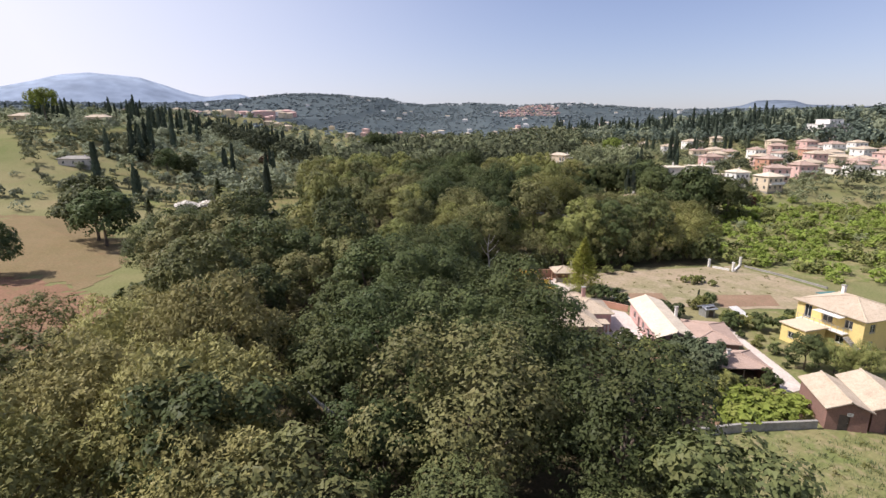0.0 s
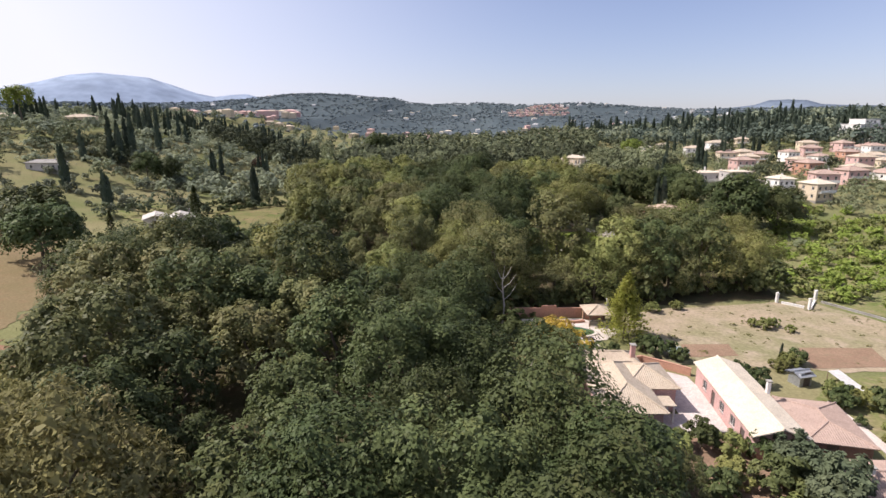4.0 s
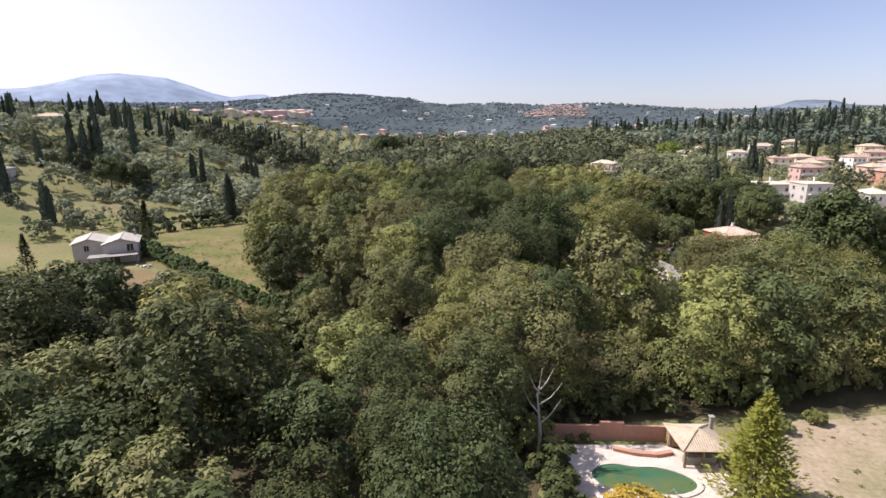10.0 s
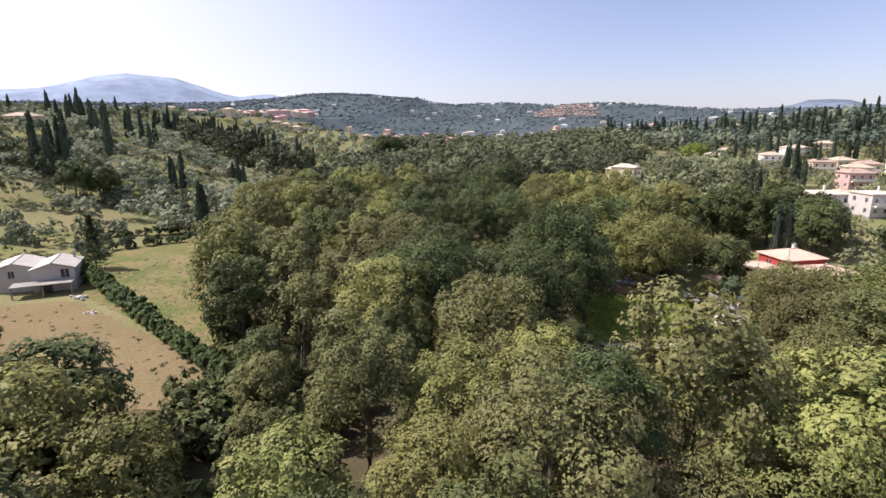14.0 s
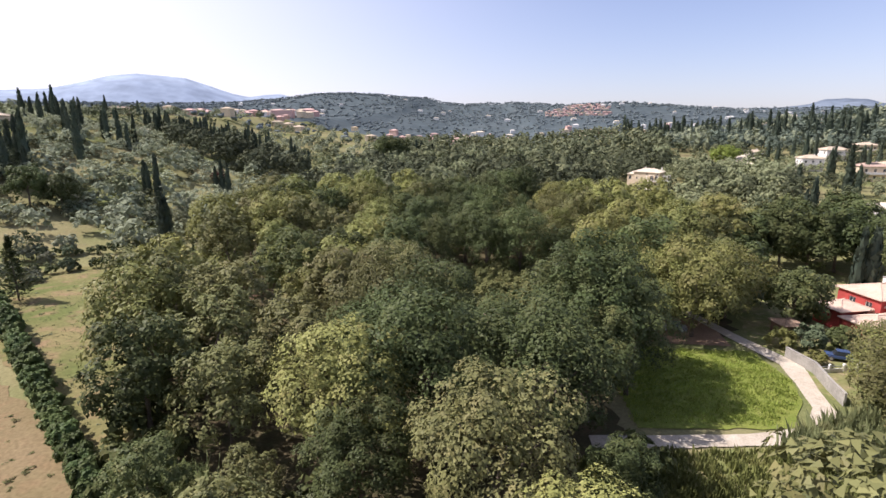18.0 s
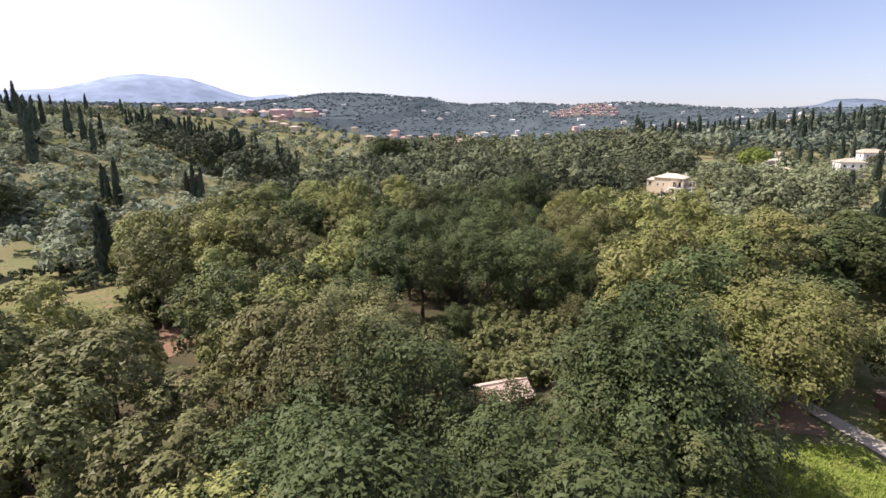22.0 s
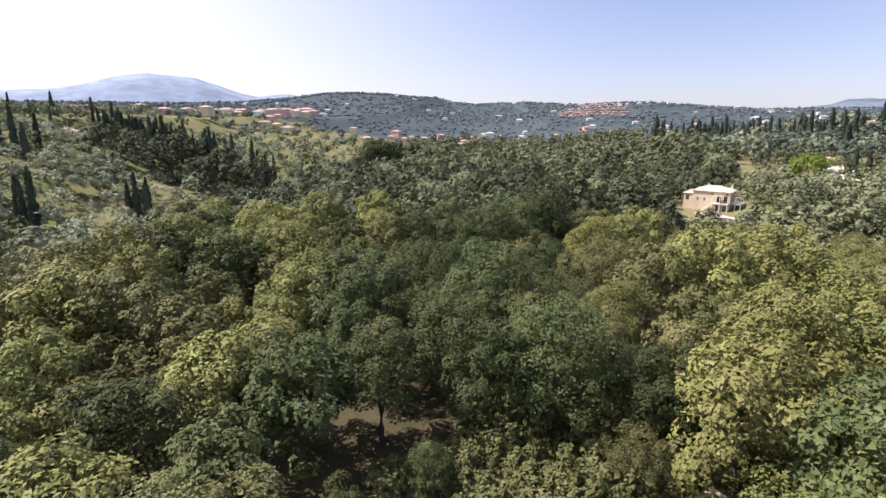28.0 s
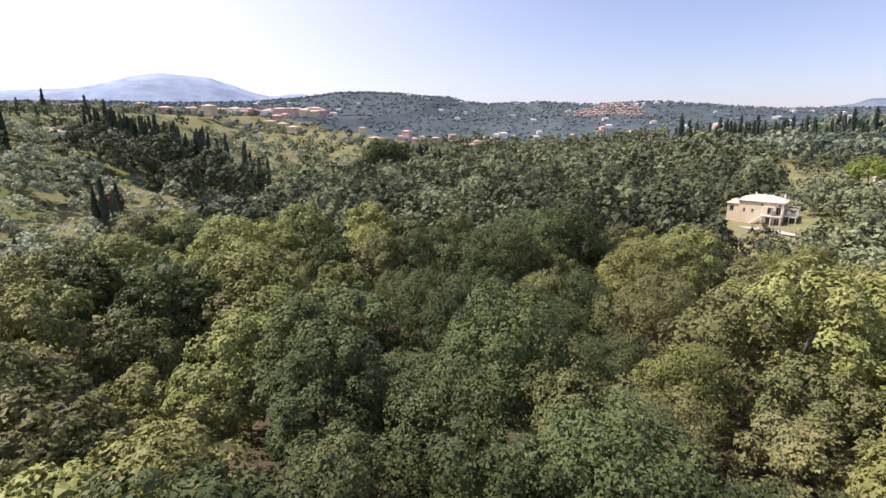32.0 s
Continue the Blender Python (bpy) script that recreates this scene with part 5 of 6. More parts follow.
VILLAGE = [
    (138, 222, 10, 9, 2, 18, CREAM, TILE_CREAM), (128, 228, 8, 8, 2, 10, WHITE, TILE_CREAM), (150, 236, 10, 9, 2, -12, ROSE, TILE_ORANGE), (168, 246, 11, 9, 2, 8, ROSE, TILE_ORANGE),
    (182, 262, 12, 9, 2, 14, CREAM, TILE_PALE), (196, 250, 9, 9, 2, -8, WHITE, TILE_ORANGE), (176, 285, 12, 10, 2, 20, SALMON, TILE_ORANGE), (200, 284, 10, 9, 3, 4, ROSE, TILE_PALE),
    (214, 272, 10, 9, 2, 12, CREAM, TILE_ORANGE), (226, 300, 11, 9, 2, -10, CREAM, TILE_PALE), (240, 286, 11, 10, 3, 10, ROSE, TILE_ORANGE), (152, 300, 12, 9, 2, 6, ROSE, TILE_ORANGE),
    (166, 320, 11, 9, 2, -16, CREAM, TILE_PALE), (206, 322, 10, 9, 2, 12, WHITE, TILE_ORANGE), (252, 318, 12, 10, 3, 18, WHITE, TILE_PALE), (268, 300, 11, 9, 3, -6, CREAM, TILE_ORANGE),
    (236, 342, 10, 9, 2, 5, SALMON, TILE_ORANGE), (180, 352, 12, 9, 2, 14, CREAM, TILE_PALE), (160, 376, 11, 9, 2, -8, WHITE, TILE_PALE), (138, 390, 10, 8, 1, 12, WHITE, TILE_PALE),
    (196, 418, 16, 10, 2, 8, WHITE, TILE_PALE), (222, 432, 11, 9, 2, -12, CREAM, TILE_PALE), (286, 338, 12, 9, 2, 10, CREAM, TILE_ORANGE), (118, 352, 8, 8, 2, -14, WHITE, TILE_CREAM), (129, 373, 10, 9, 2, -10, WHITE, TILE_CREAM),
    (122, 262, 9, 8, 1, 22, CREAM, TILE_PALE), (245, 392, 13, 9, 2, 0, CREAM, TILE_PALE), (290, 372, 11, 9, 2, 6, WHITE, TILE_PALE), (170, 450, 10, 8, 1, 4, WHITE, TILE_PALE),
]
for x, y, w, d, st, turn, wm, rm in VILLAGE:
    tone = {CREAM: "cream", WHITE: "white", ROSE: "dusty rose", SALMON: "salmon"}[wm]
    village_house(x, y, w * 0.84, d * 0.84, st, turn, wm, rm, f"{tone} {'two' if st == 2 else 'three' if st == 3 else 'single'}-storey village house with tiled hip roof")
spare = np.random.default_rng(12)
extra = []
while len(extra) < 20:
    x, y = spare.uniform(160, 310), spare.uniform(236, 400)
    if 0.4 * x + 165 < y < 0.4 * x + 280 and all(math.hypot(x - h[0], y - h[1]) > 13.5 for h in (*VILLAGE, *extra)) and math.hypot(x - 306, y - 424) > 40:
        k = len(extra)
        extra.append((x, y, spare.uniform(7, 11), spare.uniform(7, 9), 1 + (k % 3 > 0), spare.uniform(-20, 20), (WHITE, ROSE, CREAM, WHITE)[k % 4], (TILE_ORANGE, TILE_PALE, TILE_ORANGE)[k % 3]))
for x, y, w, d, st, turn, wm, rm in extra:
    tone = {CREAM: "cream", WHITE: "white", ROSE: "dusty rose", SALMON: "salmon"}[wm]
    village_house(x, y, w, d, st, turn, wm, rm, f"{tone} {'two' if st == 2 else 'single'}-storey village house with tiled hip roof")
for x, y, w, d, st, turn in ((106, 248, 15, 10, 2, 8), (117, 240, 9, 8, 2, 8), (122, 236, 7, 6, 1, 14)):
    village_house(x, y, w, d, st, turn, GREY_WALL, TILE_CREAM, "pale grey rendered block with flat roof", True)
hotel = village_house(306, 424, 31, 15, 4, 20, WHITE, WHITE, "large white stepped hotel on the hillside", True, "")
block(hotel, -8, 8, -5, 6, 12.25, 3.2, WHITE, front=((2, 0.9, 1.6, 1.5), (6, 0.9, 1.6, 1.5), (10, 0.9, 1.6, 1.5)), name="upper_storey")
part("upper_roof", box(-8.4, 8.4, -5.4, 6.4, 15.46, 15.75, bevel=0.04), WHITE, hotel)
for k, (half, deep) in enumerate(((14.6, 12.4), (12.0, 10.6), (9.4, 9.0))):
    part("terrace", box(-half, half, -deep, -7.7, 2.7 + 2.9 * k, 2.95 + 2.9 * k, bevel=0.04), WHITE, hotel)
    part("parapet", box(-half, half, -deep, -deep + 0.15, 2.952 + 2.9 * k, 3.8 + 2.9 * k), ROSE, hotel)
block(hotel, -17, 17, -16, -12.5, -2.5, 4.4, ROSE, front=tuple((1.5 + 3.6 * k, 1.6, 1.8, 1.9) for k in range(9)), name="base_wall")
part("base_roof", box(-17.3, 17.3, -16.3, -12.3, 1.902, 2.15, bevel=0.04), WHITE, hotel)

# far houses on the left ridge, the plain and the hills
FAR = [(-196, 398, 16, 10, 1, 10, WHITE, TILE_PALE), (-330, 575, 30, 12, 2, 0, SALMON, TILE_ORANGE), (-252, 330, 22, 9, 1, 12, CREAM, TILE_PALE), (-206, 322, 14, 8, 1, 0, CREAM, TILE_PALE), (-168, 242, 13, 6, 1, 5, GREY_WALL, CONCRETE),
       (66, 515, 12, 10, 1, 0, CREAM, TILE_PALE), (88, 520, 14, 9, 1, 12, WHITE, TILE_PALE), (104, 524, 10, 8, 1, 0, WHITE, TILE_PALE), (124, 540, 10, 9, 2, 0, CREAM, TILE_ORANGE), (170, 560, 12, 9, 1, 0, WHITE, TILE_PALE), (-70, 530, 14, 9, 1, 0, SALMON, TILE_ORANGE)]
for x, y, w, d, st, turn, wm, rm in FAR:
    village_house(x, y, w, d, st, turn, wm, rm, "low pale house among far trees", False, "scattered far houses")


def by_bearing(deg, dist):
    return dist * math.sin(radians(deg)), dist * math.cos(radians(deg))


# the terracotta hillside resort, houses in rows up the slope
for k in range(62):
    row = k // 13
    a = 6.1 + 0.47 * (k % 13) + 0.25 * (row % 2) + rng.uniform(-0.12, 0.12)
    if row == 4:
        a = 8.0 + 0.36 * (k % 13)
    x, y = by_bearing(a, 1600 + 62 * row + rng.uniform(-12, 12))
    village_house(x, y, rng.uniform(8, 14), 8, 1, rng.uniform(-12, 12), (ROSE, PINK, CREAM)[k % 3], (ROSE, TILE_ORANGE)[k % 2], "terracotta holiday house on the far hillside", False, "hillside resort houses", ground_at(x, y) + 2.5, True)
# scattered white specks of houses over the far hills and plain
for k in range(120):
    a, dist = rng.uniform(-27, 30), (rng.uniform(650, 1000) if k % 2 else rng.uniform(1000, 2300))
    x, y = by_bearing(a, dist)
    village_house(x, y, rng.uniform(7, 13) * (0.9 if dist < 1000 else 1.2), rng.uniform(5, 8), 1 + (k % 5 == 0), rng.uniform(-20, 20), (WHITE, CREAM, WHITE, ROSE)[k % 4], (WHITE, TILE_PALE, TILE_CREAM, ROSE)[k % 4], "small pale house on the far hills", False, "far hill houses", ground_at(x, y) + rng.uniform(2.5, 6), True)
# the pink and white town beyond the cypresses
for k in range(46):
    x, y = by_bearing(rng.uniform(-26.5, -15.5), rng.uniform(900, 1080))
    village_house(x, y, rng.uniform(11, 22), rng.uniform(9, 12), int(rng.integers(2, 4)), rng.uniform(-20, 20), (ROSE, CREAM, PINK, WHITE)[k % 4], (ROSE, TILE_PALE)[k % 2], "pink and cream town house on the plain", k % 3 == 0, "town houses", ground_at(x, y) + 3, True)

# ---- single trees that stand out ----
def shrub_kind(name, label, category, seed, h, a, material, count, size, boughs=9, group="", **more):
    thing = empty(name, 0, 0, 0, 0, label, category, group)
    part("crown", crown_mesh("crown", seed, a, h * 0.48, h * 0.5, boughs, count, size, material, 0, **more), None, thing)
    part("stem", tube(bmesh.new(), [(0, 0, -0.2), (0.05, 0, h * 0.25), (0, 0.05, h * 0.5)], [0.02 * h + 0.03, 0.02 * h, 0.01 * h], 5), BARK, thing)
    return thing


def conifer(name, x, y, h, a, material, label, count=5200, size=0.5):
    """A spreading conifer: whorls of drooping branches, narrowing to a tip."""
    thing = empty(name, x, y, ground_at(x, y), 0, label, "conifer")
    r = np.random.default_rng(int(h * 100))
    z = r.uniform(0.08, 1, count) ** 0.9
    tier = np.abs(((z * 11) % 1) - 0.5)
    spoke = r.integers(0, 9, count)
    rad = 1.12 * a * (1 - z) ** 0.85 * r.uniform(0.2, 1, count) ** 0.6 * (0.6 + 0.8 * tier) * (0.5 + 0.75 * ((spoke * 7 + (z * 11).astype(int) * 5) % 9) / 8) + 0.08
    t = (spoke * 0.698 + z * 23) + r.normal(0, 0.22, count)
    P = np.stack([rad * np.cos(t), rad * np.sin(t), z * h - 0.12 * rad + 0.25 * r.standard_normal(count)], 1)
    T = np.stack([np.cos(t), np.sin(t), np.full(count, 0.25)], 1) + 0.35 * r.standard_normal((count, 3))
    T /= np.linalg.norm(T, axis=1, keepdims=True)
    B = np.cross(T, np.array((0, 0, 1.0)) + 0.5 * r.standard_normal((count, 3)))
    B /= np.linalg.norm(B, axis=1, keepdims=True)
    L = size * r.uniform(0.7, 1.4, count)[:, None]
    cards = np.stack([P - T * L * 0.5, P + B * L * 0.2, P + T * L * 0.6, P - B * L * 0.2], 1).reshape(-1, 3)
    part("crown", mesh_of("crown", cards, [(4 * i, 4 * i + 1, 4 * i + 2, 4 * i + 3) for i in range(count)], material), None, thing)
    part("trunk", tube(bmesh.new(), [(0, 0, -0.2), (0, 0, h * 0.5), (0, 0, h * 0.97)], [0.2, 0.12, 0.03], 7), BARK, thing)
    return thing


conifer("conifer", 28.9, 103.4, 10.8, 5.1, LEAF_PINE, "yellow-green young conifer beside the pool", 6400, 0.44)
conifer("conifer", -86.0, 199.0, 13.0, 3.6, LEAF_DARK, "dark green conifer at the end of the hedge", 1600, 0.7)
for x, y, h, a in ((-98, 172, 9, 2.4), (-55, 214, 7, 2.2)):
    conifer("conifer", x, y, h, a, LEAF_DARK, "young dark conifer at the field edge", 1000, 0.6)

willow = [tree_kind("willow", "large olive-green willow with fine drooping foliage", "tree", 200 + k, 17.0, 6.6, LEAF_WILLOW, 13000, 0.36, 28, 0, 3, "willows", slim=0.4, droop=0.35) for k in range(2)]
for k, (x, y, s) in enumerate(((-24, 50, 1.06), (-31, 40, 1.0), (-20, 38, 1.0), (-35, 52, 0.92), (-29, 27, 1.0), (-15, 29, 0.9), (-40, 34, 0.92), (-37, 63, 0.8))):
    place(willow[k % 2], x, y, s)
gold = tree_kind("golden_tree", "small tree with golden orange leaves by the pool", "tree", 220, 5.6, 2.7, LEAF_GOLD, 3600, 0.26, 16, 0, 2)
g_ = place(gold, 15.4, 95.6, 1.3)
g_.scale.z *= 0.8
g_ = place(gold, 18.3, 95.2, 1.1)
g_.scale.z *= 0.8
big_dark = [tree_kind("broadleaf_tree", "large spreading dark green tree standing apart from the wood", "tree", 230 + k, 15.0, 6.6, LEAF_DARK, 5200, 0.62, 20, 0, 3, "large trees") for k in range(2)]
for k, (x, y, s) in enumerate(((-100, 148, 1.3), (-94, 142, 1.15), (-136, 259, 0.85), (-128, 262, 0.75), (88, 184, 1.25), (95, 190, 1.2), (101, 183, 1.0), (-68, 149, 0.62), (-45, 122, 1.05), (-37, 127, 0.95), (-101, 112, 0.85), (56, 196, 0.7), (50, 206, 0.9), (-58, 444, 1.35), (-50, 447, 1.2), (70, 232, 0.95), (77, 229, 1.0), (86, 216, 0.9), (63, 231, 0.95), (73, 233, 1.0), (83, 229, 0.95), (91, 221, 0.9), (92, 237, 0.9), (81, 243, 0.9), (96, 250, 0.8), (88, 258, 0.8))):
    place(big_dark[k % 2], x, y, s)
light_big = [tree_kind("broadleaf_tree", "bushy light green tree beside the wood", "tree", 240 + k, 12.5, 6.0, LEAF_LIGHT, 7600, 0.3, 21, 0, 2, "light trees", slim=0.6) for k in range(2)]
olive_big = [tree_kind("broadleaf_tree", "rounded olive-brown tree beside the wood", "tree", 246 + k, 11.5, 5.6, LEAF_OLIVE, 6800, 0.3, 18, 0, 2, "light trees", slim=0.5) for k in range(2)]
for k, (x, y, s, kind) in enumerate(((49, 163, 1.0, olive_big), (54, 168, 0.95, light_big), (57, 174.5, 0.85, olive_big), (60, 180, 0.6, light_big), (63, 172, 0.85, olive_big), (67, 179, 0.6, light_big), (72, 174, 0.7, light_big), (46, 146, 0.85, olive_big), (54, 150, 1.2, olive_big), (61, 158, 1.15, light_big), (53, 160, 1.0, olive_big), (68, 148, 0.9, light_big), (66, 168, 0.85, olive_big), (58, 166, 0.7, light_big),
                                     (70, 138, 0.8, light_big), (78, 164, 0.7, light_big), (74, 172, 0.8, olive_big), (88, 178, 0.75, olive_big),
                                     (13, 119.5, 0.75, light_big), (21, 121, 0.8, olive_big), (29, 122, 0.9, light_big), (37, 124, 0.9, light_big), (45, 126, 0.95, olive_big), (54, 128, 0.9, light_big), (62, 132, 0.9, light_big), (33, 131, 0.9, olive_big), (24, 130, 0.85, light_big),
                                     (48, 222, 0.9, light_big), (56, 230, 0.95, light_big), (66, 238, 0.9, olive_big), (76, 250, 0.95, light_big), (50, 238, 0.95, light_big), (58, 250, 0.9, olive_big), (68, 262, 0.9, light_big), (78, 276, 0.9, light_big), (86, 292, 0.6, light_big), (-57, 69, 0.85, olive_big), (-53, 55, 0.7, olive_big), (-49, 46, 0.75, olive_big), (-55, 60, 0.5, light_big), (-70, 128, 0.75, olive_big), (-65, 121, 0.8, olive_big),
                                     (48, 262, 0.9, light_big), (40, 248, 0.95, light_big), (58, 274, 0.95, light_big), (70, 288, 0.6, light_big), (47, 278, 0.9, olive_big), (58, 296, 0.7, light_big))):
    place(kind[k % 2], x, y, s)
plum = shrub_kind("plum_tree", "small plum tree with dark purple leaves", "tree", 260, 5.5, 2.6, LEAF_PURPLE, 900, 0.4)
for x, y, s in ((118, 200, 1.0), (-112, 330, 1.3), (68, 196, 0.7)):
    place(plum, x, y, s)
stone_pine = empty("stone_pine", 118, 371, ground_at(118, 371), 0, "umbrella-shaped bright green stone pine", "pine")
part("crown", crown_mesh("crown", 270, 6.5, 2.2, 8.0, 18, 1500, 0.8, LEAF_BRIGHT, 0), None, stone_pine)
part("trunk", trunk_mesh(270, 7.5, 0.3), BARK, stone_pine)
stone_pine2 = copy_thing(stone_pine, pose(-220, 298, ground_at(-220, 298) + 4))
tagged(stone_pine2, "tall round-headed stone pine on the ridge")
stone_pine2.scale = (1.15, 1.15, 1.35)

dead = empty("dead_tree", 9.7, 107.4, 0, 0, "bare bleached dead tree with forked branches", "dead tree")
part("trunk", tube(bmesh.new(), [(0, 0, -0.2), (0.2, 0, 4), (-0.2, 0.2, 8), (0.1, 0, 11.0)], [0.22, 0.17, 0.12, 0.05], 6), DEADWOOD, dead)
for k, (z, dx, dy, up) in enumerate(((5.0, 2.2, 0.4, 2.6), (6.2, -1.8, 0.6, 2.8), (7.2, 2.0, -0.5, 2.6), (8.4, -1.2, -0.4, 2.2), (8.8, 1.3, 0.5, 2.0))):
    part("branch", tube(bmesh.new(), [(0, 0, z), (dx * 0.5, dy * 0.5, z + up * 0.35), (dx, dy, z + up)], [0.09, 0.06, 0.02], 5), DEADWOOD, dead)
snag = empty("broken_branch", -7.5, 37.0, 11.0, 30, "broken pale branch caught in a treetop", "branch")
for k in range(4):
    part("limb", tube(bmesh.new(), [(0, 0, 0), (-0.8 - 0.2 * k, 0.4 * k - 0.5, 0.7), (-1.8 - 0.3 * k, 0.8 * k - 1.0, 2.0 + 0.2 * k)], [0.13, 0.08, 0.03], 5), DEADWOOD, snag)
part("butt", tube(bmesh.new(), [(0.7, 0, -2.5), (0.3, 0, -1.0), (0, 0, 0.1)], [0.18, 0.16, 0.12], 6), DEADWOOD, snag)

# ---- hedge of young conifers between the two fields ----
hedge_kind = [shrub_kind("hedge_shrub", "dense dark green hedge conifer", "hedge", 280 + k, 3.6, 1.35, LEAF_HEDGE, 800, 0.42, 8, "field hedge") for k in range(2)]
for k in range(54):
    u = k / 53
    place(hedge_kind[k % 2], -86 + 57 * u + rng.uniform(-0.3, 0.3), 194.3 - 48.6 * u + rng.uniform(-0.3, 0.3), rng.uniform(0.95, 1.3))

# ---- cypresses ----
cyp = [cypress_kind(300, 13.0, 1.3, 230, 1.35), cypress_kind(301, 15.0, 1.1, 230, 1.35), cypress_kind(302, 10.0, 1.05, 170, 1.3)]
CYP_GROUPS = [(-189, 337, 4, 9, 5), (-174, 322, 3, 6, 6), (-206, 352, 6, 12, 8), (-150, 224, 2, 2, 1.5), (-80, 240, 2, 1.6, 1.0), (-97, 395, 5, 6, 3), (-118, 392, 4, 6, 3), (75, 208, 2, 2.2, 1.2), (-232, 318, 8, 9, 5), (-124, 214, 3, 4, 2), (-160, 340, 5, 8, 6), (-120, 300, 3, 6, 5), (-104, 320, 4, 5, 4), (150, 345, 4, 14, 5), (170, 400, 5, 16, 6), (208, 380, 4, 14, 6), (110, 300, 2, 3, 2), (94, 262, 2, 4, 3), (132, 300, 3, 6, 3), (-46, 470, 6, 8, 3), (-26, 462, 4, 6, 3)]
for x, y, n, sx, sy in CYP_GROUPS:
    for k in range(n):
        place(cyp[int(rng.integers(2))], x + rng.uniform(-sx, sx), y + rng.uniform(-sy, sy), rng.uniform(0.8, 1.25), sink=0.3)
for x, y, s in ((-158, 270, 1.45), (-155.5, 273, 1.3), (-153, 279, 1.55), (-157, 281, 1.35), (-150, 275, 1.0), (-155, 306, 1.55), (-163, 284, 1.2), (-166, 262, 1.1)):
    place(cyp[int(rng.integers(2))], x, y, s, sink=0.3)
for k in range(90):
    u = rng.uniform(0, 1)
    x, y = -224 + 100 * u + rng.uniform(-5, 5), 463 - 46 * u + rng.uniform(-9, 9)
    place(cyp[int(rng.integers(2))], x, y, rng.uniform(0.75, 1.2), sink=0.3)
for k in range(30):
    x, y = by_bearing(rng.uniform(-46, -26), rng.uniform(430, 620))
    place(cyp[int(rng.integers(3))], x, y, rng.uniform(0.7, 1.15), sink=0.3)

belt = []
for k in range(200):
    a = rng.uniform(12.0, 36)
    x, y = by_bearing(a, rng.uniform(560, 640) if a < 22 else rng.uniform(500, 600))
    belt.append((x, y, rng.uniform(1.1, 1.75), 1.0))
cyp_raw = [raw_of(c.data) for k in cyp for c in k.children if c.name.startswith("crown")]
joined("cypress_belt", cyp_raw, belt, LEAF_CYPRESS, "dense belt of dark cypresses along the ridge", "cypresses", 0.5)

# ---- olives, fruit trees and shrubs ----
olive = [shrub_kind("olive_tree", "grey-green olive tree on the terraces", "olive tree", 320 + k, 4.4, 2.3, LEAF_GREY, 700, 0.5, 9, "terrace olives") for k in range(2)]
for k in range(70):
    x, y = rng.uniform(-178, -88), rng.uniform(192, 292)
    if abs(x + 136) < 12 and abs(y - 259) < 10 or (x > -104 and y < 200):
        continue
    place(olive[k % 2], x, y, rng.uniform(0.5, 1.15), sink=0.2)
shrub = [shrub_kind("shrub", "rounded dark green garden shrub", "shrub", 330 + k, 3.0, 1.7, LEAF_DARK, 1300, 0.32, 9, "garden shrubs") for k in range(2)]
shrub_l = [shrub_kind("shrub", "leafy light green garden shrub", "shrub", 334 + k, 2.6, 1.6, LEAF_LIGHT, 1300, 0.32, 9, "garden shrubs") for k in range(2)]
grey_shrub = shrub_kind("shrub", "grey-green garden shrub with fine leaves", "shrub", 338, 3.4, 1.8, LEAF_MID, 1300, 0.34, 9, "garden shrubs")
GARDEN = [(20, 73.5, 1.0), (22.6, 74.2, 0.9), (25, 73.6, 1.0), (27.6, 74.0, 1.1), (30.2, 73.2, 1.0), (33, 72.2, 1.0), (35.4, 71.0, 1.2), (22, 68, 1.3), (25.4, 66.4, 1.2), (28.4, 68.4, 1.1), (31.6, 66.6, 1.4), (33.8, 62.8, 1.3), (29.8, 61.4, 1.4), (26, 60, 1.4), (33, 58.6, 1.2), (28.6, 56, 1.3), (25, 55, 1.4), (36.6, 61.6, 1.0), (38.4, 62.0, 0.7), (40.6, 61.6, 0.7), (42.8, 62.2, 0.8), (35, 67.6, 1.1)]
for k, (x, y, s) in enumerate(GARDEN):
    place((shrub[0], grey_shrub, shrub_l[1], shrub[1], shrub_l[0])[k % 5], x, y, s * 0.95)
for k, (x, y, s) in enumerate(((49.8, 72.3, 0.55), (48.6, 75.0, 0.45), (53.0, 81.6, 1.0), (51.6, 82.6, 0.9), (48.6, 82.0, 0.9), (49.4, 84.4, 1.0), (50.8, 94.4, 0.8), (49.0, 93.2, 0.9), (48.2, 78.6, 0.4), (50.6, 77.6, 0.4), (56.2, 81.2, 0.8), (59.0, 84.0, 0.7), (50.4, 69.6, 0.4), (47.0, 92.6, 0.7), (62, 88, 0.5), (66, 89, 0.4), (48.6, 68.0, 0.3), (57, 69, 0.9), (59, 67, 1.0))):
    place((shrub[0], shrub_l[0], shrub[1], shrub_l[1])[k % 4], x, y, s)
for k in range(30):
    u = (k % 15) / 14
    x, y = (-99 + 30 * u, 213 + 25 * u) if k < 15 else (-106 + 30 * u, 227 + 22 * u)
    place((shrub[k % 2], grey_shrub)[k % 7 == 3], x + rng.uniform(-0.8, 0.8), y + rng.uniform(-0.8, 0.8), rng.uniform(0.6, 1.1))
place(light_big[0], 54.2, 66.2, 0.40)
place(light_big[1], 57.2, 64.6, 0.38)
place(big_dark[0], 50.8, 67.4, 0.36)
place(grey_shrub, 35.6, 65.6, 1.5)
place(grey_shrub, 34.2, 68.8, 1.2)
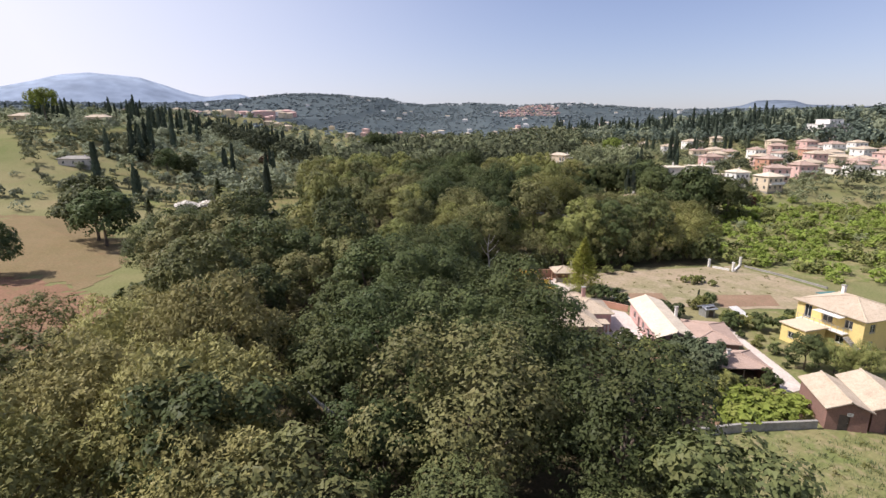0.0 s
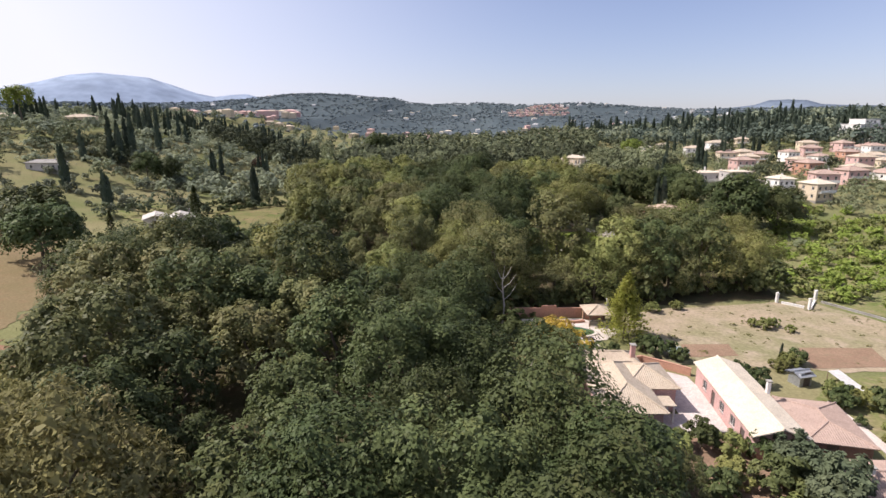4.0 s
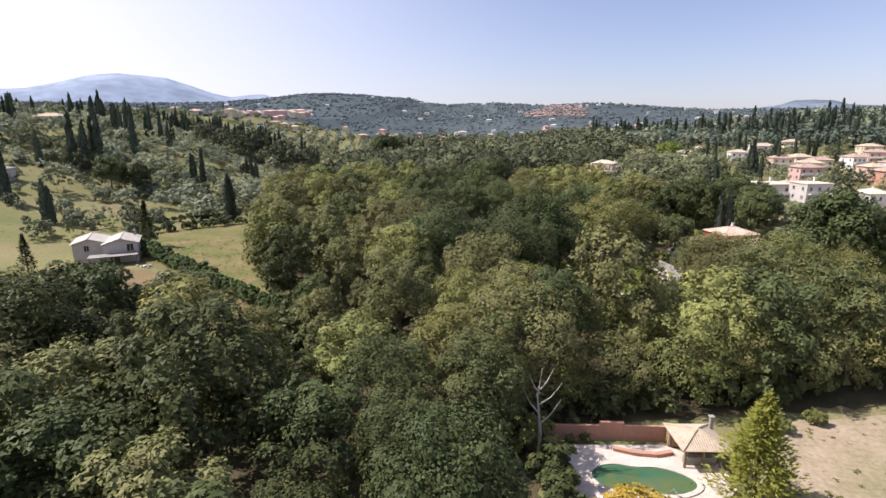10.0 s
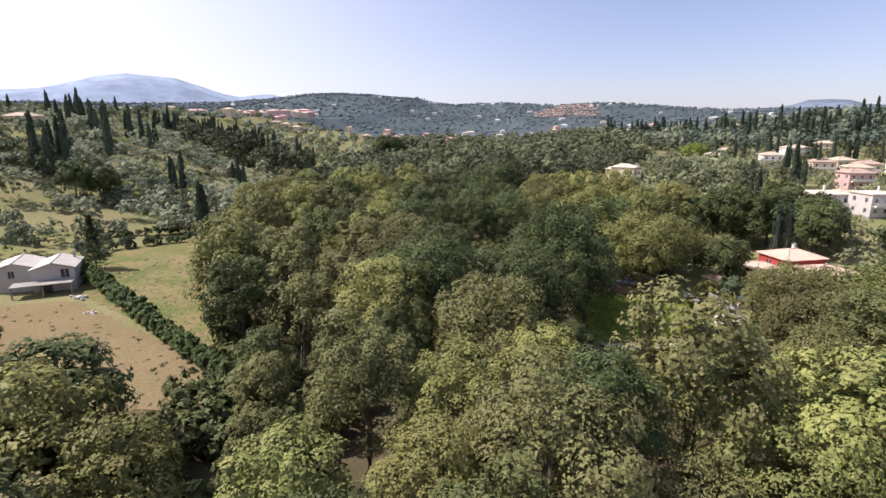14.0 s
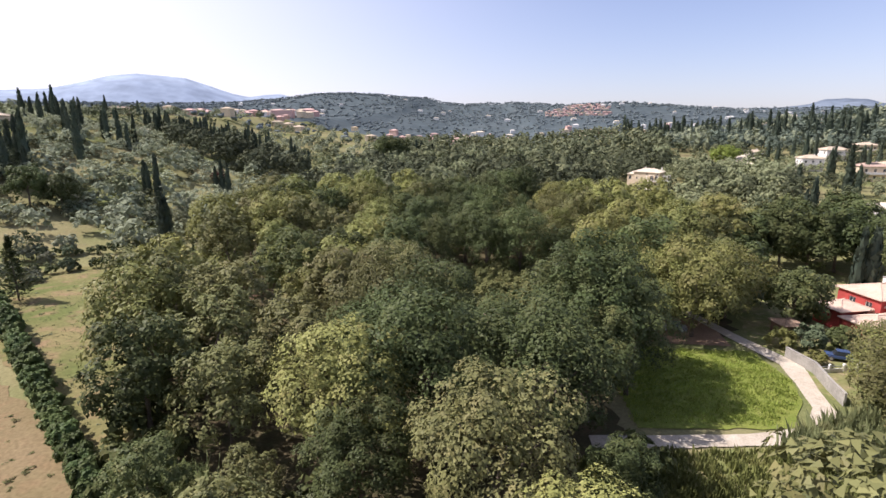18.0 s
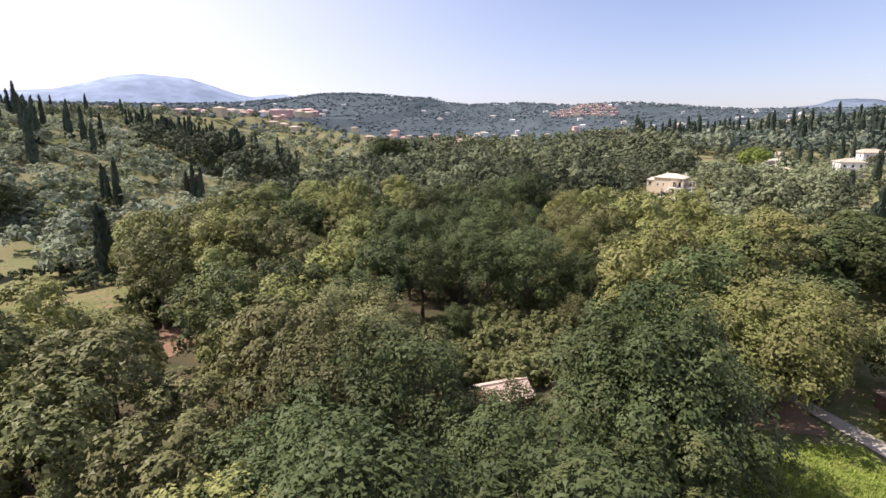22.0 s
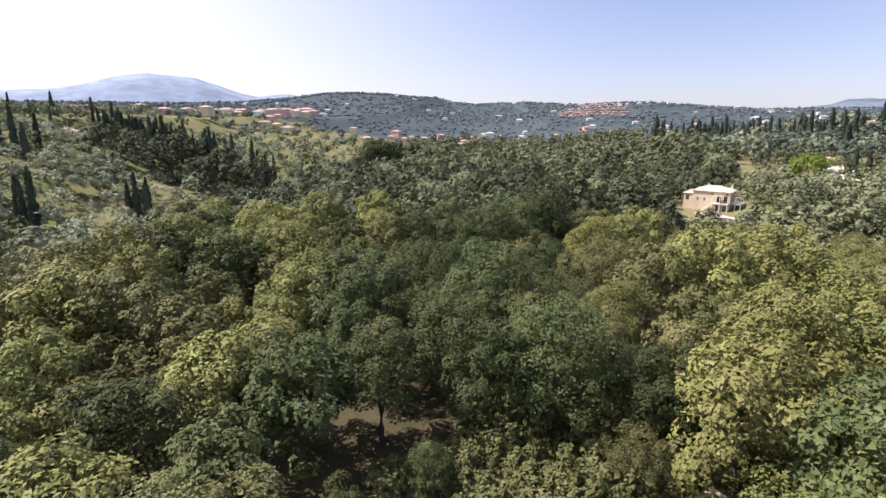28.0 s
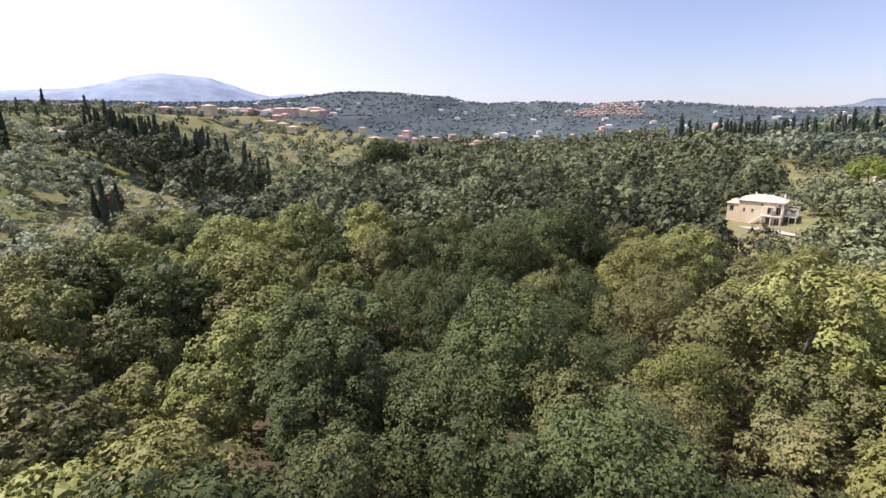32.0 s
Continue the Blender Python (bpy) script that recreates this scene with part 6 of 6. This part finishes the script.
for x, y, s in ((31.4, 97.4, 0.95), (33.0, 96.2, 0.9), (30.2, 98.6, 0.8), (34.4, 95.2, 0.75), (40.4, 90.4, 0.8), (41.6, 88.0, 0.9), (54.0, 107.5, 0.7), (56.0, 108.6, 0.6), (52.6, 108.8, 0.55), (57.4, 106.2, 0.5), (34, 113.6, 0.6), (38, 115.4, 0.8), (43, 116.8, 0.7)):
    place((shrub_l if y > 100 else shrub)[int(rng.integers(2))], x, y, s)
place(cyp[2], 49.4, 95.8, 0.24)
for x, y, s in ((22.6, 97.0, 0.7), (11.0, 99.0, 1.5), (11.0, 104.4, 1.3), (15.6, 112.0, 0.35), (14.0, 112.0, 0.35), (9.6, 110.0, 1.5), (25.4, 97.6, 0.6), (31.0, 101.4, 0.5)):
    place((shrub[0], shrub_l[0])[int(rng.integers(2))], x, y, s)
for x, y, s in ((-49, 114, 1.06), (-43, 109, 1.1), (-55, 107, 1.04), (-62, 109, 0.9), (-57, 117, 0.95), (-50, 103, 1.0)):
    place(near_kinds[0][int(rng.integers(3))], x, y, s)
for x, y, s in ((12.4, 90.4, 0.55), (16.4, 91.6, 0.42), (13.6, 85.0, 0.5), (12.6, 79.0, 0.55), (11.6, 72.0, 0.6), (17.0, 67.6, 0.42), (20.4, 63.6, 0.42)):
    place(near_kinds[int(rng.integers(2))][0], x, y, s)
for x, y, s in ((50, 188, 1.2), (54, 187.4, 1.2), (58.6, 188.2, 1.3), (52.2, 182.6, 0.8), (60.6, 184.4, 0.9), (64.4, 184.2, 1.0), (60, 200, 1.2), (57, 208, 1.0), (63, 214, 1.1), (69.6, 183.4, 0.9), (47.2, 206, 1.2), (53.4, 214, 1.2), (72, 218, 1.0)):
    place((shrub[0], shrub_l[0], grey_shrub)[int(rng.integers(3))], x, y, s)
for x, y, s in ((43.0, 197, 1.15), (38.0, 191.5, 1.2), (47.4, 201, 1.1), (31, 192.2, 1.1), (36, 200, 1.15), (19.0, 183, 0.8), (18.0, 177, 1.4), (17.0, 170.5, 1.35), (16.4, 165, 1.1), (28, 190.5, 0.75), (22.5, 171.5, 1.1), (22.5, 179, 1.2), (22, 186, 0.9), (26.5, 199.5, 0.85)):
    if x < 24 and y < 190:
        place(near_kinds[0][int(rng.integers(3))], x, y, s * 0.8)
    else:
        place(light_big[int(rng.integers(2))], x, y, s)
retire([*willow, gold, *big_dark, *light_big, *olive_big, plum, *hedge_kind, *cyp, *olive, *shrub, *shrub_l, grey_shrub, *[k for ks in (*near_kinds, *side_kinds) for k in ks]])

# ---- joined growth: reeds, underwood, hillside scrub, far woods ----
def blades(name, where, material, label, category, h=1.6, w=0.10, per=7):
    """Upright blades and weeds joined into one object; where: (x, y, scale)."""
    W = np.array(where)
    n = len(W) * per
    base = np.repeat(W, per, 0)
    ang = rng.uniform(0, 6.28, n)
    reach = rng.uniform(0.05, 0.5, n) * base[:, 2] * h
    hh = h * base[:, 2] * rng.uniform(0.5, 1.1, n)
    X, Y = base[:, 0] + rng.normal(0, 0.25, n), base[:, 1] + rng.normal(0, 0.25, n)
    Z = height(X, Y) + 0.03
    cx, cy = np.cos(ang), np.sin(ang)
    ww = w * base[:, 2] * rng.uniform(0.6, 1.4, n)
    A = np.stack([X - cy * ww, Y + cx * ww, Z], 1)
    B = np.stack([X + cy * ww, Y - cx * ww, Z], 1)
    C = np.stack([X + cx * reach * 0.4 + cy * ww, Y + cy * reach * 0.4 - cx * ww, Z + hh * 0.6], 1)
    D = np.stack([X + cx * reach, Y + cy * reach, Z + hh], 1)
    V = np.stack([A, B, C, D], 1).reshape(-1, 3)
    return tagged(new(name, mesh_of(name, V, [(4 * i, 4 * i + 1, 4 * i + 2, 4 * i + 3) for i in range(n)], material)), label, category, kind="stuff")


def fill(poly, n):
    xs, ys = [p[0] for p in poly], [p[1] for p in poly]
    out = []
    while len(out) < n:
        x, y = rng.uniform(min(xs), max(xs)), rng.uniform(min(ys), max(ys))
        if inside(x, y, poly):
            out.append((x, y, rng.uniform(0.6, 1.2)))
    return out


blades("reeds", fill([(36, 157), (47, 158), (48, 166), (44, 165), (36, 161)], 420), LEAF_REED, "pale green reed bed beside the road", "reeds", 3.0, 0.13, 9)
blades("reeds", fill([(-30, 141), (-22, 141), (-20, 150), (-28, 152)], 240), LEAF_REED, "pale reeds at the field corner", "reeds", 3.4, 0.14, 8)
blades("weeds", fill([(22, 165.4), (37.6, 165.8), (44, 172), (45.6, 178), (44, 186), (22, 187)], 2600), LEAF_BRIGHT, "bright green creeper leaves covering the field", "weeds", 0.42, 0.07, 8)
blades("weeds", fill([(14, 148), (44, 148), (42, 161), (34, 160.4), (20, 159), (14, 157)], 2000), LEAF_LIGHT, "bright green weeds below the road", "weeds", 0.9, 0.1, 7)
blades("grass", fill([(16, 22), (74, 22), (74, 51), (42, 52), (26, 50), (18, 44)], 2600), LEAF_REED, "rough grass and weeds of the verge", "grass", 0.34, 0.035, 8)
blades("weeds", fill([(30, 24), (74, 24), (74, 51), (44, 51), (34, 44)], 520), LEAF_REED, "pale flowering weeds over the verge", "weeds", 0.5, 0.04, 8)
blades("grass", fill([(-84, 188), (-33, 153), (-40, 172), (-66, 243), (-90, 226)], 900), LEAF_MID_PALE, "dry tufts in the meadow", "grass", 0.35, 0.05, 6)
blades("scrub", fill([(2, 196), (24, 198), (26, 212), (14, 216), (0, 212)], 900), LEAF_LIGHT, "thicket of light green suckers round the huts", "scrub", 1.6, 0.12, 6)

bush_raw = [raw(400 + k, 3.0, 1.9, 240, 0.52, 8) for k in range(3)]
near_bush_raw = [raw(430 + k, 3.0, 1.9, 620, 0.27, 9) for k in range(3)]
edge = []
for k, (x, y) in enumerate(WOOD_EDGE):
    x2, y2 = WOOD_EDGE[(k + 1) % len(WOOD_EDGE)]
    n = int(math.hypot(x2 - x, y2 - y) / 2.4)
    for i in range(n):
        u = i / n
        px, py = x + (x2 - x) * u + rng.uniform(-2.5, 2.5), y + (y2 - y) * u + rng.uniform(-2.5, 2.5)
        if y > 5 and not (10 < px < 30 and 99 < py < 115) and not (18 < px < 46 and 156 < py < 204) and not (15 < px < 40 and 72 < py < 96):
            edge.append((px, py, rng.uniform(0.7, 1.7), rng.uniform(0.9, 1.4)))
edge += [(x, y, rng.uniform(0.8, 1.7), rng.uniform(0.8, 1.2)) for x, y, s in fill([(-52, 112), (-12, 112), (-10, 148), (-24, 146), (-30, 131), (-50, 124)], 90)]
joined("underwood", bush_raw, edge, LEAF_DARK, "dark green bushes along the edge of the wood", "bushes")
scrub_l = [(x, y, rng.uniform(0.5, 1.3), rng.uniform(0.7, 1.1)) for x, y, s in fill([(66, 128), (86, 106), (152, 118), (170, 200), (120, 214), (84, 196), (66, 172)], 520)]
joined("scrub", bush_raw, scrub_l[1::3], LEAF_LIGHT, "leafy green bramble scrub over the fallow field", "scrub")
joined("scrub", bush_raw, scrub_l[::3] + scrub_l[2::3], LEAF_BRIGHT, "light green bramble scrub over the fallow field", "scrub")
joined("scrub", near_bush_raw, [(x, y, rng.uniform(0.9, 1.8), rng.uniform(0.8, 1.2)) for x, y, s in fill([(44, 148), (70, 148), (74, 168), (52, 170), (46, 160)], 45)], LEAF_OLIVE, "olive-green bushes beside the road", "scrub")
joined("scrub", near_bush_raw, [(x, y, rng.uniform(0.8, 1.5), rng.uniform(0.8, 1.2)) for x, y, s in fill([(-2, 195), (18, 195), (27, 200), (28, 212), (14, 218), (-6, 212)], 110)], LEAF_OLIVE, "olive-green bushes round the huts", "scrub")
joined("scrub", near_bush_raw, [(x, y, rng.uniform(0.9, 1.5), rng.uniform(0.9, 1.4)) for x, y, s in fill([(2, 208), (28, 206), (34, 222), (20, 230), (4, 224)], 100)], LEAF_OLIVE, "tall olive-green bushes behind the huts", "scrub")

tuft_raw = [raw(405 + k, 0.9, 0.75, 46, 0.26, 5) for k in range(3)]
joined("vines", tuft_raw, [(x, y, s * rng.uniform(1.2, 2.0), rng.uniform(0.7, 1.0)) for x, y, s in fill([(31.5, 53.4), (42, 54.6), (44, 58.6), (35, 60)], 190)], LEAF_BRIGHT, "bright green vine leaves over the garden wall", "vines", 0.1)
for poly, n, leaf, label in (
        ([(-150, 116), (-92, 110), (-62, 91), (-60, 78), (-66, 60), (-110, 54), (-165, 82)], 300, LEAF_OLIVE, "dry weed tufts over the clay field"),
        ([(-90, 170), (-74, 175), (-35, 151), (-31, 141), (-52, 139), (-70, 151)], 260, LEAF_OLIVE, "rough brown tufts over the mown field"),
        ([(-82, 188), (-34, 154), (-42, 172), (-54, 204), (-66, 240), (-94, 214)], 220, LEAF_MID_PALE, "yellow-green weed clumps over the meadow"),
        ([(32, 95), (56, 93), (78, 98), (75, 112), (69, 121), (40, 116), (31, 112)], 260, LEAF_LIGHT, "low green weeds over the dry field"),
        ([(18, 24), (74, 24), (74, 51), (42, 52), (26, 50)], 420, LEAF_LIGHT, "leafy weeds over the grass verge"),
        ([(47, 84), (54, 89), (72, 91), (72, 67), (56, 61), (49, 63)], 220, LEAF_LIGHT, "leafy weeds over the lawn"),
        ([(-178, 192), (-104, 196), (-92, 214), (-92, 290), (-178, 292)], 500, LEAF_GREY, "grey-green herbs over the terraces")):
    joined("weeds", tuft_raw, [(x, y, s * rng.uniform(0.2, 0.7), rng.uniform(0.3, 0.7)) for x, y, s in fill(poly, n)], leaf, label, "weeds", 0.1)
far_raw = [raw(410 + k, 13.5, 5.6, 420, 1.1, 13, 0.75, mess=0.25) for k in range(4)]
thin_raw = [raw(415 + k, 13.5, 5.8, 190, 1.7, 11, 0.8, mess=0.25) for k in range(4)]
low_raw = [raw(420 + k, 6.0, 3.4, 320, 0.58, 9, 0.8, mess=0.3) for k in range(4)]
bins = {"hazy": [], "hill_haze": [], "ridge": [], "valley_dark": [], "valley_olive": [], "valley_light": [], "hill_dark": [], "hill_grey": [], "garden": []}
houses = [(h[0], h[1]) for h in (*VILLAGE, *extra, *FAR)] + [(112, 244), (306, 424), (76, 345), (75, 330), (-88, 186), (70, 194)]
row, y = 0, 128.0
while y < 790:
    gap = 9.6 + 0.011 * max(0, y - 280)
    reach = min(520, 140 + 0.8 * y)
    for i in range(int(2 * reach / gap)):
        x = -reach + (i + 0.5 * (row % 2)) * gap + rng.uniform(-2.2, 2.2)
        yy = y + rng.uniform(-2.2, 2.2)
        if abs(x) > 0.93 * yy + 12 or any((x - hx) ** 2 + (yy - hy) ** 2 < 130 for hx, hy in houses):
            continue
        if yy < 304 and -76 < x < 88:
            continue
        if 54 < x < 98 and 296 < yy < 352:
            if not (62 < x < 88 and 320 < yy < 350):
                bins["valley_dark" if rng.uniform() < 0.6 else "valley_light"].append((x, yy, rng.uniform(0.5, 0.8), 1.0))
            continue
        if yy > 545 and rng.uniform() > 0.32 + 0.35 * noise.noise((x / 60, yy / 60, 8.0)):
            continue
        f = noise.noise((x / 40, yy / 40, 4.0))
        u = rng.uniform(0, 1)
        lim_l, lim_r = -70 - 0.02 * (yy - 300), 74 + 0.30 * (yy - 300)
        s = rng.uniform(0.85, 1.15)
        if lim_l < x < lim_r and yy > 300:
            b = "valley_dark" if u + 0.3 * f < 0.62 else ("valley_olive" if u < 0.8 else "valley_light")
            bins[b].append((x, yy, s * rng.uniform(0.85, 1.15), rng.uniform(0.85, 1.15)))
        elif x <= lim_l:
            if yy < 186 or (x > -100 and yy < 236):
                if u < 0.14 and x < -112:
                    bins["hill_grey"].append((x, yy, s * 0.7, 0.8))
                continue
            if yy < 250 and u > 0.5:
                continue
            if yy > 292:
                if ((x + 125) / 38) ** 2 + ((yy - 372) / 20) ** 2 < 1:
                    bins["valley_dark"].append((x, yy, s * rng.uniform(0.85, 1.1), rng.uniform(0.9, 1.1)))
                elif u + 0.6 * f < 0.16:
                    bins["valley_olive" if u < 0.1 else "hazy"].append((x, yy, s * rng.uniform(0.5, 0.85), rng.uniform(0.8, 1.0)))
                elif yy > 425 and u < 0.75:
                    bins["hazy" if u < 0.5 else "valley_dark"].append((x, yy, s * rng.uniform(0.45, 0.75), rng.uniform(0.8, 1.0)))
                elif yy > 400 or u < 0.92:
                    bins["hill_haze"].append((x, yy, s * rng.uniform(0.6, 1.25), rng.uniform(0.6, 1.0)))
                continue
            clump = noise.noise((x / 24, yy / 24, 11.0)) + 0.6 * noise.noise((x / 10, yy / 10, 5.0))
            if yy < 268 and clump < 0.1:
                if u < 0.3:
                    bins["hill_grey"].append((x, yy, s * rng.uniform(0.3, 0.6), 0.8))
                continue
            dense = (0.95 if clump > 0.06 else 0.16) + (0.4 if yy > 340 else 0)
            if u < dense * 0.5 and yy > 230:
                bins["hazy" if f > -0.25 else "valley_olive"].append((x, yy, s * rng.uniform(0.5, 0.85), rng.uniform(0.8, 1.0)))
            elif u < dense:
                bins["hill_dark"].append((x, yy, s * (1.35 if yy > 330 else 1.1), rng.uniform(0.8, 1.2)))
            elif u < 0.62:
                bins["hill_grey"].append((x, yy, s * rng.uniform(0.45, 0.9), 0.8))
        else:
            d = math.hypot(x, yy)
            if d > 480:
                bins["ridge" if u < 0.72 else "hazy"].append((x, yy, s * rng.uniform(0.75, 1.1), rng.uniform(0.9, 1.2)))
            elif yy > 225 and u < 0.26 + 0.3 * f:
                bins["valley_dark"].append((x, yy, s * rng.uniform(0.5, 0.8), rng.uniform(0.8, 1.1)))
            elif yy > 196 and u < 0.8 + 0.3 * f:
                bins["garden" if u < 0.6 else "hill_dark"].append((x, yy, s * rng.uniform(0.5, 1.05), rng.uniform(0.8, 1.1)))
            elif x > 84 and u < 0.25:
                bins["garden"].append((x, yy, s * rng.uniform(0.5, 0.9), 0.9))
    y += gap * 0.92
    row += 1
for x, y, s in fill([(60, 288), (112, 290), (126, 350), (110, 372), (84, 362), (60, 300)], 190):
    if not (60 < x < 91 and 314 < y < 352) and all((x - hx) ** 2 + (y - hy) ** 2 > 60 for hx, hy in houses):
        bins["garden"].append((x, y, s * rng.uniform(0.9, 1.5), rng.uniform(0.8, 1.1)))
for h in VILLAGE:
    for k in range(6):
        a, far = rng.uniform(-200, 20), rng.uniform(8, 15)
        x, y = h[0] + far * math.cos(radians(a)), h[1] + far * math.sin(radians(a))
        if all((x - hx) ** 2 + (y - hy) ** 2 > 50 for hx, hy in houses):
            bins["garden" if k % 3 else "hill_dark"].append((x, y, rng.uniform(0.45, 0.95), rng.uniform(0.8, 1.1)))
bins["garden"] += [(x, y, s, 1.0) for x, y, s in ((90, 338, 1.2), (93, 345, 1.3), (98, 340, 1.4), (88, 351, 1.2), (95, 353, 1.4), (102, 347, 1.3), (93, 330, 1.1), (99, 333, 1.3), (87, 343, 0.8), (104, 338, 1.2))]
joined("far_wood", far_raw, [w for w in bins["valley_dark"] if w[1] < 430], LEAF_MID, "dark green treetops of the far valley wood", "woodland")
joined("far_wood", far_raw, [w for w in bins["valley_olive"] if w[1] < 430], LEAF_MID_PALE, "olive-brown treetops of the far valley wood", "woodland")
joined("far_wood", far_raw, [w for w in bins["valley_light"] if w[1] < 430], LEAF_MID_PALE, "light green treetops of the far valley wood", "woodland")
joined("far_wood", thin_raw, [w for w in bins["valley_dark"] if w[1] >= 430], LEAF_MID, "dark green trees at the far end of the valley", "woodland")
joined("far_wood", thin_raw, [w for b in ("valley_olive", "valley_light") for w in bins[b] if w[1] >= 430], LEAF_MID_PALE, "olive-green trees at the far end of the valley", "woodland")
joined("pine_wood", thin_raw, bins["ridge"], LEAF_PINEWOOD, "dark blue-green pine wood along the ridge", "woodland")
joined("far_wood", thin_raw, bins["hazy"], LEAF_HAZE, "hillside trees with haze in their pale colour", "woodland")
slope_raw = [raw(436 + k, 3.2, 2.5, 100, 0.8, 6) for k in range(3)]
slope_spots = [(x, y, s * rng.uniform(0.5, 1.4), rng.uniform(0.6, 1.0)) for x, y, s in fill([(-84, 236), (-120, 250), (-190, 240), (-240, 300), (-245, 440), (-120, 440), (-78, 330)], 1300) if noise.noise((x / 20, y / 20, 6.0)) > -0.2]
joined("hill_scrub", slope_raw, slope_spots[::2], LEAF_HAZE, "low grey-green bushes on the open slope, paled for haze", "scrub")
joined("hill_scrub", slope_raw, slope_spots[1::2], LEAF_MID_PALE, "olive-green low bushes over the open slope", "scrub")
joined("hill_scrub", low_raw, bins["hill_haze"], LEAF_HAZE, "grey-green bushes on the slope, paled for haze", "scrub")
joined("hill_scrub", low_raw, bins["hill_dark"][::2], LEAF_MID_PALE, "olive-green trees and bushes on the hillside", "woodland")
joined("hill_scrub", low_raw, bins["hill_dark"][1::2], LEAF_MID, "dark green trees and bushes on the hillside", "woodland")
joined("hill_scrub", low_raw, bins["hill_grey"], LEAF_GREY, "grey-green bushes on the terraced hillside", "scrub")
joined("garden_trees", low_raw, bins["garden"], LEAF_MID_PALE, "olive-green garden trees round the village", "trees")

# far hill clumps, their distance haze carried by the leaf colour
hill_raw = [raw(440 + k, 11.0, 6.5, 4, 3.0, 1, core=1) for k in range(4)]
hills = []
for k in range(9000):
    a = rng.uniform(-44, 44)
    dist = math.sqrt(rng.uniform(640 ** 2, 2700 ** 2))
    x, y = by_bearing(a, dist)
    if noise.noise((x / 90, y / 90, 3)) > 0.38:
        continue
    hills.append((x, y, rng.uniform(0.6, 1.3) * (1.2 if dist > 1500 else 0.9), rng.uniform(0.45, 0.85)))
joined("hill_woods", hill_raw, hills, LEAF_FAR, "far hill woods with blue haze in their colour", "woodland", 1.0)
